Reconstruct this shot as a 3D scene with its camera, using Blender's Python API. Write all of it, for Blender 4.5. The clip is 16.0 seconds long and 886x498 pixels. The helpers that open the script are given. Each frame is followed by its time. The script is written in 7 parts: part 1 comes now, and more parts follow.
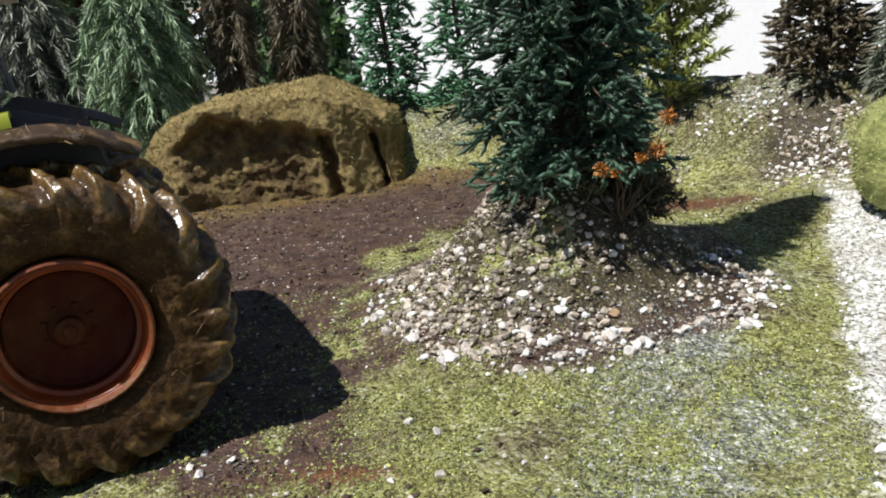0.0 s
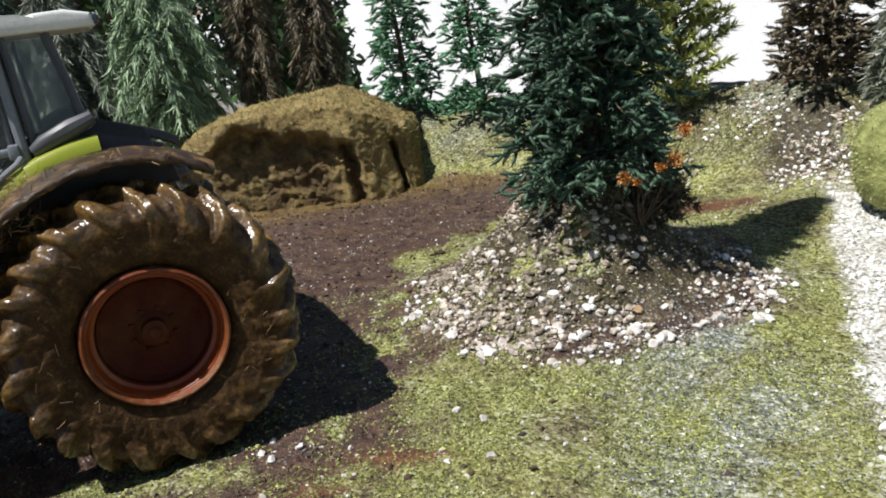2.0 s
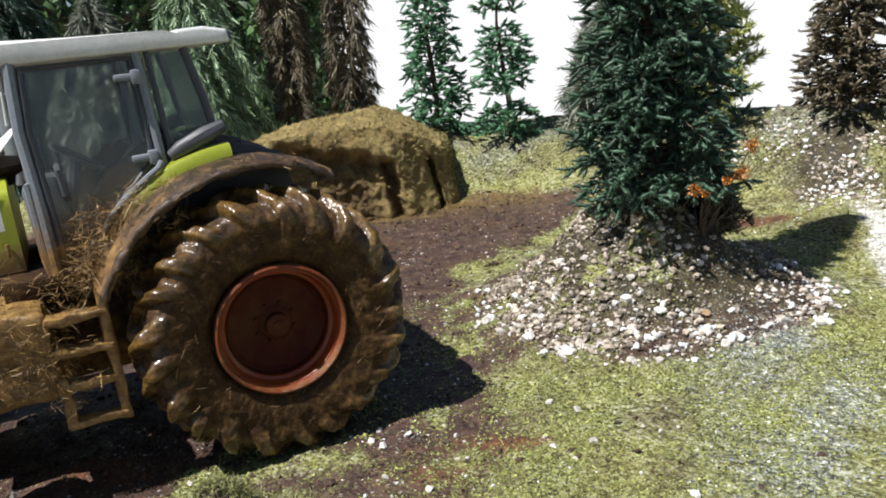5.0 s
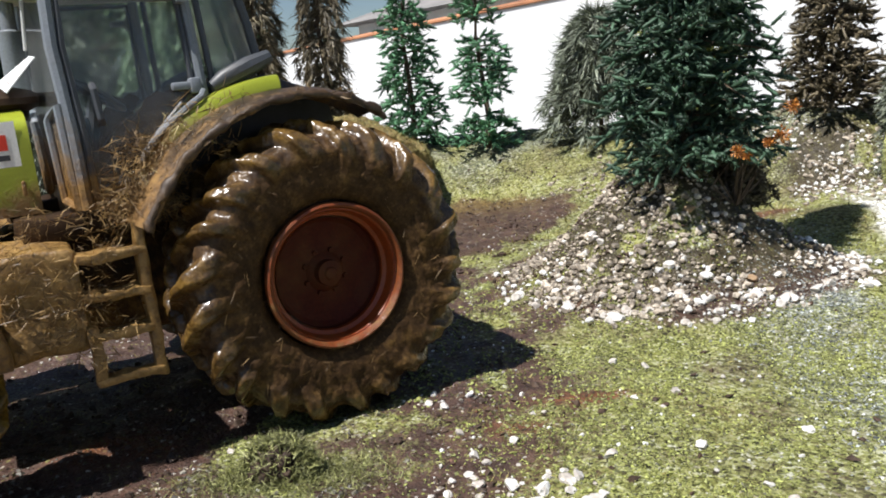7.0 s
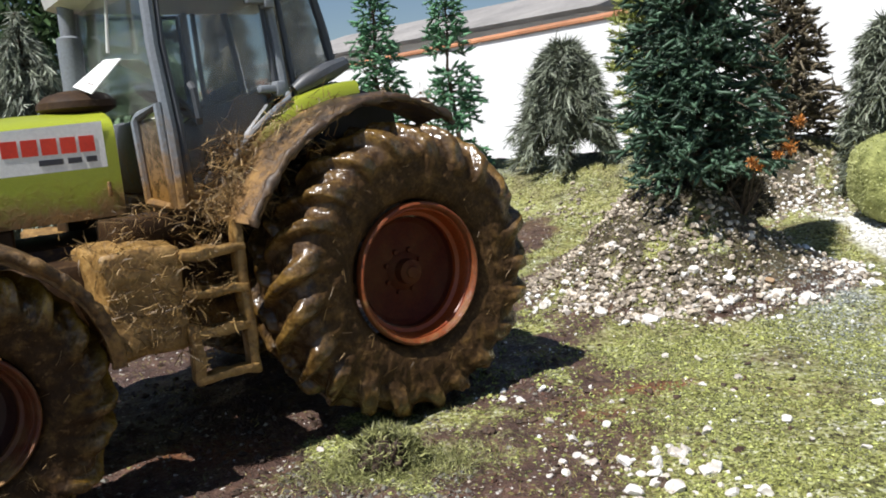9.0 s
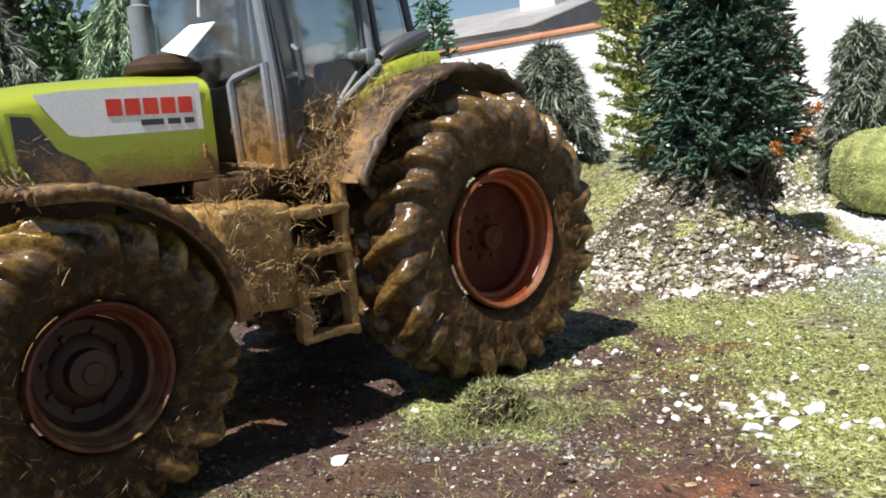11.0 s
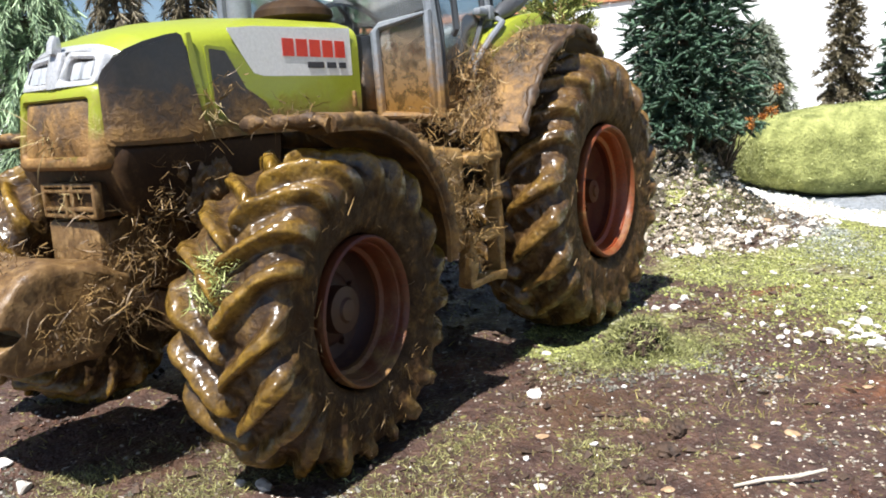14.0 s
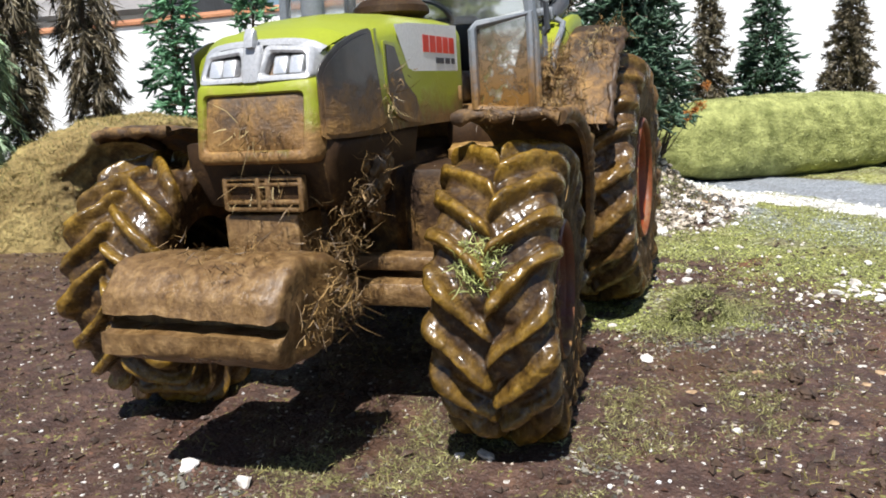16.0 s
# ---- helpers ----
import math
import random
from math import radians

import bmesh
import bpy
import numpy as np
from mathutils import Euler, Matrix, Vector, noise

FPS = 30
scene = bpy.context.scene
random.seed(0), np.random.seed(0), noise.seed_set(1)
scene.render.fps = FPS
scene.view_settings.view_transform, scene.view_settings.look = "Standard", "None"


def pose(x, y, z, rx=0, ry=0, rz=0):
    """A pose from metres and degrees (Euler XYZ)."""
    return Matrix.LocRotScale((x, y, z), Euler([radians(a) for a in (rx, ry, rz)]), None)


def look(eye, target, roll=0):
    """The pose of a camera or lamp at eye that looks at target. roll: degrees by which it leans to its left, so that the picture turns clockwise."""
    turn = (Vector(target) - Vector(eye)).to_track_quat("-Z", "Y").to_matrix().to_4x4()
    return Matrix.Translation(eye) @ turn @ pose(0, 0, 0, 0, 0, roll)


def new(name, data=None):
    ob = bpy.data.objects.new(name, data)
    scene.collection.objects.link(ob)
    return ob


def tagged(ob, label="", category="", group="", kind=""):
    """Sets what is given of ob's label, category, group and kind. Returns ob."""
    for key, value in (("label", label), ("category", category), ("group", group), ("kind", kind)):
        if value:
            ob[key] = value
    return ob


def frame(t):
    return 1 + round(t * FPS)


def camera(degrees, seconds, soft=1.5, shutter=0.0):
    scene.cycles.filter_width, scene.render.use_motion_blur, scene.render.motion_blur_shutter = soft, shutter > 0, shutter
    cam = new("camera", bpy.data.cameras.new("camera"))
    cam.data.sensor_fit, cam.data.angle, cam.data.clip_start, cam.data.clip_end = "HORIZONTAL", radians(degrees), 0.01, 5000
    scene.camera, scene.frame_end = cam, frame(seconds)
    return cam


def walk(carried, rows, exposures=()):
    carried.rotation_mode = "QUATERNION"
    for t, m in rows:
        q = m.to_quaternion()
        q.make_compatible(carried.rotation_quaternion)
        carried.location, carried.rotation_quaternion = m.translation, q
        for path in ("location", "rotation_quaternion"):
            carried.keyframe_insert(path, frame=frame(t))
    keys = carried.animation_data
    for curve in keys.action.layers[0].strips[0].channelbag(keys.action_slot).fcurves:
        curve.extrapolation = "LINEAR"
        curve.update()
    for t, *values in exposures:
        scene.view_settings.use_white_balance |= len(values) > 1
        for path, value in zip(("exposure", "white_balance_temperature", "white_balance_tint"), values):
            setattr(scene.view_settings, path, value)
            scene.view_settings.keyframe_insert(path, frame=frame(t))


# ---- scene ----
S = 0.01  # the layout is given in centimetres
cam = camera(58.0, 16.0, 1.85)
PATH = [
    (0, (0.588, 0.245, 8.405), (0.378, 2.148, 7.824), -6.6),
    (0.5, (0.451, -0.25, 8.553), (0.24, 1.652, 7.975), -6.9),
    (1, (0.074, -0.813, 8.705), (-0.132, 1.091, 8.129), -6.9),
    (1.5, (-0.101, -1.058, 8.842), (-0.306, 0.844, 8.257), -6.9),
    (2, (-0.241, -1.493, 9.146), (-0.447, 0.41, 8.565), -7.3),
    (2.5, (-0.632, -2.101, 9.436), (-0.826, -0.196, 8.859), -7.2),
    (3, (-1.194, -2.48, 9.629), (-1.393, -0.576, 9.051), -7.1),
    (3.5, (-1.54, -2.83, 9.701), (-1.731, -0.925, 9.122), -7.2),
    (4, (-1.857, -2.971, 9.585), (-2.056, -1.074, 8.985), -7.2),
    (4.5, (-2.302, -3.134, 9.529), (-2.502, -1.236, 8.932), -7.3),
    (4.7, (-2.538, -3.244, 9.501), (-2.724, -1.337, 8.93), -7.0),
    (6.8, (-5.894, -2.532, 7.042), (-5.89, -0.576, 6.626), -5.3),
    (7, (-6.224, -2.508, 6.893), (-6.193, -0.551, 6.483), -5.5),
    (7.5, (-7.089, -2.595, 6.444), (-6.984, -0.636, 6.054), -5.4),
    (8, (-8.241, -2.493, 6.381), (-8.064, -0.536, 6.01), -5.0),
    (8.5, (-8.923, -2.9, 6.469), (-8.702, -0.945, 6.114), -4.9),
    (8.7, (-9.25, -2.964, 6.45), (-9.02, -1.007, 6.107), -5.1),
    (10.8, (-12.933, -2.868, 5.713), (-12.526, -0.93, 5.429), -4.6),
    (11, (-13.207, -2.884, 5.606), (-12.789, -0.95, 5.311), -4.8),
    (11.5, (-14.35, -2.801, 5.431), (-13.891, -0.875, 5.149), -4.6),
    (12, (-15.432, -2.923, 5.385), (-14.925, -1.01, 5.1), -4.4),
    (12.5, (-16.496, -2.79, 5.108), (-15.929, -0.896, 4.81), -4.3),
    (13, (-17.233, -2.446, 5.002), (-16.574, -0.582, 4.7), -3.9),
    (13.5, (-18.723, -1.725, 5.171), (-17.959, 0.098, 4.867), -3.9),
    (13.9, (-19.653, -1.376, 5.178), (-18.807, 0.409, 4.867), -3.3),
    (14, (-19.883, -1.252, 5.174), (-19.018, 0.52, 4.84), -3.6),
    (14.5, (-21.178, -0.546, 5.174), (-20.216, 1.172, 4.823), -3.5),
    (15, (-22.338, 0.329, 5.046), (-21.278, 1.985, 4.678), -3.7),
    (15.1, (-22.649, 0.514, 5.039), (-21.585, 2.168, 4.676), -3.8),
    (15.5, (-23.964, 1.118, 5.114), (-22.812, 2.71, 4.743), -3.8),
    (16, (-25.383, 1.141, 5.57), (-24.135, 2.657, 5.189), -3.3),
]


def grow(v):
    """A place given in centimetres, in metres."""
    return tuple(S * c for c in v)


EXPOSURES = [(0, 0.18), (4.5, 0.37), (8.5, 0.47), (11, 0.73), (12, 0.97), (13, 1.04), (14.5, 1.06), (15.5, 0.91), (16, 0.66)]
walk(cam, [(t, look(grow(eye), grow(target), roll)) for t, eye, target, roll in PATH], EXPOSURES)

# ---- light ----
SUN_TO = Vector((-0.804, -0.611, 1.85)).normalized()
sun = new("sun", bpy.data.lights.new("sun", "SUN"))
sun.data.energy, sun.data.angle, sun.data.color = 5.0, radians(0.55), (1.0, 0.98, 0.97)
sun.matrix_world = look(SUN_TO * 3, (0, 0, 0))
world = bpy.data.worlds.new("sky")
scene.world = world
world.use_nodes = True
wn = world.node_tree.nodes
sky = wn.new("ShaderNodeTexSky")
sky.sky_type, sky.sun_disc = "NISHITA", False
sky.dust_density, sky.ozone_density = 0.4, 2.5
sky.sun_elevation, sky.sun_rotation = math.asin(SUN_TO.z), math.atan2(SUN_TO.x, SUN_TO.y)
wn["Background"].inputs["Strength"].default_value = 0.056
world.node_tree.links.new(sky.outputs[0], wn["Background"].inputs["Color"])


# ---- materials ----
class Nodes:
    """A short way to write a node material; textures are in centimetres."""

    def __init__(self, name):
        self.mat = bpy.data.materials.new(name)
        self.mat.use_nodes = True
        self.tree = self.mat.node_tree
        self.bsdf = self.tree.nodes["Principled BSDF"]
        self.vec = None

    def node(self, kind, operation=""):
        n = self.tree.nodes.new(kind)
        if operation:
            n.operation = operation
        return n

    def link(self, a, b):
        self.tree.links.new(a, b)

    def coords(self):
        if self.vec is None:
            tc = self.node("ShaderNodeTexCoord")
            m = self.node("ShaderNodeVectorMath", "SCALE")
            m.inputs["Scale"].default_value = 1 / S
            self.link(tc.outputs["Object"], m.inputs[0])
            self.vec = m.outputs[0]
        return self.vec

    def noise(self, scale, detail=5.0, rough=0.6, stretch=None):
        n = self.node("ShaderNodeTexNoise")
        n.inputs["Scale"].default_value, n.inputs["Detail"].default_value, n.inputs["Roughness"].default_value = scale, detail, rough
        v = self.coords()
        if stretch:
            m = self.node("ShaderNodeVectorMath", "MULTIPLY")
            m.inputs[1].default_value = stretch
            self.link(v, m.inputs[0])
            v = m.outputs[0]
        self.link(v, n.inputs["Vector"])
        return n.outputs["Fac"]

    def ramp(self, fac, stops):
        r = self.node("ShaderNodeValToRGB")
        e = r.color_ramp.elements
        while len(e) < len(stops):
            e.new(0.5)
        for el, (p, c) in zip(e, stops):
            el.position, el.color = p, (*c, 1) if len(c) == 3 else c
        self.link(fac, r.inputs["Fac"])
        return r.outputs["Color"]

    def span(self, fac, a, b, c=0.0, d=1.0, smooth=False):
        r = self.node("ShaderNodeMapRange")
        r.interpolation_type = "SMOOTHSTEP" if smooth else "LINEAR"
        for k, v in zip(("From Min", "From Max", "To Min", "To Max"), (a, b, c, d)):
            r.inputs[k].default_value = v
        self.link(fac, r.inputs["Value"])
        return r.outputs["Result"]

    def mix(self, fac, a, b, kind="MIX"):
        m = self.node("ShaderNodeMix")
        m.data_type, m.blend_type = "RGBA", kind
        for value, sock in ((fac, m.inputs[0]), (a, m.inputs[6]), (b, m.inputs[7])):
            if isinstance(value, (int, float)):
                sock.default_value = value
            elif isinstance(value, tuple):
                sock.default_value = (*value, 1)
            else:
                self.link(value, sock)
        return m.outputs[2]

    def maths(self, kind, a, b):
        m = self.node("ShaderNodeMath", kind)
        m.use_clamp = kind != "MULTIPLY"
        for value, sock in ((a, m.inputs[0]), (b, m.inputs[1])):
            if isinstance(value, (int, float)):
                sock.default_value = value
            else:
                self.link(value, sock)
        return m.outputs[0]

    def height(self):
        g = self.node("ShaderNodeNewGeometry")
        s = self.node("ShaderNodeSeparateXYZ")
        self.link(g.outputs["Position"], s.inputs[0])
        return self.maths("MULTIPLY", s.outputs["Z"], 1 / S)

    def chance(self, island=False):
        if island:
            return self.node("ShaderNodeNewGeometry").outputs["Random Per Island"]
        return self.node("ShaderNodeObjectInfo").outputs["Random"]

    def put(self, name, value):
        if isinstance(value, (int, float)):
            self.bsdf.inputs[name].default_value = value
        elif isinstance(value, tuple):
            self.bsdf.inputs[name].default_value = (*value, 1)
        else:
            self.link(value, self.bsdf.inputs[name])

    def bump(self, fac, strength, depth):
        b = self.node("ShaderNodeBump")
        b.inputs["Strength"].default_value, b.inputs["Distance"].default_value = strength, depth * S
        self.link(fac, b.inputs["Height"])
        if self.bsdf.inputs["Normal"].is_linked:
            self.link(self.bsdf.inputs["Normal"].links[0].from_socket, b.inputs["Normal"])
        self.link(b.outputs[0], self.bsdf.inputs["Normal"])


def surface(name, a, b, scale=1.5, rough=(0.5, 0.8), metal=0.0, bump=0.4, depth=0.03, fine=14.0, vary=0.0, island=False, spread=0.18):
    """Two colours in coarse and fine patches, with grain."""
    n = Nodes(name)
    coarse, grain = n.noise(scale), n.noise(fine, 4)
    col = n.ramp(coarse, [(0.5 - spread, a), (0.5 + spread, b)])
    col = n.mix(0.35, col, n.ramp(grain, [(0.3, (0.25,) * 3), (0.7, (0.78,) * 3)]), "OVERLAY")
    if vary:
        col = n.mix(vary, col, n.ramp(n.chance(island), [(0.0, (0.12,) * 3), (1.0, (0.9,) * 3)]), "OVERLAY")
    n.put("Base Color", col)
    n.put("Roughness", n.span(grain, 0.3, 0.7, *rough))
    n.put("Metallic", metal)
    if bump:
        n.bump(grain, bump, depth)
    return n.mat


MUD_DARK, MUD_MID, MUD_OCHRE = (0.070, 0.035, 0.012), (0.195, 0.103, 0.030), (0.38, 0.225, 0.068)


def muddied(name, base, lo, hi, reach=1.0, rough=0.35, metal=0.0, base_b=None, specks=0.1, olive=False):
    """Paint or rubber under splashed mud: all mud below lo, clean above hi."""
    n = Nodes(name)
    big, mid, grain = n.noise(0.9), n.noise(2.2, 7, 0.72), n.noise(16, 4)
    mud = n.ramp(mid, [(0.22, MUD_DARK), (0.5, MUD_MID), (0.8, (0.26, 0.17, 0.03) if olive else MUD_OCHRE)])
    mud = n.mix(0.35, mud, n.ramp(grain, [(0.3, (0.2,) * 3), (0.7, (0.8,) * 3)]), "OVERLAY")
    z = n.span(n.height(), lo, hi, 1.0, -0.15)
    jag = n.span(mid, 0.25, 0.75, -0.42 * reach, 0.42 * reach)
    m = n.node("ShaderNodeMath", "ADD")
    n.link(z, m.inputs[0]), n.link(jag, m.inputs[1])
    mask = n.span(m.outputs[0], 0.0, 0.85, smooth=True)
    dust = n.span(big, 0.4, 0.75, 0.0, specks)
    mask = n.maths("ADD", mask, dust)
    clean = n.mix(n.span(grain, 0.35, 0.7), base, base_b or tuple(c * 0.8 for c in base))
    n.put("Base Color", n.mix(mask, clean, mud))
    n.put("Roughness", n.mix(mask, (rough,) * 3, n.ramp(mid, [(0.35, (0.36,) * 3), (0.62, (0.8,) * 3)])))
    n.put("Metallic", n.maths("MULTIPLY", n.span(mask, 0.0, 1.0, 1.0, 0.0), metal))
    n.bump(n.maths("MULTIPLY", grain, mask), 0.5, 0.04)
    n.bump(n.maths("MULTIPLY", mid, mask), 0.3, 0.09)
    return n.mat


def wet_mud(name, dark, mid, light, gloss=(0.12, 0.5), scale=1.6, shine=0.5):
    """Thick wet mud, glossy in patches."""
    n = Nodes(name)
    big, midn, grain = n.noise(scale), n.noise(scale * 3.2, 6, 0.65), n.noise(18, 4)
    col = n.ramp(midn, [(0.28, dark), (0.5, mid), (0.74, light)])
    col = n.mix(0.3, col, n.ramp(grain, [(0.3, (0.22,) * 3), (0.7, (0.8,) * 3)]), "OVERLAY")
    n.put("Base Color", col)
    n.put("Roughness", n.span(big, 0.35, 0.65, *gloss))
    n.put("Specular IOR Level", shine)
    n.bump(grain, 0.35, 0.03)
    n.bump(midn, 0.35, 0.10)
    return n.mat


def needles(name, a, b, dry=0.75):
    n = Nodes(name)
    col = n.ramp(n.chance(True), [(0.0, a), (dry, b), (1.0, tuple(min(1, c * 1.6 + 0.01) for c in b))])
    n.put("Base Color", col)
    n.put("Roughness", 0.55)
    n.put("Transmission Weight", 0.0)
    return n.mat


def glass(name, tint, rough, dirt, cover, lo=5.1, hi=6.9, thickly=0.9):
    """A dusty, scratched window pane."""
    n = Nodes(name)
    n.put("Base Color", tint), n.put("Roughness", rough), n.put("IOR", 1.45)
    n.put("Transmission Weight", 1.0)
    film = n.node("ShaderNodeBsdfDiffuse")
    n.link(n.mix(n.span(n.height(), 5.4, 7.0), MUD_MID, dirt), film.inputs["Color"])
    mix = n.node("ShaderNodeMixShader")
    big, mid = n.noise(0.7), n.noise(4, 7, 0.7)
    low = n.span(n.height(), lo, hi, thickly, 0.0)
    m = n.node("ShaderNodeMath", "MULTIPLY_ADD")
    m.use_clamp = True
    n.link(n.span(mid, 0.4, 0.62, 0.1, 1.0), m.inputs[0]), n.link(low, m.inputs[1]), n.link(n.span(big, 0.3, 0.75, cover * 0.6, cover * 1.5), m.inputs[2])
    n.link(m.outputs[0], mix.inputs[0])
    n.link(n.bsdf.outputs[0], mix.inputs[1]), n.link(film.outputs[0], mix.inputs[2])
    n.link(mix.outputs[0], n.tree.nodes["Material Output"].inputs["Surface"])
    return n.mat


LIME = (0.30, 0.345, 0.028)
M_LIME = muddied("lime_paint", LIME, 4.9, 6.0, 0.9, 0.28, 0, (0.27, 0.31, 0.026), 0.07)
M_WHITE = muddied("white_decal", (0.86, 0.86, 0.84), 3.0, 4.0, 0.2, 0.35, 0, (0.74, 0.74, 0.72), 0.03)
M_RED = surface("red_decal", (0.62, 0.03, 0.015), (0.72, 0.05, 0.02), rough=(0.4, 0.55), bump=0)
M_INK = surface("dark_decal", (0.03, 0.03, 0.035), (0.05, 0.05, 0.06), bump=0)
M_BLACK = muddied("black_panel", (0.016, 0.018, 0.022), 4.7, 6.25, 0.75, 0.3, 0, (0.022, 0.024, 0.03), 0.14)
M_GREY = muddied("grey_plastic", (0.21, 0.235, 0.26), 4.9, 7.2, 0.9, 0.42, 0, (0.16, 0.18, 0.20), 0.12)
M_DGREY = muddied("dark_grey_plastic", (0.06, 0.07, 0.08), 5.2, 6.6, 1.0, 0.45, 0, (0.045, 0.05, 0.06), 0.12)
M_ROOF = surface("pale_roof_paint", (0.60, 0.61, 0.58), (0.72, 0.72, 0.69), rough=(0.3, 0.5), bump=0.1)
M_SILVER = muddied("silver_plastic", (0.56, 0.57, 0.58), 5.2, 6.0, 0.5, 0.25, 0.3, (0.42, 0.43, 0.44), 0.1)
M_LAMP = surface("headlight_lens", (0.75, 0.77, 0.78), (0.9, 0.9, 0.9), 6, (0.06, 0.2), 0.6, 0.5, 0.02, 30)
M_MUDDY = muddied("mud_caked_metal", (0.05, 0.035, 0.025), 6.5, 9.0, 0.9, 0.6, 0, None, 0.2)
M_FLARE = muddied("muddy_rubber_fender", (0.026, 0.018, 0.013), 2.6, 7.6, 1.4, 0.45, 0, None, 0.25)
M_CRUST = muddied("crusted_mud_edge", (0.030, 0.017, 0.010), 0.5, 7.2, 1.6, 0.55, 0, (0.060, 0.034, 0.016), 0.3)
M_FLARE_REAR = muddied("mud_caked_rear_fender", (0.028, 0.019, 0.013), 4.0, 8.0, 1.3, 0.45, 0, None, 0.25)
M_FENDER = muddied("lime_fender_paint", LIME, 5.9, 7.1, 0.9, 0.3, 0, (0.27, 0.31, 0.026), 0.12)
M_CAB_MUD = muddied("dirty_cab_floor", (0.05, 0.05, 0.05), 6.2, 7.2, 1.0, 0.6)


def tyre_material(name, dull_and_shade_stops, ochre_stops):
    """Dull mud on the flanks, wet ochre mud on the bars, dark mud with painted-in shade between them."""
    n = Nodes(name)
    big, mid, grain, spot = n.noise(1.0), n.noise(3.4, 7, 0.68), n.noise(17, 4), n.noise(7.5, 3, 0.5)
    def attr(key):
        a = n.node("ShaderNodeAttribute")
        a.attribute_name = key
        return a.outputs["Fac"]
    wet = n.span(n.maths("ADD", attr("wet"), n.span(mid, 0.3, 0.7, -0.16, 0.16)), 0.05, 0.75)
    col = n.mix(wet, n.ramp(mid, dull_and_shade_stops), n.ramp(mid, ochre_stops))
    # bits of dry chaff and dark soil in the mud
    col = n.mix(n.span(spot, 0.64, 0.70, 0.0, 0.55), col, (0.19, 0.11, 0.045))
    col = n.mix(n.span(spot, 0.36, 0.30, 0.0, 0.6), col, (0.022, 0.012, 0.006))
    col = n.mix(0.4, col, n.ramp(grain, [(0.3, (0.16,) * 3), (0.7, (0.82,) * 3)]), "OVERLAY")
    n.put("Base Color", col)
    slick = n.maths("MULTIPLY", n.span(attr("slick"), 0.1, 0.6), n.span(big, 0.4, 0.68, 1.0, 0.45))
    n.put("Roughness", n.span(slick, 0, 1, 0.62, 0.42))
    n.put("Specular IOR Level", 0.14)
    n.put("Coat Weight", n.span(slick, 0.22, 0.72, 0.0, 0.95))
    n.put("Coat Roughness", n.span(mid, 0.35, 0.65, 0.16, 0.34))
    n.bump(grain, 0.4, 0.03)
    n.bump(spot, 0.35, 0.06)
    n.bump(mid, 0.5, 0.11)
    # the film of water on top follows the coarser lumps
    film = n.node("ShaderNodeBump")
    film.inputs["Strength"].default_value, film.inputs["Distance"].default_value = 1.0, 0.16 * S
    n.link(n.noise(1.9, 3, 0.5), film.inputs["Height"])
    n.link(film.outputs[0], n.bsdf.inputs["Coat Normal"])
    return n.mat


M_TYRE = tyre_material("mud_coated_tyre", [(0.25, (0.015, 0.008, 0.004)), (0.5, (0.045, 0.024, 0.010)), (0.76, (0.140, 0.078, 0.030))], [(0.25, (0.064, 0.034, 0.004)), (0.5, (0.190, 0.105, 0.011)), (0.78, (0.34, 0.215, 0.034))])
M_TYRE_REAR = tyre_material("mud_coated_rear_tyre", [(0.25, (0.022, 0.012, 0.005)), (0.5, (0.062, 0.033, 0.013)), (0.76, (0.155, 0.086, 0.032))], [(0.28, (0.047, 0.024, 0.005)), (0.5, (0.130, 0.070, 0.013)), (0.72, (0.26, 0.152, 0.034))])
M_PRINT = surface("faded_print", (0.42, 0.30, 0.28), (0.5, 0.4, 0.38), bump=0)
# wheel dishes: red darkened to paint in the shade inside the rim
M_RIM = muddied("shaded_red_rim", (0.080, 0.013, 0.006), -0.6, 2.2, 0.9, 0.65, 0, (0.045, 0.008, 0.005), 0.28)
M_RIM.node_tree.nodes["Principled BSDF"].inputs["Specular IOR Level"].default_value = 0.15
M_RIM_FRONT = muddied("shaded_muddy_red_rim", (0.040, 0.009, 0.005), -1.0, 2.0, 0.9, 0.6, 0, (0.022, 0.006, 0.004), 0.2)
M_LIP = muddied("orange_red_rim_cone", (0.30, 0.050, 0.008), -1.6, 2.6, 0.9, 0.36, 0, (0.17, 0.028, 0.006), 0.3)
M_LIP_REAR = muddied("muddy_orange_rim_edge", (0.22, 0.046, 0.010), -3.0, 4.2, 1.2, 0.45, 0, (0.10, 0.027, 0.009), 0.35)
M_LIP_MUD = muddied("muddy_rim_edge", (0.14, 0.030, 0.011), -0.5, 3.2, 1.1, 0.4, 0, (0.07, 0.016, 0.007), 0.3)
M_WEIGHT = wet_mud("mud_on_weight", (0.062, 0.032, 0.012), (0.150, 0.085, 0.032), (0.29, 0.182, 0.076), (0.2, 0.55), 1.7)
M_GLASS = glass("dusty_window_glass", (0.86, 0.9, 0.9), 0.04, (0.20, 0.195, 0.185), 0.11)
M_GLASS_MUD = glass("muddy_window_glass", (0.86, 0.9, 0.9), 0.06, (0.20, 0.17, 0.13), 0.16, 5.6, 7.4, 1.5)
M_PAPER = surface("white_paper", (0.78, 0.78, 0.76), (0.84, 0.84, 0.82), rough=(0.6, 0.8), bump=0.05)
M_TANK = wet_mud("wet_ochre_mud", (0.105, 0.055, 0.018), (0.26, 0.150, 0.047), (0.44, 0.275, 0.098), (0.2, 0.5), 1.3)
M_STRAW = needles("straw", (0.07, 0.038, 0.012), (0.30, 0.185, 0.065), 0.85)
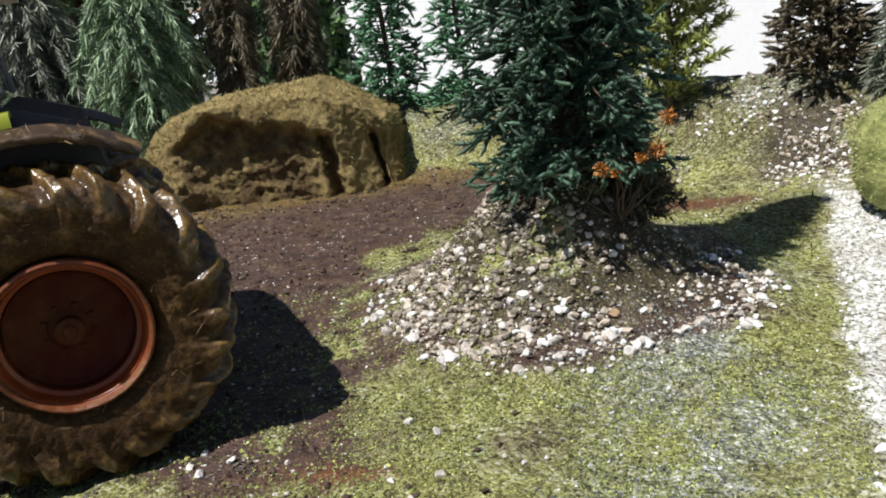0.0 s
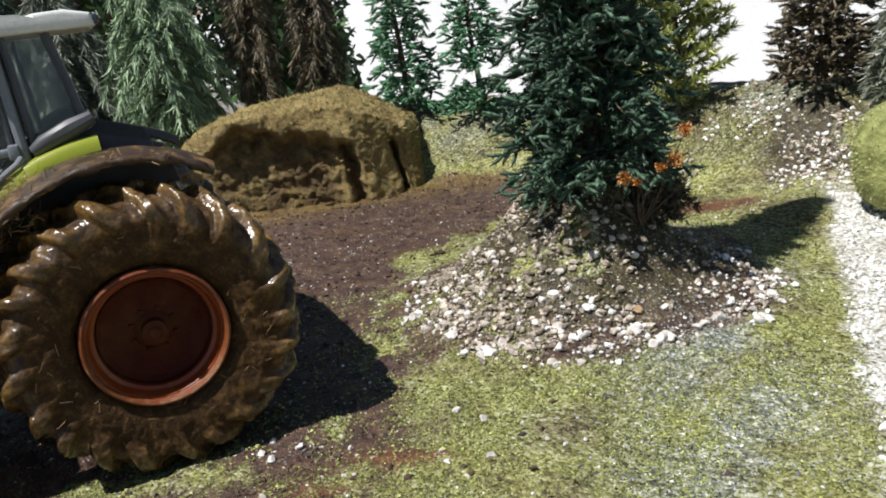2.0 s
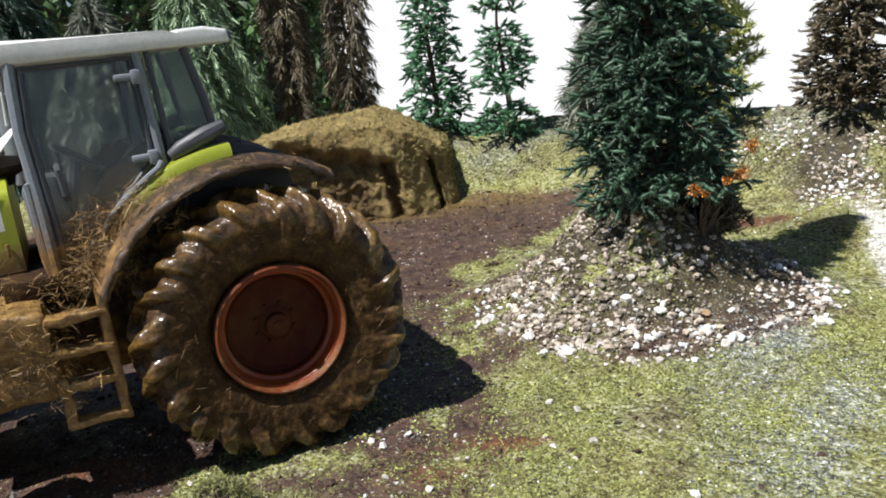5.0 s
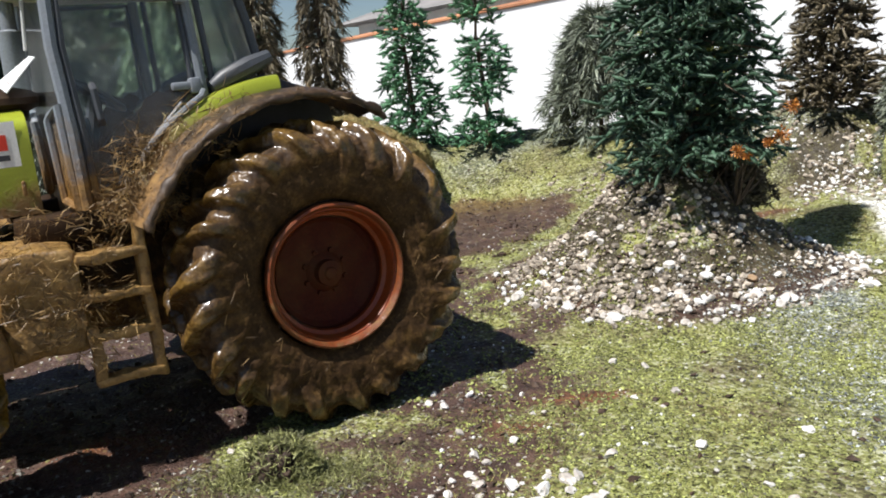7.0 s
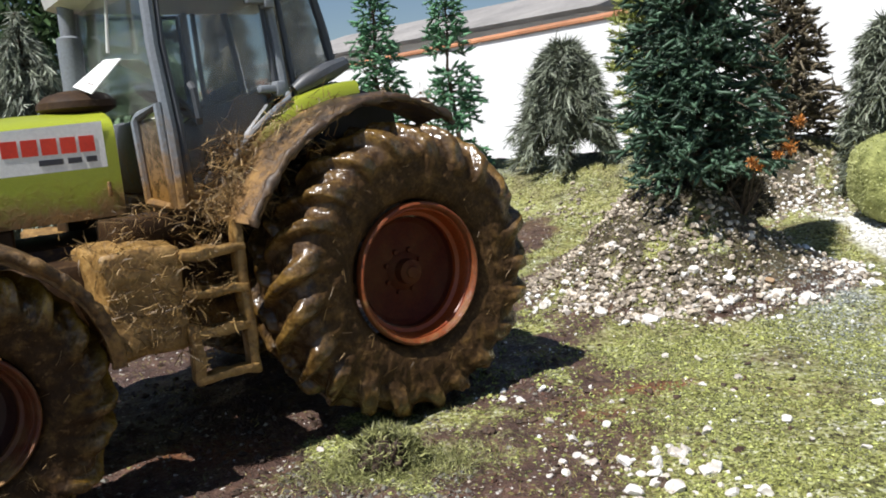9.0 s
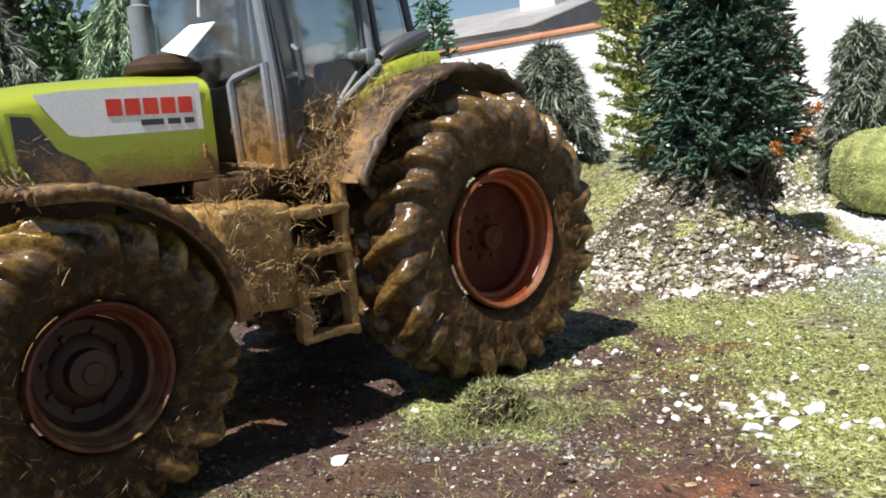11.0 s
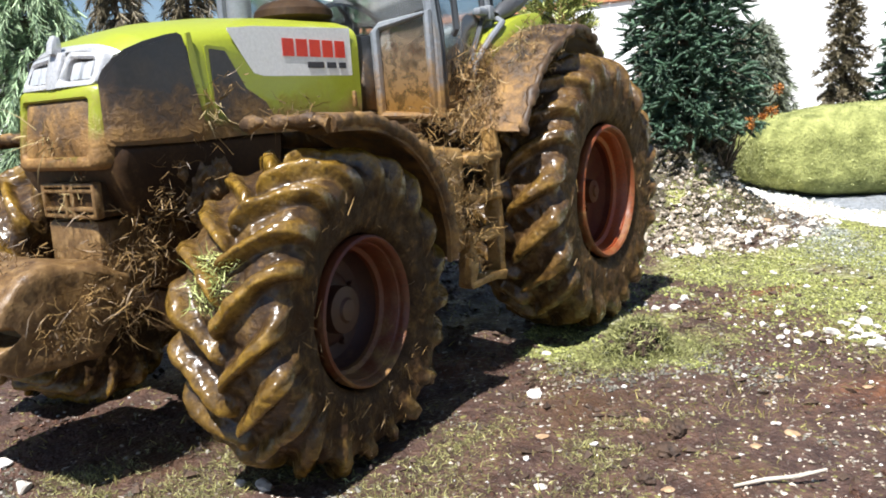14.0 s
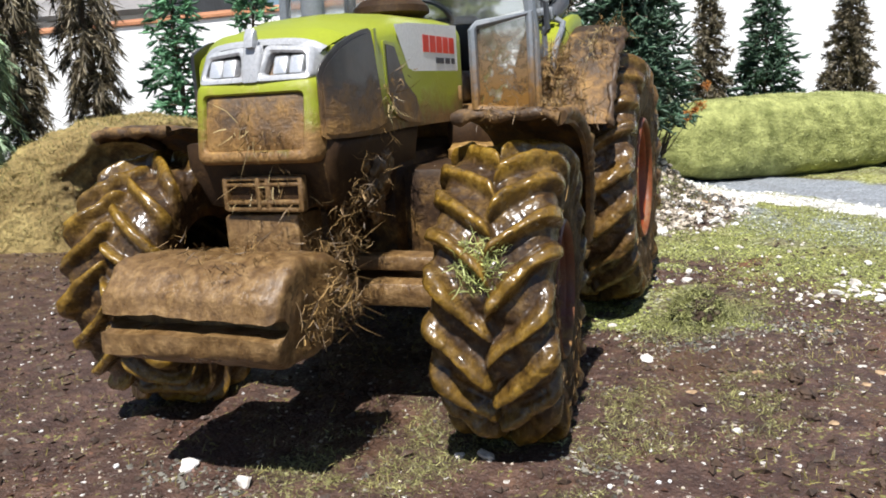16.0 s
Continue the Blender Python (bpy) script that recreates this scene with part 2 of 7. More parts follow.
M_STRAW_PALE = needles("pale_straw", (0.20, 0.14, 0.06), (0.46, 0.36, 0.17), 0.8)
M_STRAW_DULL = needles("muddy_straw", (0.05, 0.028, 0.010), (0.24, 0.145, 0.05), 0.85)
M_GRILLE = muddied("muddy_grille", (0.035, 0.038, 0.042), 4.7, 6.5, 0.9, 0.5, 0, None, 0.25)
# dark brown of the cowl; on chassis and sill it paints in shade
M_COWL = muddied("dark_cowl_and_shade", (0.020, 0.011, 0.007), 0.6, 4.9, 1.1, 0.55, 0, (0.034, 0.018, 0.009), 0.2)
M_COWL.node_tree.nodes["Principled BSDF"].inputs["Specular IOR Level"].default_value = 0.2
M_NOSE = muddied("muddy_lime_nose", LIME, 4.5, 6.15, 0.8, 0.3, 0, (0.27, 0.31, 0.026), 0.15)
M_BLADE_GREEN = needles("torn_grass", (0.13, 0.16, 0.04), (0.42, 0.45, 0.15), 0.8)


# ---- mesh helpers (all in centimetres) ----
def link_mesh(name, mesh, material, parent=None, label="", smooth=35):
    mesh.materials.append(material)
    mesh.shade_smooth()
    if smooth < 180:
        mesh.set_sharp_from_angle(angle=radians(smooth))
    ob = new(name, mesh)
    if parent is not None:
        ob.parent = parent
    return tagged(ob, label)


def part(name, bm, material, parent=None, label="", smooth=35):
    """Links a bmesh in centimetres as one mesh object under a thing or a part."""
    bmesh.ops.recalc_face_normals(bm, faces=bm.faces)
    bmesh.ops.scale(bm, vec=(S, S, S), verts=bm.verts)
    mesh = bpy.data.meshes.new(name)
    bm.to_mesh(mesh)
    bm.free()
    return link_mesh(name, mesh, material, parent, label, smooth)


def raw(name, verts, faces, material, parent=None, label="", smooth=180):
    """Links arrays in centimetres as one mesh object."""
    mesh = bpy.data.meshes.new(name)
    mesh.from_pydata((np.asarray(verts) * S).tolist(), [], faces if isinstance(faces, list) else faces.tolist())
    return link_mesh(name, mesh, material, parent, label, smooth)


def thing(name, x, y, z, turn=0.0, label="", category="", group="", kind=""):
    ob = new(name)
    ob.empty_display_size = 0.01
    ob.matrix_world = pose(x * S, y * S, z * S, 0, 0, turn)
    return tagged(ob, label, category, group, kind)


def box(bm, lo, hi, bevel=0.05, segments=2, taper=None):
    """A box from lo to hi with rounded edges. taper: (sx, sy) of the top against the foot."""
    made = bmesh.ops.create_cube(bm, size=1)["verts"]
    for v in made:
        if taper and v.co.z > 0:
            v.co.x, v.co.y = v.co.x * taper[0], v.co.y * taper[1]
        v.co = Vector([(a + b) / 2 + c * (b - a) for a, b, c in zip(lo, hi, v.co)])
    if bevel:
        edges = list({e for v in made for e in v.link_edges})
        bmesh.ops.bevel(bm, geom=edges, offset=bevel, segments=segments, affect="EDGES", profile=0.5)
    return bm


def prism(bm, outline, axis, a, b, bevel=0.04, segments=2):
    """A flat outline (2D) pushed out along axis ('x', 'y' or 'z') from a to b."""
    def at(p, d):
        return {"x": (d, p[0], p[1]), "y": (p[0], d, p[1]), "z": (p[0], p[1], d)}[axis]
    low = [bm.verts.new(at(p, a)) for p in outline]
    high = [bm.verts.new(at(p, b)) for p in outline]
    n = len(outline)
    faces = [bm.faces.new(low), bm.faces.new(high)]
    faces += [bm.faces.new((low[i], low[(i + 1) % n], high[(i + 1) % n], high[i])) for i in range(n)]
    if bevel:
        edges = list({e for f in faces[:2] for e in f.edges})
        bmesh.ops.bevel(bm, geom=edges, offset=bevel, segments=segments, affect="EDGES", profile=0.5)
    return bm


def lathe(bm, profile, segments=48, wobble=0.0):
    """Turns a profile of (radius, y) round the y axis."""
    rings = []
    for r, y in profile:
        if r < 1e-4:
            rings.append([bm.verts.new((0, y, 0))])
            continue
        ring = []
        for i in range(segments):
            a = 2 * math.pi * i / segments
            d = r
            if wobble:
                d += wobble * noise.noise((math.cos(a) * r * 1.1, y * 1.5, math.sin(a) * r * 1.1))
            ring.append(bm.verts.new((d * math.cos(a), y, d * math.sin(a))))
        rings.append(ring)
    for p, q in zip(rings, rings[1:]):
        if len(p) == 1 and len(q) == 1:
            continue
        for i in range(segments):
            j = (i + 1) % segments
            loop = [p[0], q[i], q[j]] if len(p) == 1 else [p[i], p[j], q[0]] if len(q) == 1 else [p[i], p[j], q[j], q[i]]
            bm.faces.new(loop)
    return bm


def tube(bm, points, radius, sides=8, ends=True, flat=1.0):
    """A round bar along points; radius may be a list."""
    pts = [Vector(p) for p in points]
    radii = radius if isinstance(radius, (list, tuple)) else [radius] * len(pts)
    rings, up = [], None
    for i, p in enumerate(pts):
        d = (pts[min(i + 1, len(pts) - 1)] - pts[max(i - 1, 0)]).normalized()
        if up is None:
            up = d.orthogonal().normalized()
        side = d.cross(up).normalized()
        up = side.cross(d).normalized()
        rings.append([bm.verts.new(p + radii[i] * (math.cos(2 * math.pi * k / sides) * side * flat + math.sin(2 * math.pi * k / sides) * up)) for k in range(sides)])
    for a, b in zip(rings, rings[1:]):
        for k in range(sides):
            bm.faces.new((a[k], a[(k + 1) % sides], b[(k + 1) % sides], b[k]))
    if ends:
        bm.faces.new(rings[0]), bm.faces.new(rings[-1])
    return bm


def grid_faces(bm, rows, closed=False):
    """Faces between rows of vertices of equal length."""
    for a, b in zip(rows, rows[1:]):
        n = len(a)
        for i in range(n if closed else n - 1):
            bm.faces.new((a[i], a[(i + 1) % n], b[(i + 1) % n], b[i]))


def thick(bm, depth):
    """Gives an open sheet a thickness."""
    bmesh.ops.recalc_face_normals(bm, faces=bm.faces)
    bmesh.ops.solidify(bm, geom=bm.faces[:], thickness=depth)
    return bm


def rough_up(bm, amount, scale=1.5, seed=0.0):
    for v in bm.verts:
        v.co += amount * noise.noise_vector(v.co * scale + Vector((seed, seed * 2, 0)))
    return bm


# ---- many small things at once ----
rng = np.random.default_rng(7)


def blades(roots, ways, lengths, widths, bend=0.3):
    """Thin bent blades: arrays of roots (n,3), unit ways (n,3), lengths, widths. Returns verts and faces."""
    n = len(roots)
    side = np.cross(ways, rng.normal(size=(n, 3)))
    side /= np.linalg.norm(side, axis=1, keepdims=True) + 1e-9
    lean = np.cross(side, ways) * bend
    L, W = np.asarray(lengths)[:, None], np.asarray(widths)[:, None] / 2
    mid, tip = roots + ways * L * 0.55 + lean * L * 0.2, roots + ways * L * 0.95 + lean * L * 0.8
    v = np.stack([roots - side * W, roots + side * W, mid - side * W * 0.8, mid + side * W * 0.8, tip], 1).reshape(-1, 3)
    o = np.arange(n) * 5
    f = [tuple(q) for q in np.stack([o, o + 1, o + 3, o + 2], 1).tolist()] + [tuple(q) for q in np.stack([o + 2, o + 3, o + 4], 1).tolist()]
    return v, f


def unit(a):
    return a / (np.linalg.norm(a, axis=-1, keepdims=True) + 1e-9)


PEBBLES = []
for _ in range(9):
    _bm = bmesh.new()
    bmesh.ops.create_icosphere(_bm, subdivisions=1, radius=1)
    _s = Vector((1, rng.uniform(0.65, 0.95), rng.uniform(0.5, 0.85)))
    for _v in _bm.verts:
        _v.co = Vector([a * b for a, b in zip(_v.co, _s)]) * (1 + rng.uniform(-0.28, 0.2))
    PEBBLES.append((np.array([_v.co[:] for _v in _bm.verts]), [[w.index for w in _f.verts] for _f in _bm.faces]))
    _bm.free()


CRUMBS = []
for _ in range(9):
    _v = np.array([(1, 0, 0), (-1, 0, 0), (0, 1, 0), (0, -1, 0), (0, 0, 1), (0, 0, -1)], float) * [1, rng.uniform(0.5, 1), rng.uniform(0.5, 0.9)] + rng.normal(0, 0.22, (6, 3))
    CRUMBS.append((_v, [[0, 2, 4], [2, 1, 4], [1, 3, 4], [3, 0, 4], [2, 0, 5], [1, 2, 5], [3, 1, 5], [0, 3, 5]]))


def gravel(places, sizes, shapes=PEBBLES):
    """Small broken stones or crumbs as one set of verts and faces."""
    vs, fs, o = [], [], 0
    places, sizes = np.asarray(places), np.asarray(sizes)
    pick = rng.integers(len(shapes), size=len(places))
    for k, (v, f) in enumerate(shapes):
        p, s = places[pick == k], sizes[pick == k]
        n = len(p)
        if not n:
            continue
        a, b = rng.uniform(0, 6.3, n), rng.uniform(-0.45, 0.45, n)
        ca, sa, cb, sb = np.cos(a), np.sin(a), np.cos(b), np.sin(b)
        turn = np.stack([np.stack([ca, -sa * cb, sa * sb], 1), np.stack([sa, ca * cb, -ca * sb], 1), np.stack([0 * a, sb, cb], 1)], 1)
        vs.append((np.einsum("nij,vj->nvi", turn, v) * s[:, None, None] + p[:, None]).reshape(-1, 3))
        fs += ((np.arange(n) * len(v))[:, None, None] + np.array(f)[None] + o).reshape(-1, 3).tolist()
        o += n * len(v)
    return np.concatenate(vs), fs


# ---- ground ----
def smooth_step(a, b, v):
    t = np.clip((v - a) / (b - a), 0, 1)
    return t * t * (3 - 2 * t)


_TABLE = np.random.default_rng(3).random((64, 64))


def patchy(x, y, scale, octaves=4):
    """Smooth random values about 0 to 1 over the plan."""
    out, amp, total = 0.0, 1.0, 0.0
    for k in range(octaves):
        u, v = x * scale * 2**k + 17.3 * k, y * scale * 2**k + 9.1 * k
        i, j = np.floor(u).astype(int), np.floor(v).astype(int)
        fu, fv = u - i, v - j
        fu, fv = fu * fu * (3 - 2 * fu), fv * fv * (3 - 2 * fv)
        c = lambda a, b: _TABLE[(i + a) % 64, (j + b) % 64]
        out = out + amp * ((c(0, 0) * (1 - fu) + c(1, 0) * fu) * (1 - fv) + (c(0, 1) * (1 - fu) + c(1, 1) * fu) * fv)
        total, amp = total + amp, amp * 0.5
    return out / total


# the raised back edge of the layout, on which the far trees stand
BANK = [(-90, 52), (-40, 49), (-25, 46.5), (-11, 47.5), (-2, 47), (4, 44.5), (12, 38.5), (19, 35.5), (27, 30.5), (36, 22), (60, -2), (80, -40)]


def behind_bank(x, y):
    """Signed distance behind the back edge's line."""
    best, sign = np.full(np.shape(x), 1e9), np.zeros(np.shape(x))
    for (ax, ay), (bx, by) in zip(BANK, BANK[1:]):
        dx, dy = bx - ax, by - ay
        t = np.clip(((x - ax) * dx + (y - ay) * dy) / (dx * dx + dy * dy), 0, 1)
        px, py = x - ax - t * dx, y - ay - t * dy
        d = np.hypot(px, py)
        near = d < best
        best = np.where(near, d, best)
        sign = np.where(near, np.sign(dx * py - dy * px), sign)
    return best * sign


MOUND = (1.2, 22.3)


def mound_d(x, y):
    dx, dy = x - MOUND[0], y - MOUND[1]
    dx = np.where(dx > 0, dx / 1.12, dx / 1.0)
    dy = np.where(dy > 0, dy / 1.3, dy)
    return np.hypot(dx, dy) * (0.90 + 0.20 * patchy(x, y, 0.35, 2))


def height(x, y):
    x, y = np.asarray(x, float), np.asarray(y, float)
    b = behind_bank(x, y)
    z = 2.9 * smooth_step(-7.5, -0.3, b) + 0.5 * smooth_step(0, 2, b)
    z = z + 1.3 * np.exp(-(((x - 12.5) / 4.5) ** 2) - ((b + 2.0) / 2.6) ** 2)
    z = z + 0.6 * np.exp(-(((x - 2.5) / 3.2) ** 2) - ((y - 38.5) / 2.4) ** 2)
    z = z + np.interp(mound_d(x, y), [0, 0.8, 1.35, 1.97, 2.7, 3.75, 4.8, 6.2, 7.2], [3.5, 3.48, 3.3, 2.55, 1.75, 0.9, 0.38, 0.08, 0.0])
    z = z + 0.5 * np.exp(-(((x - 10.5) / 3.0) ** 2) - ((y - 28.5) / 3.0) ** 2)
    near = smooth_step(3.5, 1.2, np.abs(b)) + smooth_step(-4, -9, b)
    z = z + (patchy(x, y, 0.22) - 0.5) * 0.35 * near + (patchy(x, y, 1.2, 2) - 0.5) * (0.16 + 0.2 * smooth_step(6, 3.5, mound_d(x, y))) + (patchy(x + 7, y, 2.3, 1) - 0.5) * 0.06
    # the tractor's wheel tracks
    u = (x - TX) * FX + (y - TY) * FY
    w = (x - TX) * FY - (y - TY) * FX
    for side in (-3.8, 3.8):
        z = z - 0.10 * np.exp(-(((w - side) / 1.0) ** 2)) * smooth_step(-2.5, 0, u) * smooth_step(13.5, 11, u)
    return np.where(b > 2.6, np.where(b > 3.4, -75.0, z - 75 * smooth_step(2.6, 3.4, b)), z)


TURN = radians(29.3)
FX, FY = -math.cos(TURN), -math.sin(TURN)
TX, TY = -8.19 - 4.70 * math.sin(TURN), 13.68 + 4.70 * math.cos(TURN)


def axis_steps(lo, hi, fine_lo, fine_hi, fine, far):
    inner = np.arange(fine_lo, fine_hi, fine)
    grow_by, a, b, out_lo, out_hi = fine, fine_lo, fine_hi, [], []
    while a > lo:
        grow_by = min(grow_by * 1.25, far)
        a -= grow_by
        out_lo.append(a)
    grow_by = fine
    while b < hi:
        grow_by = min(grow_by * 1.25, far)
        b += grow_by
        out_hi.append(b)
    return np.array(out_lo[::-1] + list(inner) + [fine_hi] + out_hi)


def zones(x, y):
    """How far each spot is mud, moss, white gravel, grey grit or road."""
    wob = (patchy(x, y, 0.25) - 0.5) * 5
    fine = (patchy(x, y, 1.1) - 0.5) * 2.2
    b = behind_bank(x, y)
    strip = np.interp(y, [-60, 4, 10, 13.4, 21, 29, 33], [1.5, 4.4, 5.6, 6.5, 8.9, 11.4, 12.2])
    white = smooth_step(-0.5, 0.25, x - strip + fine * 0.35) * smooth_step(2.6, 1.6, x - strip + fine * 0.35) * smooth_step(33, 28, y)
    road = smooth_step(1.9, 2.4, x - strip) * smooth_step(8.5, 7.5, x - strip) * smooth_step(31, 25, y)
    # soil behind the tractor, and the muddy lane under it
    line = np.interp(y + (patchy(x + 31, y, 0.9) - 0.5) * 2.6, [-60, 0, 5, 6.8, 8.2, 8.8, 9.3, 10, 11.7, 13, 14.5, 16, 18, 23, 27, 30, 33, 38, 45], [-6, -6, -6.5, -6.3, -6.0, -6.3, -7.6, -9.6, -10.7, -11.2, -9, -5.8, -4.8, -5.2, -4.6, -2.8, -0.6, 1.5, -4])
    mud = smooth_step(0.9, -0.9, x - line + wob * 0.25 + fine * 0.85) * smooth_step(-4.5, -7.5, b + fine)
    # moss between the wheels' lane and the front
    u = (x - TX) * FX + (y - TY) * FY
    w = -((x - TX) * FY - (y - TY) * FX)
    tuft = 0.9 * np.exp(-(((x + 17.2) / 3.2) ** 2) - ((y - 10.3) / 0.8) ** 2) + 0.7 * np.exp(-(((x + 11.8) / 1.0) ** 2) - ((y - 8.2) / 0.8) ** 2)
    mud = np.clip(mud - 0.75 * tuft * (patchy(x, y, 0.9) * 1.6 - 0.1), 0, 1)
    grit = 0.85 * np.exp(-(((x - 3.9 - 0.22 * (y - 15)) / 2.1) ** 2) - ((y - 16) / 8) ** 2) * smooth_step(0.3, 0.6, patchy(x + 40, y, 0.5) + fine * 0.05)
    grit = np.clip(grit + 0.5 * smooth_step(-6, -4, b) * smooth_step(0.5, 0.62, patchy(x + 40, y, 0.4)), 0, 1) * (1 - mud)
    # bare earth between the stones of the mound, and rusty clay patches
    heap = mound_d(x, y)
    mud = np.clip(mud + smooth_step(5.9, 4.8, heap) * smooth_step(0.2, 0.42, patchy(x + 5, y, 0.5) + fine * 0.05) * 0.9, 0, 1)
    mud = np.maximum(mud, 0.34 * smooth_step(0.46, 0.66, patchy(x + 2, y + 7, 0.42) + fine * 0.03))
    mud = np.clip(mud + 0.5 * np.exp(-(((x + 3.6) / 3.2) ** 2) - ((y - 14.5) / 3.5) ** 2) * smooth_step(0.3, 0.55, patchy(x + 13, y, 0.7)), 0, 1)
    mud = np.maximum(mud, 0.34 * smooth_step(0.5, 0.36, patchy(x, y, 0.5)))
    mud = np.maximum(mud, 0.42 * smooth_step(-7, -4.5, b) * smooth_step(1.0, -0.5, b))
    mud = np.maximum(mud, 1.15 * np.exp(-(((x + 6.2) / 2.9) ** 2) - ((y - 12.0) / 2.6) ** 2) * (0.15 + 1.0 * patchy(x + 3, y + 3, 1.1)))
    lane = np.exp(-(((x + 7.6) / 3.0) ** 4) - ((y - 10.6) / 2.4) ** 4) + 0.8 * np.exp(-(((x + 4.3) / 1.7) ** 2) - ((y - 13.4) / 1.6) ** 2) + 0.8 * np.exp(-(((x + 3.0) / 1.6) ** 2) - ((y - 18.8) / 2.6) ** 2)
    mud = np.maximum(mud, np.clip(lane, 0, 1) * smooth_step(0.28, 0.5, patchy(x + 61, y + 5, 0.85, 4)) * 0.95)
    # trampled moss and litter beside the rear wheel and along the mound; the first patch darkens the wheel's shadow
    litter_and_shade = np.exp(-(((x + 6.2) / 2.0) ** 4) - ((y - 16.6) / 2.3) ** 4) + np.exp(-(((x + 5.6) / 2.7) ** 2) - ((y - 14.0) / 1.5) ** 2) + np.exp(-(((x + 4.6) / 1.6) ** 2) - ((y - 21.0) / 6.0) ** 2)
    mud = np.maximum(mud, np.clip(litter_and_shade, 0, 1) * smooth_step(0.30, 0.50, patchy(x + 17, y + 9, 1.0, 4)) * 0.95)
    mud = np.maximum(mud, 0.85 * np.exp(-(((x - 12.5) / 3.4) ** 2) - ((y - 33.6) / 2.6) ** 2) * smooth_step(0.3, 0.5, patchy(x + 33, y, 0.6, 3)))
    clay = 0
    for cx, cy, rx, ry in ((-3.3, 13.4, 1.3, 0.5), (-4.8, 12.3, 0.8, 0.35), (7.5, 30.5, 2.4, 1.5), (-7.2, 7.4, 1.2, 0.5), (-13, 13.5, 1.5, 0.7)):
        clay = clay + np.exp(-(((x - cx) / rx) ** 2) - ((y - cy) / ry) ** 2)
    clay = np.clip(clay * (0.4 + 1.2 * patchy(x, y, 1.2)), 0, 1)
    mud = np.maximum(mud, clay * 0.9)
    # ochre moss thins out over the soil below the boulder
    way = np.interp(x, [-18, -11, -4, 1, 4], [35.5, 37.4, 40.2, 40.0, 39.0])
    ochre = np.exp(-(((y - way - 0.8) / 2.2) ** 2)) * smooth_step(-20, -14, x) * smooth_step(5, 1, x) * (0.3 + 1.1 * patchy(x + 8, y, 0.5, 3))
    return mud, white, road, grit, clay, np.clip(ochre, 0, 1)


def make_ground():
    xs = axis_steps(-2500, 2500, -30, 24, 0.17, 240)
    ys = axis_steps(-1800, 3000, 2, 44, 0.17, 240)
    X, Y = np.meshgrid(xs, ys, indexing="ij")
    Z = height(X, Y)
    v = np.stack([X, Y, Z], -1).reshape(-1, 3)
    n, m = len(xs), len(ys)
    i = (np.arange(n - 1)[:, None] * m + np.arange(m - 1)).ravel()
    f = np.stack([i, i + m, i + m + 1, i + 1], 1)
    ob = raw("ground", v, f, M_GROUND)
    for name, values in zip(("mud", "white", "road", "grit", "clay", "ochre"), zones(v[:, 0], v[:, 1])):
        a = ob.data.attributes.new(name, "FLOAT", "POINT")
        a.data.foreach_set("value", np.asarray(values, np.float32))
    a = ob.data.attributes.new("yard", "FLOAT", "POINT")
    a.data.foreach_set("value", (v[:, 2] < -10).astype(np.float32))
    tagged(ob, "damp brown soil and mossy grit of a model landscape", "ground", kind="structure")


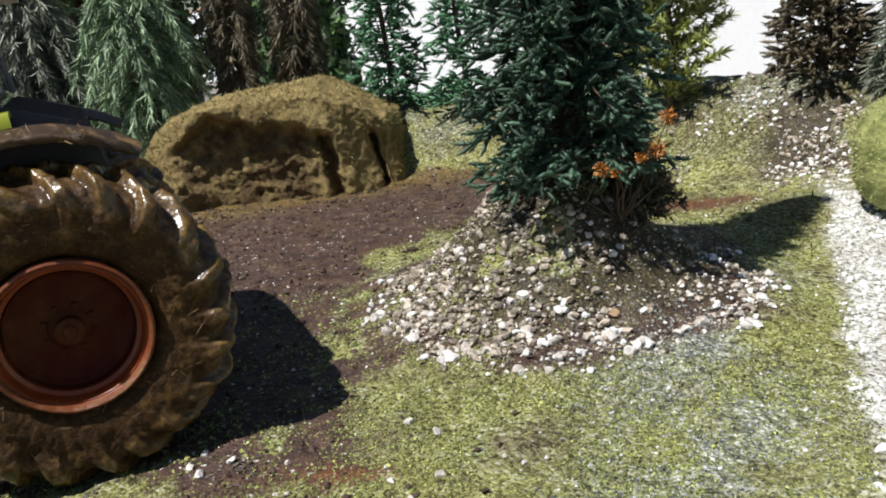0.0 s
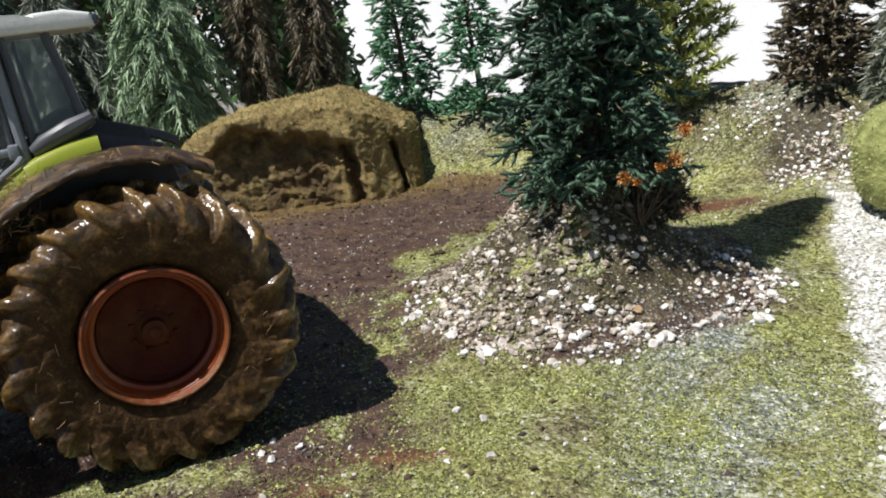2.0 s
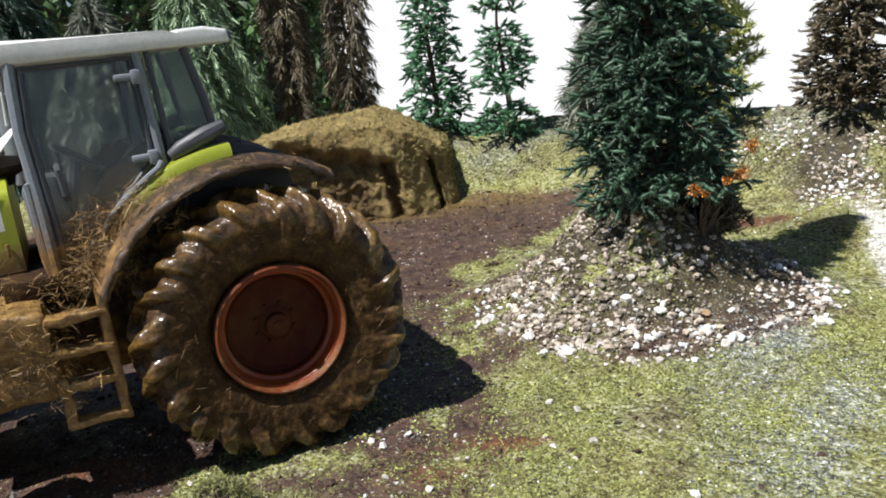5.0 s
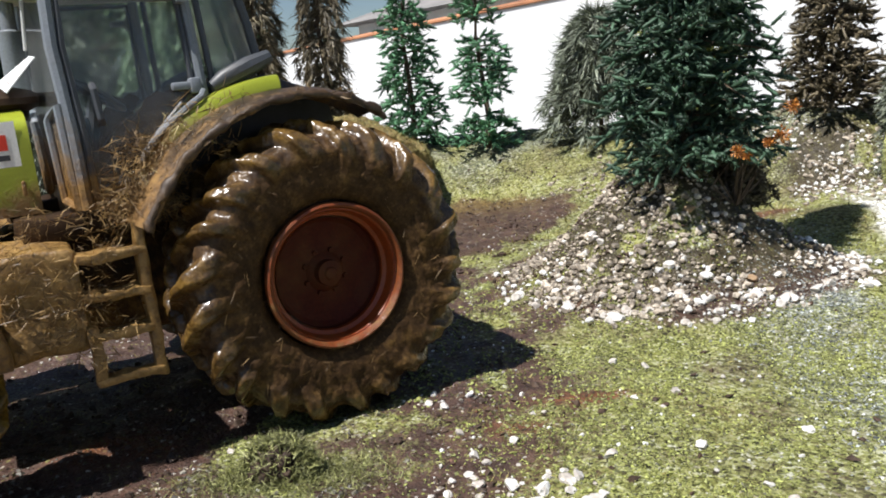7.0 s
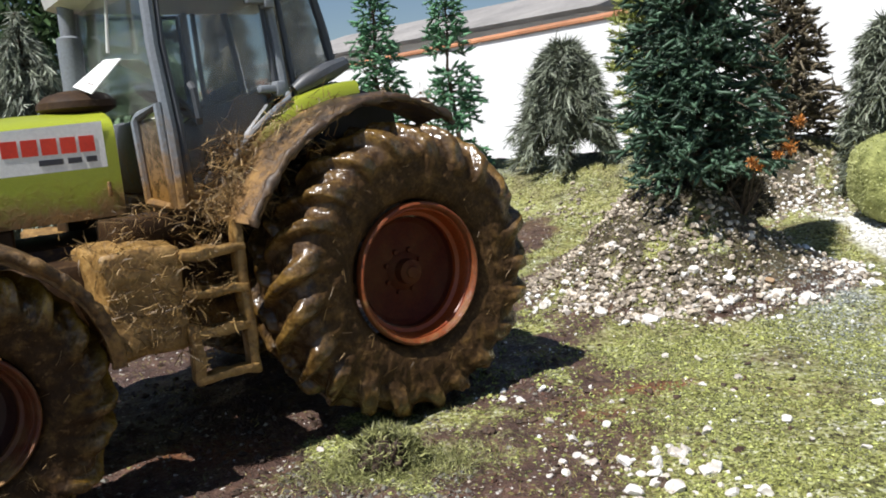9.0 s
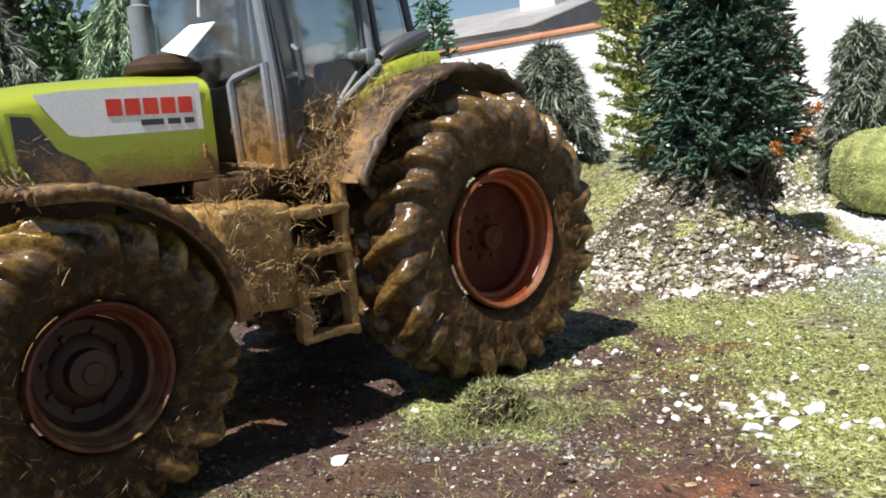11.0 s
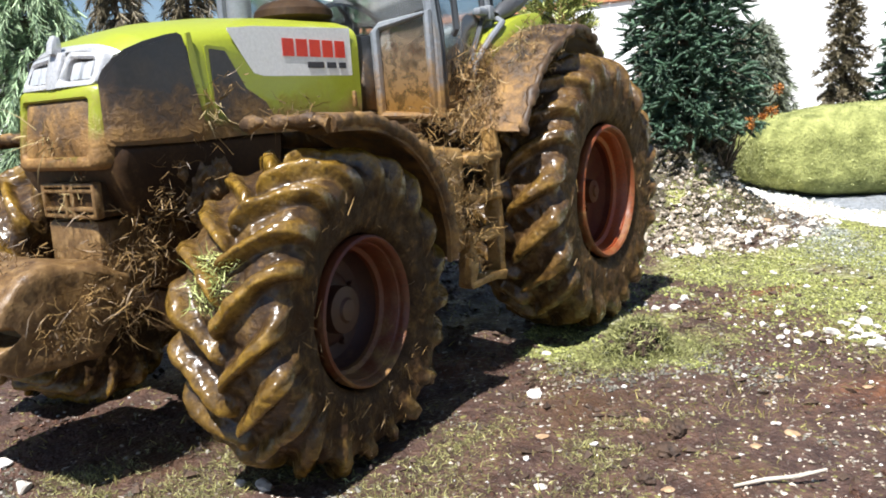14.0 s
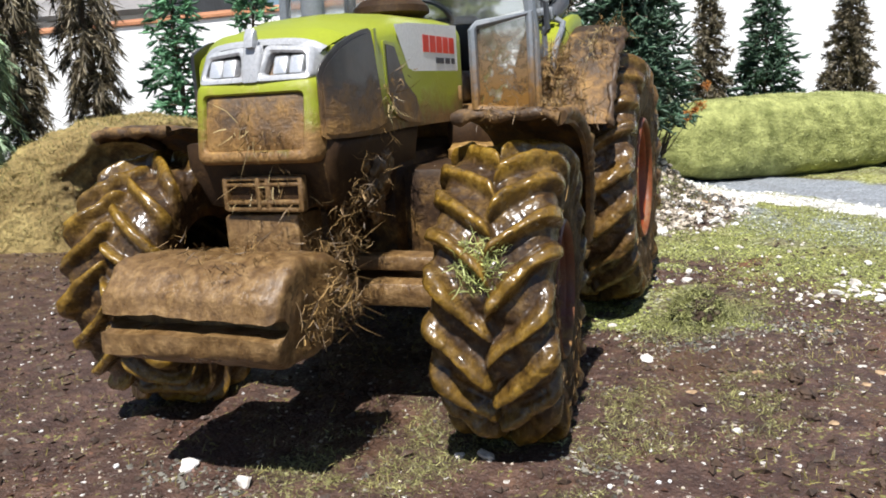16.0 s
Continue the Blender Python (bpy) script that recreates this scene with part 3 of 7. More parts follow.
def ground_material():
    """Scatter grains of moss, grit and soil, each with its own tint."""
    n = Nodes("soil_moss_and_grit")
    big, mid, grain, speck = n.noise(0.35), n.noise(1.7, 6, 0.65), n.noise(9, 5, 0.7), n.noise(30, 3)
    def attr(name):
        a = n.node("ShaderNodeAttribute")
        a.attribute_name = name
        return a.outputs["Fac"]
    def cells(scale):
        v = n.node("ShaderNodeTexVoronoi")
        v.inputs["Scale"].default_value = scale
        n.link(n.coords(), v.inputs["Vector"])
        s = n.node("ShaderNodeSeparateColor")
        n.link(v.outputs["Color"], s.inputs[0])
        return s.outputs[0], s.outputs[1], v.outputs["Distance"]
    r1, q1, d1 = cells(7.5)
    r2, q2, d2 = cells(16)
    tint = n.maths("ADD", n.maths("MULTIPLY", r1, 0.5), n.maths("MULTIPLY", r2, 0.5))
    moss = n.ramp(tint, [(0.12, (0.026, 0.023, 0.013)), (0.3, (0.080, 0.082, 0.028)), (0.45, (0.19, 0.205, 0.060)), (0.62, (0.33, 0.345, 0.115)), (0.76, (0.30, 0.32, 0.17)), (0.9, (0.58, 0.58, 0.48))])
    moss = n.mix(n.span(n.noise(0.55, 5, 0.65), 0.40, 0.62, 0.0, 0.9), moss, n.ramp(tint, [(0.2, (0.045, 0.032, 0.018)), (0.5, (0.13, 0.115, 0.045)), (0.8, (0.24, 0.21, 0.11))]))
    moss = n.mix(n.span(n.noise(0.3, 4, 0.6), 0.46, 0.62, 0.0, 0.65), moss, n.ramp(tint, [(0.2, (0.16, 0.16, 0.04)), (0.5, (0.34, 0.345, 0.085)), (0.85, (0.50, 0.50, 0.24))]))
    grit = n.ramp(tint, [(0.15, (0.07, 0.08, 0.075)), (0.35, (0.17, 0.20, 0.195)), (0.5, (0.20, 0.21, 0.11)), (0.65, (0.34, 0.37, 0.37)), (0.85, (0.66, 0.66, 0.63))])
    pale = n.ramp(tint, [(0.15, (0.16, 0.15, 0.10)), (0.4, (0.44, 0.42, 0.35)), (0.8, (0.76, 0.75, 0.70))])
    tar = n.ramp(tint, [(0.3, (0.19, 0.205, 0.22)), (0.7, (0.31, 0.33, 0.35))])
    soil = n.ramp(mid, [(0.25, (0.030, 0.017, 0.013)), (0.5, (0.074, 0.043, 0.033)), (0.72, (0.135, 0.078, 0.052))])
    soil = n.mix(n.span(big, 0.52, 0.7, 0, 0.45), soil, (0.11, 0.058, 0.022))
    soil = n.mix(n.maths("MULTIPLY", attr("ochre"), n.span(mid, 0.3, 0.6, 0.35, 1.0)), soil, n.ramp(tint, [(0.2, (0.075, 0.045, 0.012)), (0.5, (0.17, 0.11, 0.026)), (0.8, (0.25, 0.18, 0.055))]))
    high = n.span(n.height(), 0.35, 1.0)
    soil = n.mix(high, soil, n.ramp(mid, [(0.25, (0.022, 0.017, 0.009)), (0.5, (0.052, 0.040, 0.019)), (0.72, (0.105, 0.086, 0.040))]))
    soil = n.mix(n.maths("MULTIPLY", attr("clay"), n.span(mid, 0.35, 0.6, 0.15, 0.85)), soil, n.ramp(grain, [(0.3, (0.09, 0.035, 0.014)), (0.7, (0.26, 0.095, 0.032))]))
    soil = n.mix(0.3, soil, n.ramp(tint, [(0.2, (0.18,) * 3), (0.5, (0.5,) * 3), (0.8, (0.8,) * 3)]), "OVERLAY")
    soil = n.mix(n.span(r2, 0.985, 0.99), soil, n.ramp(q2, [(0.2, (0.30, 0.26, 0.21)), (0.8, (0.62, 0.59, 0.54))]))
    soil = n.mix(n.maths("MULTIPLY", n.span(q2, 0.93, 0.94), n.span(mid, 0.45, 0.6)), soil, (0.20, 0.19, 0.06))
    col = n.mix(n.maths("MULTIPLY", attr("grit"), n.span(grain, 0.3, 0.6, 0.4, 1.0)), moss, grit)
    col = n.mix(attr("road"), col, tar)
    col = n.mix(attr("white"), col, pale)
    col = n.mix(n.span(n.maths("ADD", attr("mud"), n.span(grain, 0.3, 0.7, -0.25, 0.25)), 0.35, 0.65), col, soil)
    yard = n.ramp(mid, [(0.3, (0.16, 0.15, 0.13)), (0.7, (0.24, 0.22, 0.19))])
    n.put("Base Color", n.mix(attr("yard"), col, yard))
    wet = n.maths("MULTIPLY", attr("mud"), n.maths("MULTIPLY", n.span(n.noise(0.9, 5, 0.7), 0.5, 0.66, 1.0, 0.2), n.span(grain, 0.35, 0.6, 1.0, 0.35)))
    n.put("Roughness", n.span(wet, 0, 1, 0.85, 0.17))
    n.put("Specular IOR Level", n.span(wet, 0, 1, 0.25, 0.55))
    n.bump(n.span(d2, 0.0, 0.6, 1.0, 0.0), 0.6, 0.035)
    n.bump(n.maths("MULTIPLY", n.span(d1, 0.0, 0.6, 1.0, 0.0), n.span(attr("mud"), 0, 1, 1.0, 0.35)), 0.8, 0.075)
    n.bump(grain, 0.45, 0.06)
    n.bump(mid, 0.3, 0.10)
    return n.mat


M_GROUND = ground_material()
make_ground()

# ---- the garden beyond: white wall with a tiled coping, house roof, trees ----
M_PLASTER = surface("white_plaster", (0.86, 0.86, 0.85), (0.90, 0.90, 0.89), 0.02, (0.7, 0.9), bump=0.2, depth=0.2, fine=0.5)
M_TERRACOTTA = surface("terracotta_coping", (0.42, 0.17, 0.08), (0.55, 0.26, 0.13), 0.06, (0.7, 0.9), bump=0.3, depth=0.3, fine=0.6, vary=0.3)
M_SLATE = surface("grey_roof_tiles", (0.20, 0.19, 0.18), (0.32, 0.30, 0.28), 0.02, (0.7, 0.9), bump=0.4, depth=1, fine=0.3)
WALL_TURN = radians(57.6)
WN = Vector((math.sin(WALL_TURN), math.cos(WALL_TURN), 0))


def garden_wall():
    at = Matrix.Translation(WN * 300) @ Matrix.Rotation(-WALL_TURN, 4, "Z")
    bm = box(bmesh.new(), (-2200, 0, -76), (1500, 22, 44.5), 0.6, 1)
    bmesh.ops.transform(bm, matrix=at, verts=bm.verts)
    wall = part("wall_garden", bm, M_PLASTER)
    tagged(wall, "white plastered garden wall with a terracotta coping", "wall", kind="structure")
    one = None
    for i in range(-73, 50):
        if one is None:
            bm = bmesh.new()
            outline = [(-1.2, 44.6), (24, 44.6), (24, 45.6), (11, 48.6), (-1.2, 45.8)]
            prism(bm, outline, "x", 0.08, 29.92, 0.15, 1)
            for v in bm.verts:
                v.co = Vector((v.co.x, v.co.y, v.co.z))
            one = part("coping_tile", bm, M_TERRACOTTA, wall)
            ob = one
        else:
            ob = one.copy()
            scene.collection.objects.link(ob)
        ob.matrix_basis = Matrix.Translation(WN * 300 * S) @ Matrix.Rotation(-WALL_TURN, 4, "Z") @ Matrix.Translation((i * 30 * S, 0, 0))


garden_wall()


def neighbour_house():
    """A low tiled roof that shows over the wall."""
    c = Vector((-12.9, -2.8, 0)) + 760 * Vector((0.338, 0.941, 0))
    house = thing("neighbour_house", c.x, c.y, -75, -50, "low white house with a weathered grey tiled roof behind the wall", "house")
    part("wall", box(bmesh.new(), (-330, -120, 0), (66, 120, 152), 1, 1), M_PLASTER, house)
    bm = prism(bmesh.new(), [(-150, 148), (150, 148), (0, 186)], "x", -345, 80, 1, 1)
    part("roof", bm, M_SLATE, house)
    part("chimney", box(bmesh.new(), (10, -40, 150), (44, -5, 206), 1, 1), M_PLASTER, house)


neighbour_house()


# ---- plants ----
M_BARK = surface("bark", (0.055, 0.038, 0.026), (0.12, 0.085, 0.055), 4, (0.8, 0.95), bump=0.8, depth=0.05, fine=12)
M_FIR = needles("green_needles", (0.025, 0.075, 0.038), (0.12, 0.28, 0.14))
M_FIR_DARK = needles("dark_blue_green_needles", (0.012, 0.029, 0.016), (0.055, 0.108, 0.062))
M_FIR_GREY = needles("grey_green_twigs", (0.050, 0.060, 0.042), (0.22, 0.245, 0.175))
M_FIR_BROWN = needles("dry_brown_twigs", (0.034, 0.028, 0.017), (0.14, 0.112, 0.064))
M_FIR_PALE = needles("pale_green_needles", (0.05, 0.10, 0.05), (0.34, 0.46, 0.26))
M_FIR_YELLOW = needles("yellow_green_twigs", (0.10, 0.125, 0.03), (0.38, 0.41, 0.12))
M_FIR_RUST = needles("rusty_brown_needles", (0.055, 0.043, 0.024), (0.17, 0.14, 0.082))
M_ORANGE = needles("orange_lichen", (0.22, 0.07, 0.012), (0.48, 0.19, 0.03))
M_LEAF = needles("garden_leaves", (0.018, 0.045, 0.012), (0.06, 0.12, 0.03))


def conifer(x, y, tall, wide, material, label, style="spruce", branches=120, density=10, low=0.06, lean=(0, 0), turn=0.0, needle=0.45, thin=0.05, sink=0.15, gaps=0.0, group="model trees"):
    """A model conifer: trunk, twigs and one crown of needle tufts."""
    z0 = float(height(x, y)) - sink
    tree = thing("conifer", x, y, z0, turn, label, "tree", group)
    bm = bmesh.new()
    sway = [(lean[0] * k / 6 + 0.12 * math.sin(k * 1.7), lean[1] * k / 6 + 0.12 * math.cos(k * 2.1), tall * 0.97 * k / 6) for k in range(7)]
    tube(bm, sway, [max(0.05, 0.015 * tall * (1 - k / 6.5)) for k in range(7)], 8)
    rough_up(bm, 0.06, 3)
    part("trunk", bm, M_BARK, tree)
    base, way, size, width = [], [], [], []
    twigs, shoots = bmesh.new(), []
    for b in range(branches):
        f = low + (1 - low) * (b + rng.random()) / branches
        if gaps and math.sin(f * 19 + x) > 1 - gaps:
            continue
        a = b * 2.39996 + rng.normal(0, 0.3)
        shape = (1 - f) ** 0.8 * min(1.0, 0.55 + f * 4.5) if style == "spruce" else min(1, 0.68 + f * 3.5) * (1 - f) ** 0.8 if style in ("dense", "finger") else max(0.04, math.sin(math.pi * min(1, 0.12 + f * 0.93)) ** 0.7)
        if style == "mop":
            shape = math.sin(math.pi * min(1, 0.28 + f * 0.66)) ** 0.6
        if style == "column":
            shape = min(1, (1.02 - f) * 3.0) ** 0.6 * min(1.0, 0.6 + f * 3)
        long = wide * shape * (rng.uniform(0.66, 1.08) if style == "finger" else rng.uniform(0.72, 1.12)) + 0.12
        out = np.array([math.cos(a), math.sin(a), 0.0])
        start = np.array([lean[0] * f, lean[1] * f, tall * f])
        rise = {"spruce": 0.12 - 0.25 * (1 - f), "dense": 0.05, "finger": 0.16, "shaggy": 0.55, "column": 0.5, "mop": 0.75}[style]
        drop = {"spruce": 0.28, "dense": 0.18, "finger": 0.34, "shaggy": 1.35, "column": 0.1, "mop": 1.15}[style]
        ts = np.linspace(0, 1, 7)
        path = start + np.outer(ts * long, out) + np.outer(rise * ts * long - drop * long * ts**2, [0, 0, 1])
        path += np.cumsum(rng.normal(0, 0.022 * long, (7, 3)), 0)
        tube(twigs, [tuple(p) for p in path[::2]], [0.05, 0.04, 0.025, 0.012], 3, False)
        count = max(4, int(density * long * (1.6 if style == "finger" else 1.25)))
        if style == "finger":
            # short upturned shoots, each dressed all round with needles
            for t in rng.uniform(0.15, 1.0, count):
                k = min(5, int(t * 6))
                p = path[k] + (path[k + 1] - path[k]) * (t * 6 - k)
                w = unit(unit(path[k + 1] - path[k]) * 0.8 + rng.normal(0, 0.5, 3) * [1, 1, 0.6] + [0, 0, 0.22])
                run, m = needle * rng.uniform(0.9, 1.9), 17
                shoots.append((p, w, run))
                base.append(p + w * rng.uniform(0, run, (m, 1)))
                way.append(unit(w * 0.75 + rng.normal(0, 0.55, (m, 3))))
                size.append(needle * rng.uniform(0.3, 0.55, m))
                width.append(thin * rng.uniform(0.7, 1.3, m))
            continue
        for t in rng.uniform(0.12, 1.0, count):
            k = min(5, int(t * 6))
            p = path[k] + (path[k + 1] - path[k]) * (t * 6 - k)
            d = unit(path[k + 1] - path[k])
            m = 7 if style == "dense" else 4
            w = unit(d * {"spruce": 0.7, "dense": 0.45, "shaggy": 1.5, "column": 0.9, "mop": 1.3}[style] + rng.normal(0, 0.62, (m, 3)) + np.array([0, 0, -0.5 if style == "shaggy" else 0.12]))
            base.append(np.repeat(p[None], m, 0) + rng.normal(0, 0.05, (m, 3)))
            way.append(w)
            size.append(needle * rng.uniform(0.6, 1.25, m) * (1.9 if style == "shaggy" else 1))
            width.append(1.3 * thin * rng.uniform(0.7, 1.3, m))
    part("twig_frame", twigs, M_BARK, tree)
    v, f = blades(np.concatenate(base), np.concatenate(way), np.concatenate(size), np.concatenate(width), 0.25)
    raw("crown", v, f, material, tree)
    if shoots:
        p, w, run = np.array([q[0] for q in shoots]), np.array([q[1] for q in shoots]), np.array([q[2] for q in shoots])[:, None]
        n = len(p)
        u = unit(np.cross(w, rng.normal(0, 1, (n, 3))))
        q = np.cross(w, u)
        v = [p]
        for along, r in ((0.2, 0.15), (0.7, 0.17)):
            for k in range(5):
                a = 2 * math.pi * k / 5 + along
                v.append(p + w * run * along + (u * math.cos(a) + q * math.sin(a)) * needle * r * rng.uniform(0.7, 1.25, (n, 1)))
        v.append(p + w * run * 1.05)
        v = np.stack(v, 1).reshape(-1, 3)
        one = [[0, 1 + (k + 1) % 5, 1 + k] for k in range(5)] + [[6 + k, 6 + (k + 1) % 5, 11] for k in range(5)]
        one += [t for k in range(5) for t in ([1 + k, 1 + (k + 1) % 5, 6 + (k + 1) % 5], [1 + k, 6 + (k + 1) % 5, 6 + k])]
        f = ((np.arange(n) * 12)[:, None, None] + np.array(one)[None]).reshape(-1, 3)
        tagged(raw("foliage", v, f, material, tree), kind="stuff")
    return tree


conifer(1.75, 21.6, 17.2, 2.75, M_FIR_DARK, "dense dark blue-green model fir on the stony mound", "finger", 560, 5.2, 0.03, (0.3, 0.4), 0, 0.36, 0.032, 0.2)
conifer(3.3, 23.2, 3.0, 1.9, M_FIR_BROWN, "low dry brown brush at the fir's foot", "dense", 110, 14, 0.0, (0.3, 0), 0, 0.3, 0.04, 0.3, group="")
conifer(-6.6, 47.0, 14.0, 2.5, M_FIR, "slim green model spruce on the back bank", "finger", 150, 4.2, 0.04, (0.2, 0), 40, 0.44, 0.05)
conifer(-2.1, 45.6, 13.5, 2.3, M_FIR, "gappy green model spruce on the back bank", "finger", 140, 4.4, 0.03, (-0.3, 0), 10, 0.44, 0.05, gaps=0.16)
conifer(-11.5, 46.6, 16.5, 1.45, M_FIR_BROWN, "dark dry bushy model tree behind the boulder", "shaggy", 130, 14, 0.06, (0.4, 0), 70, 0.45, 0.05)
conifer(-15.2, 46.6, 17.0, 1.5, M_FIR_RUST, "brown-green drooping model tree", "shaggy", 130, 14, 0.06, (0, 0), 20, 0.45, 0.05)
conifer(-19.6, 43.6, 14.5, 3.3, M_FIR_PALE, "pale green shaggy model tree", "shaggy", 230, 13, 0.05, (0, 0), 0, 0.40, 0.04)
conifer(-25.8, 44.3, 11.8, 3.8, M_FIR_GREY, "dark grey-green drooping model tree", "shaggy", 220, 12, 0.05, (0, 0), 120, 0.42, 0.042)
conifer(-32.5, 46.0, 15.0, 4.2, M_FIR_DARK, "dark bushy model tree", "shaggy", 180, 12, 0.05, (0, 0), 60, 0.5, 0.05)
conifer(4.2, 43.6, 7.0, 2.9, M_FIR_GREY, "grey-green drooping twig tree on the back bank", "mop", 170, 10, 0.2, (0, 0), 30, 0.95, 0.05)
conifer(7.7, 38.4, 13.5, 2.3, M_FIR_YELLOW, "yellow-green upright model cypress", "column", 150, 12, 0.04, (0.2, 0.1), 0, 0.5, 0.06)
conifer(13.7, 35.9, 9.6, 2.6, M_FIR_BROWN, "brown dried model fir on the stone bank", "finger", 190, 4.4, 0.03, (0, 0), 0, 0.42, 0.045)
conifer(15.6, 31.0, 8.2, 1.9, M_FIR_GREY, "dark grey-green bushy drooping model tree", "mop", 190, 10, 0.12, (0, 0), 80, 0.7, 0.05)
conifer(23.6, 31.6, 10.5, 2.0, M_FIR_RUST, "olive brown slim model fir behind the grass bank", "spruce", 130, 14, 0.05, (0, 0), 15, 0.42, 0.06)
conifer(25.2, 28.4, 9.5, 3.0, M_FIR_DARK, "dark spreading model fir behind the grass bank", "finger", 130, 4.2, 0.03, (0, 0), 200, 0.5, 0.06)
conifer(28.5, 24.6, 10.5, 2.4, M_FIR_BROWN, "brown bushy model tree", "spruce", 140, 13, 0.05, (0, 0), 140, 0.45, 0.065)


def garden_tree(x, y, tall, wide, label, seed):
    """A real leafy garden tree, some metres off."""
    g = np.random.default_rng(seed)
    tree = thing("garden_tree", x, y, -76, 0, label, "tree")
    bm = bmesh.new()
    tube(bm, [(0, 0, 0), (6, 3, tall * 0.3), (-4, 2, tall * 0.6), (3, -3, tall * 0.95)], [9, 7.5, 5.5, 1.5], 9)
    centres = []
    for k in range(26):
        a, f = k * 2.4 + g.normal(0, 0.3), 0.25 + 0.7 * k / 26
        r = wide * (1 - 0.55 * f) * g.uniform(0.7, 1.1)
        p = [(0, 0, tall * f * 0.9), (r * 0.5 * math.cos(a), r * 0.5 * math.sin(a), tall * f + r * 0.18), (r * math.cos(a), r * math.sin(a), tall * f + r * 0.25)]
        tube(bm, p, [3, 2, 0.6], 6)
        centres += [np.array(p[2]), np.array(p[1]) + g.normal(0, 8, 3)]
    part("trunk", bm, M_BARK, tree)
    c = np.repeat(np.array(centres), 170, 0)
    pts = c + g.normal(0, 1, c.shape) * np.array([wide * 0.16, wide * 0.16, wide * 0.13])
    v, f = blades(pts, unit(g.normal(0, 1, c.shape) + [0, 0, 0.2]), g.uniform(3, 5.5, len(c)), g.uniform(1.4, 2.4, len(c)), 0.4)
    raw("crown", v, f, M_LEAF, tree)


for _i, (_d, _r, _h, _w) in enumerate([(-0.37, 420, 260, 85), (-0.47, 380, 235, 90), (-0.62, 420, 260, 120), (-0.255, 400, 190, 36), (-0.195, 300, 124, 17)]):
    garden_tree(-12.9 + _r * math.sin(_d), -2.8 + _r * math.cos(_d), _h, _w, "dark leafy garden tree in front of the wall", 20 + _i)


# ---- the tractor: x ahead, y to its left, z up, from the ground under the rear axle ----
tractor = thing("toy_tractor", TX, TY, 0, 180 + 29.3, "lime green and white model tractor caked in mud and straw", "tractor")
HOOD = [(4.95, 1.57, 6.93, 7.2), (6.5, 1.57, 6.88, 7.17), (8.0, 1.56, 6.78, 7.08), (9.0, 1.53, 6.64, 6.95), (9.6, 1.49, 6.50, 6.80), (10.0, 1.45, 6.36, 6.64)]
FLANK = HOOD + [(10.25, 1.39, 0, 0), (10.42, 1.31, 0, 0), (10.55, 1.22, 0, 0)]


def hood_half(x):
    return float(np.interp(x, [h[0] for h in FLANK], [h[1] for h in FLANK]))


def tyre_skin(R, W, bead, crown=1.0):
    """The carcass from its middle to the bead, as points (radius, y) with a run s: 1 at the shoulder."""
    h = W / 2
    keys = [(0.0, R, 0.0), (0.5, R * (1 - 0.004 * crown), h * 0.48), (0.8, R * (1 - 0.015 * crown), h * 0.74), (1.0, R * (1 - 0.045 * crown**0.6), h * 0.89), (1.15, R * (1 - 0.09 * crown**0.4), h * 0.955), (1.3, R * 0.85, h * 0.98), (1.5, R * 0.765, h * 0.985), (1.75, R * 0.65, h * 0.97), (2.0, bead * 1.12, h * 0.93), (2.12, bead * 1.04, h * 0.84), (2.2, bead, h * 0.7)]
    s = np.concatenate([np.linspace(0, 1.6, 44), np.linspace(1.66, 2.2, 10)])
    k = np.array(keys)
    return s, np.interp(s, k[:, 0], k[:, 1]), np.interp(s, k[:, 0], k[:, 2])


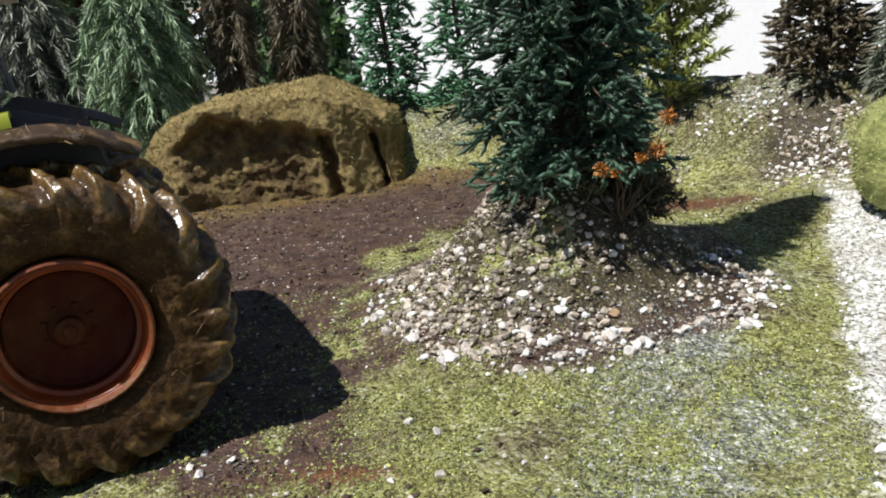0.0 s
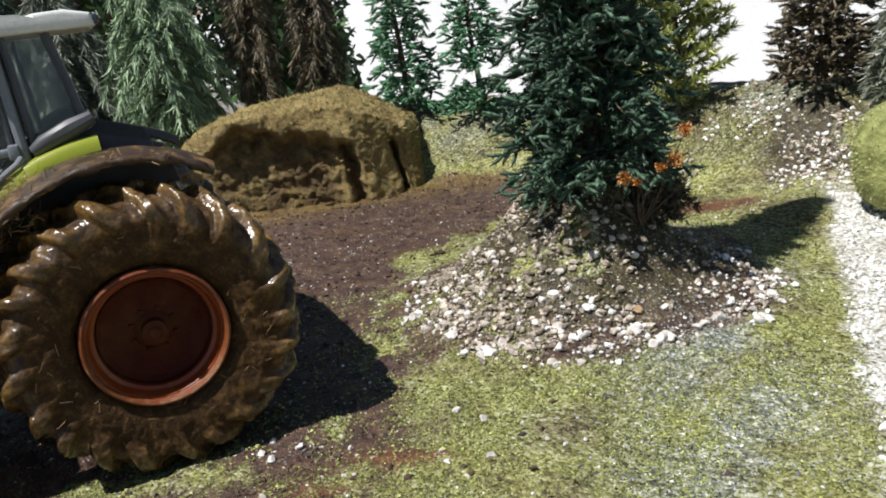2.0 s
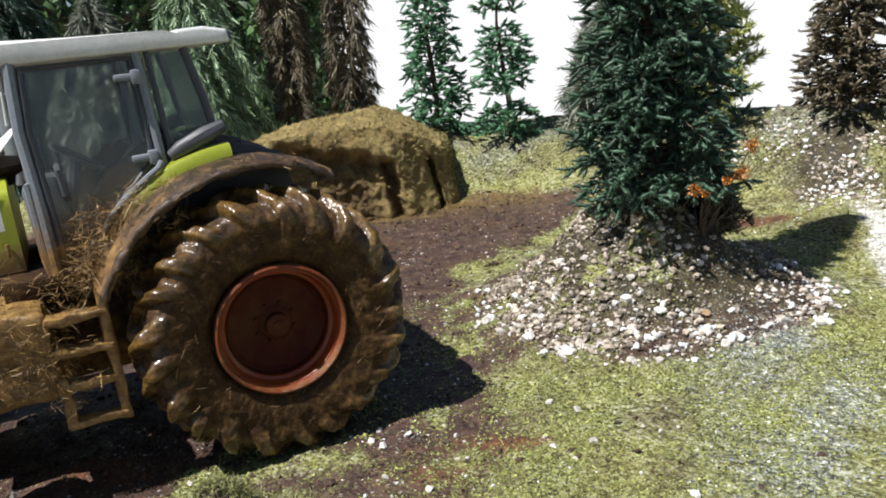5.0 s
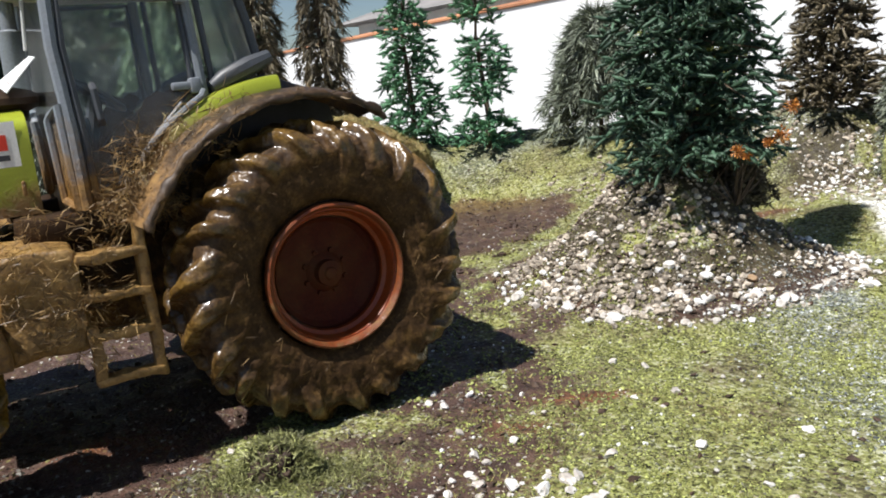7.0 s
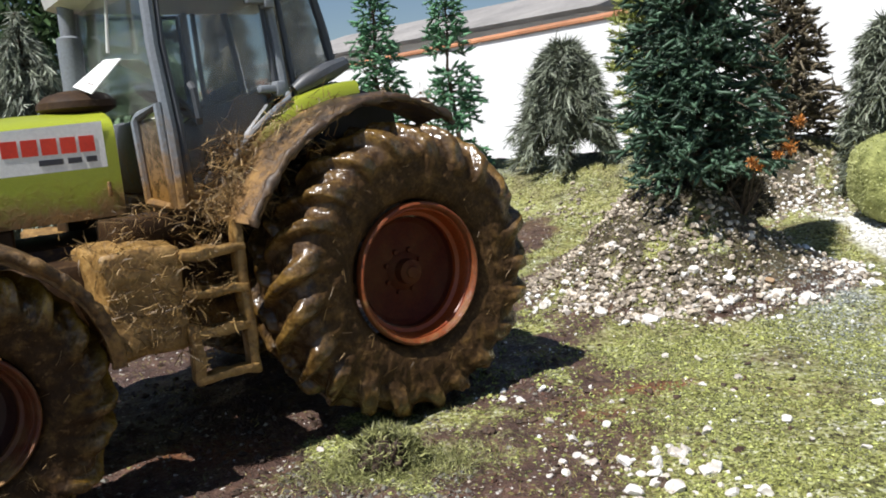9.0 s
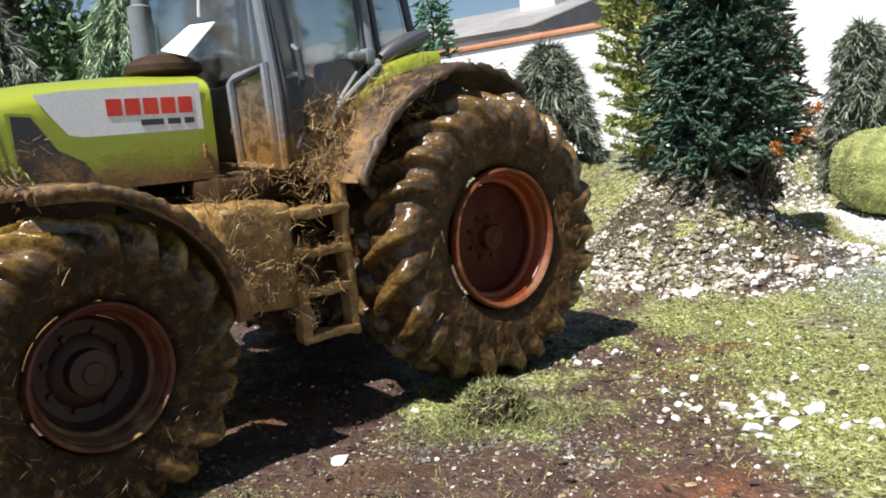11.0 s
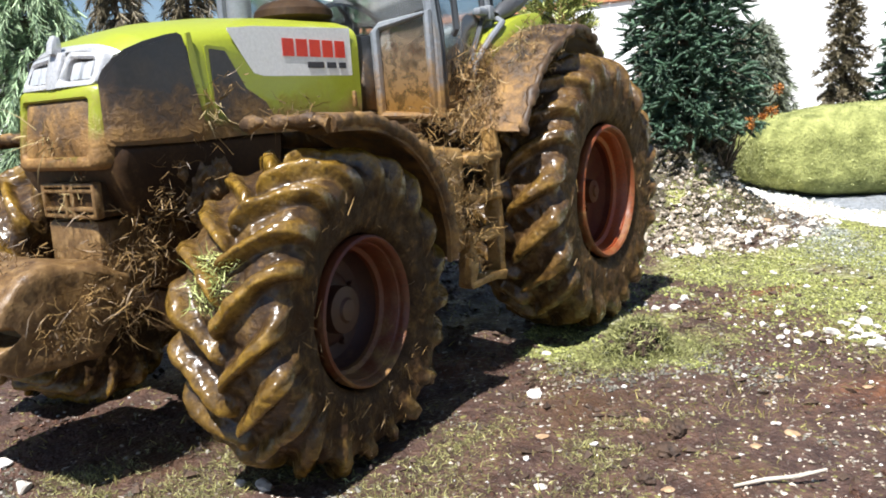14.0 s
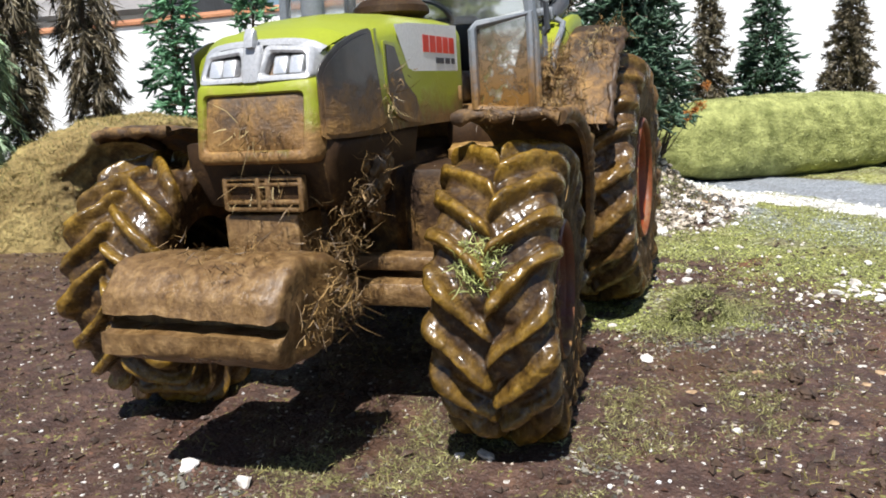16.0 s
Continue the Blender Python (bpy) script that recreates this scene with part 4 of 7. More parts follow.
def build_tyre(R, W, bead, lugs, tall, parent, seed, lumps):
    """One moulded skin: chevron bars that rise from the carcass and run out on the sidewalls, under a coat of mud."""
    core = R - tall
    s, r, y = tyre_skin(core, W, bead, 2.2 if R > 3 else 1.0)
    k = np.ones(5) / 5
    for _ in range(2):
        r, y = (np.convolve(np.pad(v, 2, "edge"), k, "valid") for v in (r, y))
    y = y - y[0]
    S_, R_, Y_ = np.concatenate([-s[:0:-1], s]), np.concatenate([r[:0:-1], r]), np.concatenate([-y[:0:-1], y])
    dr, dy = np.gradient(R_), np.gradient(Y_)
    nr, ny = dy, -dr
    ln = np.hypot(nr, ny)
    nr, ny = nr / ln, ny / ln
    n = 380 if R > 3 and seed > 1.5 else 620
    phi = np.linspace(0, 2 * np.pi, n, endpoint=False)
    P, Q = np.meshgrid(phi, S_, indexing="ij")
    jig = 0.02 * np.sin(P * 5 + seed) + 0.015 * np.sin(P * 11 + seed * 2)
    total, crest = np.zeros_like(P), np.zeros_like(P)
    for side in (1, -1):
        u = Q * side
        lag = np.interp(u, [-0.1, 0, 0.5, 1.0, 1.3, 1.7], [-0.02, 0, 0.125, 0.25, 0.30, 0.32]) * 3.2 / R * 0.95
        ph = ((P - lag) * lugs / (2 * np.pi) + (0 if side > 0 else 0.5) + jig * 4) % 1.0
        wide = np.interp(u, [0, 0.6, 1.05, 1.35, 1.65], [0.48, 0.54, 0.66, 0.68, 0.52] if R < 3 else [0.42, 0.54, 0.74, 0.78, 0.6])
        rise = np.interp(u, [-0.12, -0.02, 0.1, 0.95, 1.12, 1.3, 1.5, 1.7], [0, 0.7, 1, 0.85, 0.56, 0.27, 0.08, 0] if R < 3 else [0, 0.7, 1, 0.88, 0.62, 0.32, 0.1, 0])
        lead = smooth_step(0.0, 0.15, ph)
        trail = 1 - smooth_step(0.55, 1.0, ph / wide)
        top = 1 - 0.16 * ph / wide
        bar_here = lead * trail * top * rise * (u > -0.12)
        crest = np.maximum(crest, np.exp(-(((ph - 0.13) / 0.07) ** 2)) * rise * (u > -0.05))
        total = np.maximum(total, bar_here)
    cx, cy, cz = np.cos(P) * R_[None], Y_[None] + 0 * P, np.sin(P) * R_[None]
    lump = np.array([noise.noise((a * 1.3 + seed, b * 1.3, c * 1.3)) + 0.5 * noise.noise((a * 3.1, b * 3.1 + seed, c * 3.1)) for a, b, c in zip(cx.ravel(), cy.ravel(), cz.ravel())]).reshape(P.shape)
    fine = np.array([noise.noise((a * 8 + seed, b * 8, c * 8)) for a, b, c in zip(cx.ravel(), cy.ravel(), cz.ravel())]).reshape(P.shape)
    near = np.interp(np.abs(Q), [0, 1.3, 1.8, 2.2], [1, 1, 0.5, 0.1])
    flakes = np.clip(np.array([noise.noise((a * 4.3 + seed, b * 4.3, c * 4.3)) for a, b, c in zip(cx.ravel(), cy.ravel(), cz.ravel())]).reshape(P.shape) * 3, -0.4, 0.6)
    off = tall * total * (1 + 0.22 * lump) + lumps * lump * near + 0.016 * fine * near + (0.03 if R > 3 else 0.016) * flakes * near
    rr, yy = R_[None] + nr[None] * off, Y_[None] + ny[None] * off
    v = np.stack([rr * np.cos(P), yy, rr * np.sin(P)], -1).reshape(-1, 3)
    m = len(S_)
    i = (np.arange(n)[:, None] * m + np.arange(m - 1)).ravel()
    j = (((np.arange(n) + 1) % n)[:, None] * m + np.arange(m - 1)).ravel()
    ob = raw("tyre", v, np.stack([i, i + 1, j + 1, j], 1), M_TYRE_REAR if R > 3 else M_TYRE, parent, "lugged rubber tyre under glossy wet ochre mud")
    # shade between the bars is painted in; leading edges get the most ochre
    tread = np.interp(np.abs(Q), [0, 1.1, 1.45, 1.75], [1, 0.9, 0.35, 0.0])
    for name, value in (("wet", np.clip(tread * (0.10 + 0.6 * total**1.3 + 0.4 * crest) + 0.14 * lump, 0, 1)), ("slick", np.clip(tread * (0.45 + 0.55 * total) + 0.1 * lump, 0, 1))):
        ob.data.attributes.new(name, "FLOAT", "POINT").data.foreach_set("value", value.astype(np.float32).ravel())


def build_wheel(name, x, y, z, R, W, bead, lugs, tall, deep, hub, steer, seed, side, lumps):
    """side: 1 for the left of the tractor. The rim's outer edge lies at y."""
    bm = lathe(bmesh.new(), [(0, 0.02), (hub * 0.45, 0.0), (hub * 0.55, -0.04), (hub, -0.07), (hub * 1.04, -0.15), (hub * 1.04, -0.42)], 24)
    bmesh.ops.translate(bm, vec=(0, -deep + 0.4, 0), verts=bm.verts)
    # hub and dish carry the rim's inner shade in their colour
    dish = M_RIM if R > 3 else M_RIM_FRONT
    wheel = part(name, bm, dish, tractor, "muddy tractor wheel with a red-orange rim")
    wheel.matrix_basis = pose(x * S, y * S, z * S, 0, 0, steer + (0 if side > 0 else 180)) @ Matrix.Rotation(radians(seed * 23), 4, "Y")
    holder = wheel
    bm = bmesh.new()
    prof = [(bead * 1.0, -0.16), (bead * 1.015, -0.06), (bead * 1.0, 0.02), (bead * 0.972, 0.045), (bead * 0.945, 0.015), (bead * 0.93, -0.05), (bead * 0.925, -0.10)]
    lathe(bm, prof, 72, 0.022)
    part("rim_edge", bm, M_LIP_REAR if R > 3 else M_LIP_MUD, holder, "muddy orange-brown rolled rim edge")
    prof = [(bead * 0.935, -0.09), (bead * 0.915, -0.12), (bead * 0.90, -0.115), (bead * 0.885, -0.15), (bead * 0.872, -0.27), (bead * 0.855, -0.36), (bead * 0.83, -0.385), (bead * 0.805, -0.41), (bead * 0.79, -0.56)]
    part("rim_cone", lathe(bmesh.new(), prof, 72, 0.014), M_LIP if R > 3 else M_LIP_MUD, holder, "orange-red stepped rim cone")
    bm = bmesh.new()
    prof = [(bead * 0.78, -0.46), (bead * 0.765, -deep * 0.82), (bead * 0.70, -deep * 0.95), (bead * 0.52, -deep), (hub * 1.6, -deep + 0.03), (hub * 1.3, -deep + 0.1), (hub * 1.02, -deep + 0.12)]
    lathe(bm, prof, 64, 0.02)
    part("rim", bm, dish, holder, "deep red rim, dusty with mud, shade painted in")
    for k in range(8):
        a = k * math.pi / 4
        bm = lathe(bmesh.new(), [(0, 0.05), (0.05, 0.045), (0.06, 0.0), (0.06, -0.04)], 8)
        bmesh.ops.translate(bm, vec=(hub * 1.75 * math.cos(a), -deep + 0.04, hub * 1.75 * math.sin(a)), verts=bm.verts)
        part("wheel_bolt", bm, dish, holder)
    # the tyre's middle lies half its width in from the rim's edge
    before = set(scene.objects)
    build_tyre(R, W, bead, lugs, tall, holder, seed, lumps)
    for ob in set(scene.objects) - before:
        ob.matrix_basis = Matrix.Translation((0, (-W / 2 + 0.11) * S, 0))
    if side > 0:
        # short straw pressed onto the flank, most of it low down
        n = int((60 if R < 3 else 22) * R)
        s, r, y = tyre_skin(R - tall, W, bead)
        a, d = rng.uniform(0, 2 * np.pi, n), np.sqrt(rng.uniform((bead * 1.08) ** 2, (R * 0.84) ** 2, n))
        a = np.where(rng.random(n) < 0.6, rng.uniform(-2.6, 0.2, n), a) + radians(seed * 23)
        p = np.stack([d * np.cos(a), np.interp(d, r[::-1], y[::-1]) - W / 2 + 0.12, d * np.sin(a)], 1)
        v, f = blades(p, unit(rng.normal(0, 1, (n, 3)) * [1, 0.06, 1]), rng.uniform(0.1, 0.34, n), rng.uniform(0.011, 0.021, n), 0.2)
        tagged(raw("straw", v, f, M_STRAW_DULL, wheel, "short straw stuck to the tyre"), kind="stuff")
    return wheel


build_wheel("rear_wheel", 0, 4.70, 3.15, 3.28, 2.25, 1.53, 21, 0.26, 0.72, 0.27, 0, 1.0, 1, 0.05)
build_wheel("rear_wheel", 0, -4.70, 3.15, 3.28, 2.25, 1.53, 21, 0.26, 0.72, 0.27, 0, 2.0, -1, 0.05)
build_wheel("front_wheel", 8.65, 4.46, 2.34, 2.48, 1.85, 1.134, 20, 0.26, 0.75, 0.36, 5.5, 3.0, 1, 0.08)
build_wheel("front_wheel", 8.65, -4.08, 2.34, 2.48, 1.85, 1.134, 20, 0.27, 0.75, 0.36, 5.5, 4.0, -1, 0.085)


def hood_shell():
    bm = bmesh.new()
    rows = []
    for x, w, zs, zt in HOOD:
        low = 5.02 if x < 9 else 4.98
        sect = [(w - 0.02, low), (w, low + 0.5), (w, zs - 0.4), (w - 0.02, zs - 0.16), (w - 0.09, zs - 0.04), (w - 0.22, zs + 0.05), (w - 0.55, zs + (zt - zs) * 0.6), (w * 0.32, zt - 0.02), (0, zt)]
        pinch = 1 - 0.17 * max(0, x - 8.5) / 1.5
        full = sect + [(-y * pinch, z) for y, z in sect[-2::-1]]
        rows.append([bm.verts.new((x, y, z)) for y, z in full])
    grid_faces(bm, rows)
    bm.faces.new(rows[0]), bm.faces.new(rows[-1])
    return part("hood", bm, M_LIME, tractor, "lime green engine hood with mud splashes", 40)


hood = hood_shell()


def side_panel(name, columns, side, lift, material, parent, label="", deep=0.05):
    """A panel on the hood's flank, from columns of (x, top, foot)."""
    bm = bmesh.new()
    rows = []
    cols = []
    if side < 0 and columns[0][0] > 10.1:
        columns = [c for c in columns if c[0] <= 10.1]
    for (xa, ta, fa), (xb, tb, fb) in zip(columns, columns[1:]):
        for k in range(4):
            f = k / 4
            cols.append((xa + (xb - xa) * f, ta + (tb - ta) * f, fa + (fb - fa) * f))
    cols.append(columns[-1])
    for x, top, foot in cols:
        half = hood_half(x) * (1 if side > 0 else 1 - 0.17 * min(1, max(0, x - 8.5) / 1.5))
        rows.append([bm.verts.new((x, side * (half + lift), foot + (top - foot) * k / 6)) for k in range(7)])
    grid_faces(bm, rows)
    thick(bm, deep if side > 0 else -deep)
    return part(name, bm, material, parent, label)


for s in (1, -1):
    side_panel("vent_frame", [(10.5, 5.95, 5.05), (10.44, 6.1, 5.0), (10.3, 6.26, 4.99), (10.1, 6.4, 4.99), (9.8, 6.52, 5.0), (9.4, 6.63, 5.02), (9.22, 6.66, 5.03), (9.14, 6.62, 5.05), (9.04, 6.3, 5.06), (8.78, 5.1, 5.07)], s, 0.012, M_BLACK, hood, "black rubber seal")
    side_panel("side_vent", [(10.46, 5.88, 5.1), (10.4, 6.04, 5.06), (10.27, 6.19, 5.05), (10.08, 6.33, 5.05), (9.8, 6.45, 5.06), (9.42, 6.56, 5.07), (9.25, 6.59, 5.08), (9.19, 6.54, 5.1), (9.1, 6.25, 5.11), (8.86, 5.16, 5.12)], s, 0.035, M_BLACK, hood, "dark mud-splashed side grille")
    side_panel("slot_frame", [(8.74, 6.47, 6.40), (8.68, 6.49, 5.5), (8.32, 6.46, 5.2), (8.26, 6.4, 5.2), (7.95, 5.84, 5.12), (7.5, 5.6, 5.1), (7.15, 5.14, 5.09)], s, 0.012, M_LIME, hood)
    side_panel("slot_vent", [(8.66, 6.42, 6.30), (8.64, 6.43, 5.6), (8.34, 6.40, 5.22), (7.97, 5.80, 5.12), (7.55, 5.56, 5.1), (7.25, 5.12, 5.09)], s, 0.03, M_BLACK, hood, "black slanted air slot")
    side_panel("seam_strip", [(9.06, 6.66, 6.5), (9.02, 6.67, 5.2), (8.98, 6.67, 5.1), (8.8, 5.4, 5.08)], s, 0.02, M_LIME, hood)
    white = side_panel("decal", [(8.24, 6.78, 6.74), (7.98, 6.80, 6.36), (7.74, 6.83, 6.05), (7.5, 6.84, 6.0), (5.18, 6.92, 6.02)], s, 0.006, M_WHITE, hood, "white side decal", 0.008)
    # plain red blocks and dark bars for the lettering
    for k in range(5):
        a = 7.03 - k * 0.345
        side_panel("red_mark", [(a, 6.66, 6.35), (a - 0.285, 6.66, 6.35)], s, 0.016, M_RED, white, "", 0.006)
    for a, b in ((6.42, 5.98), (5.9, 5.64), (5.56, 5.36)):
        side_panel("dark_mark", [(a, 6.26, 6.15), (b, 6.26, 6.15)], s, 0.016, M_INK, white, "", 0.006)
    bm = box(bmesh.new(), (5.18, -0.04, 5.42), (5.26, 0.04, 5.72), 0.03)
    bmesh.ops.translate(bm, vec=(0, s * 1.62, 0), verts=bm.verts)
    part("hood_latch", bm, M_DGREY, hood)

# nose: grille, lamps and badge
NOSE_Y = 0.12


def round_loop(corners, r, seg=4):
    """A closed loop with rounded corners."""
    out, n = [], len(corners)
    for i in range(n):
        p, a, b = Vector(corners[i]), Vector(corners[i - 1]), Vector(corners[(i + 1) % n])
        u, w = p + (a - p).normalized() * r, p + (b - p).normalized() * r
        for k in range(seg + 1):
            t = k / seg
            out.append(u * (1 - t) ** 2 + p * 2 * t * (1 - t) + w * t * t)
    return out


def face_x(y, z):
    """The nose's front: leaning back, more above the grille, and rounded to both sides."""
    return 10.74 - 0.15 * (z - 4.8) - 0.35 * max(0, z - 5.85) - 0.16 * (abs(y) / 1.2) ** 4


def loops(bm, rings, cap=False):
    """rings: (corners, corner radius, push along x)."""
    rows = [[bm.verts.new((face_x(p.x, p.y) + dx, 0.92 * p.x + NOSE_Y, p.y)) for p in round_loop(c, r)] for c, r, dx in rings]
    grid_faces(bm, rows, True)
    if cap:
        bm.faces.new(rows[-1])
    return bm


def quad(w, lo, hi, top=1.0):
    return [(-w, lo), (w, lo), (w * top, hi), (-w * top, hi)]


nose = part("nose", loops(bmesh.new(), [(quad(1.3, 4.66, 5.98), 0.22, -0.85), (quad(1.27, 4.66, 5.98), 0.22, -0.35), (quad(1.22, 4.66, 5.95), 0.22, -0.12), (quad(1.17, 4.69, 5.92), 0.2, -0.02), (quad(1.1, 4.74, 5.87), 0.16, 0.02), (quad(0.99, 4.84, 5.75), 0.12, 0.0), (quad(0.96, 4.87, 5.72), 0.1, -0.04), (quad(0.95, 4.88, 5.71), 0.1, -0.16)]), M_NOSE, tractor, "mud-streaked lime front panel", 50)
grille = part("grille", loops(bmesh.new(), [(quad(0.965, 4.86, 5.73), 0.1, -0.2), (quad(0.96, 4.87, 5.72), 0.1, -0.07), (quad(0.85, 4.95, 5.64), 0.1, -0.05), (quad(0.4, 5.2, 5.4), 0.05, -0.04)], True), M_GRILLE, nose, "radiator grille smeared with brown mud", 60)
bm = bmesh.new()
rows = []
for x, w, z in ((10.36, 1.08, 6.40), (10.34, 1.12, 6.45), (10.26, 1.17, 6.5), (10.1, 1.25, 6.58), (9.92, 1.33, 6.66)):
    rows.append([bm.verts.new((x - 0.07 - 0.14 * (y / w) ** 4, 0.95 * y + NOSE_Y, z + 0.05 * (1 - (y / w) ** 2) - 0.12 * (y / w) ** 6)) for y in np.linspace(-w, w, 15)])
back = [[tuple(v.co) for v in r] for r in rows[2:]]
for v in [v for r in rows[3:] for v in r]:
    bm.verts.remove(v)
grid_faces(bm, rows[:3])
housing = part("lamp_housing", thick(bm, 0.12), M_SILVER, tractor, "silver headlamp housing")
bm = bmesh.new()
grid_faces(bm, [[bm.verts.new(p) for p in r] for r in back])
part("hood_front", thick(bm, 0.1), M_LIME, hood, "rounded lime front end of the hood")
bm = prism(bmesh.new(), [(10.56, 5.9), (10.54, 6.1), (10.42, 6.44), (10.3, 6.46), (10.3, 5.9)], "y", NOSE_Y - 0.17, NOSE_Y + 0.17, 0.07, 3)
part("centre_web", bm, M_SILVER, housing)
for s in (1, -1):
    def c4(a, b, c, d, lo, lo2, hi, hi2):
        pts = [(s * a, lo), (s * b, lo2), (s * c, hi), (s * d, hi2)]
        return pts if s > 0 else pts[::-1]
    out, inn = c4(0.06, 1.12, 1.06, 0.16, 5.89, 5.89, 6.40, 6.47), c4(0.19, 0.99, 0.93, 0.29, 5.99, 5.99, 6.29, 6.34)
    ring = part("lamp_frame", loops(bmesh.new(), [(c4(0.0, 1.24, 1.2, 0.0, 5.9, 5.9, 6.42, 6.55), 0.14, -0.6), (c4(0.03, 1.2, 1.14, 0.1, 5.89, 5.89, 6.42, 6.5), 0.14, -0.2), (out, 0.14, -0.04), (c4(0.08, 1.1, 1.04, 0.18, 5.91, 5.91, 6.38, 6.45), 0.13, 0.01), (c4(0.15, 1.03, 0.97, 0.25, 5.96, 5.96, 6.33, 6.38), 0.1, 0.02), (inn, 0.08, -0.02), (inn, 0.08, -0.26)]), M_SILVER, housing, "rounded silver lamp surround", 50)
    well = part("lamp_well", loops(bmesh.new(), [(inn, 0.08, -0.3), (inn, 0.08, -0.2), (c4(0.4, 0.7, 0.7, 0.4, 6.1, 6.1, 6.2, 6.2), 0.02, -0.2)], True), M_DGREY, housing, "dark lamp recess")
    for a in (0.37, 0.66):
        y0, y1 = sorted((0.92 * s * a, 0.92 * s * (a + 0.25)))
        xx = face_x(s * (a + 0.12), 6.12)
        bm = box(bmesh.new(), (-0.1, y0 + NOSE_Y, 6.0), (0.1, y1 + NOSE_Y, 6.27), 0.035)
        for v in bm.verts:
            v.co.x += xx - 0.14 - 0.4 * (v.co.z - 6.12)
        part("headlight", bm, M_LAMP, well, "clear square headlight")
bm = prism(bmesh.new(), [(10.52, 6.42), (10.48, 6.60), (10.42, 6.70), (10.34, 6.68), (10.32, 6.5), (10.38, 6.4)], "y", NOSE_Y - 0.085, NOSE_Y + 0.085, 0.03)
part("badge", bm, M_SILVER, housing, "raised silver badge")
bumper = part("lower_grille", box(bmesh.new(), (10.05, -0.56, 3.92), (10.46, 0.84, 4.47), 0.06), M_COWL, tractor, "mud-caked lower grille with framed slots")
for z in (3.955, 4.06, 4.34, 4.44):
    part("grille_bar", rough_up(box(bmesh.new(), (10.40, -0.58, z - 0.035), (10.54, 0.86, z + 0.03), 0.025), 0.02, 5), M_WEIGHT, bumper)
for y in (-0.55, 0.06, 0.24, 0.83):
    part("grille_post", rough_up(box(bmesh.new(), (10.40, y - 0.045, 3.94), (10.55, y + 0.045, 4.46), 0.025), 0.02, 5), M_WEIGHT, bumper)
bm = prism(bmesh.new(), [(7.0, 5.05), (10.35, 5.0), (10.42, 4.62), (10.1, 3.95), (9.3, 3.75), (7.0, 3.7)], "y", -1.42, 1.42, 0.16, 3)
for v in bm.verts:
    v.co.y *= 1.0 - 0.12 * (5.0 - v.co.z)
part("lower_cowl", bm, M_COWL, tractor, "dark lower engine side covered in mud")
for k, (x, y, z, r) in enumerate([(8.75, 1.3, 4.25, 0.30), (8.95, 1.28, 3.95, 0.24), (8.5, 1.32, 4.45, 0.2), (9.25, 1.3, 4.55, 0.14), (8.8, 1.25, 3.7, 0.2), (9.75, 1.2, 4.2, 0.12)]):
    bm = bmesh.new()
    bmesh.ops.create_icosphere(bm, subdivisions=4, radius=1)
    for v in bm.verts:
        q = v.co.normalized()
        v.co = Vector((x + q.x * r, y + q.y * r * 0.5, z + q.z * r * 1.35)) + q * r * (0.35 * noise.noise(q * 2 + Vector((k, 0, 0))) + 0.2 * noise.noise(q * 6))
    part("mud_clump", bm, M_WEIGHT, tractor, "lump of wet mud stuck to the engine side", 180)
bm = box(bmesh.new(), (9.6, -0.68, 2.6), (10.45, 0.68, 3.86), 0.08)
rough_up(bm, 0.03, 2)
part("front_support", bm, M_WEIGHT, tractor, "mud-caked front support")
bm = box(bmesh.new(), (-2.3, -1.3, 2.0), (8.1, 1.3, 4.6), 0.25)
box(bm, (8.0, -0.8, 2.6), (9.7, 0.8, 3.9), 0.15)
# added block that keeps the sun out between tank and front wheel
box(bm, (5.4, -2.3, 2.2), (7.7, 2.3, 4.3), 0.2)
rough_up(bm, 0.06, 1.5)
# dark material puts the shade under the body into the colour
part("chassis", bm, M_COWL, tractor, "dark mud-covered chassis, underbody shade painted in")
bm = box(bmesh.new(), (8.2, -3.0, 2.05), (9.15, 3.0, 2.5), 0.12)
box(bm, (8.35, -2.9, 2.62), (8.95, 2.9, 2.9), 0.1)
rough_up(bm, 0.05, 1.5)
part("front_axle", bm, M_WEIGHT, tractor, "front axle beam under thick mud")
bm = box(bmesh.new(), (-0.45, -3.2, 2.7), (0.45, 3.2, 3.6), 0.2)
part("rear_axle", bm, M_MUDDY, tractor)

# front weight with its slot
bm = bmesh.new()
outline = [(10.5, 2.5), (10.5, 3.1), (11.0, 3.38), (11.6, 3.46), (12.15, 3.34), (12.5, 3.06), (12.58, 2.74), (12.1, 2.72), (12.08, 2.52), (12.62, 2.5), (12.6, 2.2), (12.3, 2.02), (11.2, 1.98)]
prism(bm, outline, "y", -1.52, 1.52, 0.13, 4)
bmesh.ops.triangulate(bm, faces=[f for f in bm.faces if len(f.verts) > 4])
bmesh.ops.subdivide_edges(bm, edges=[e for e in bm.edges if e.calc_length() > 0.5], cuts=3, use_grid_fill=True)
bmesh.ops.subdivide_edges(bm, edges=[e for e in bm.edges if e.calc_length() > 0.16], cuts=2, use_grid_fill=True)
rough_up(bm, 0.06, 1.3)
rough_up(bm, 0.035, 3.5)
rough_up(bm, 0.02, 9)
part("front_weight", bm, M_WEIGHT, tractor, "block weight under a crust of dried mud", 50)


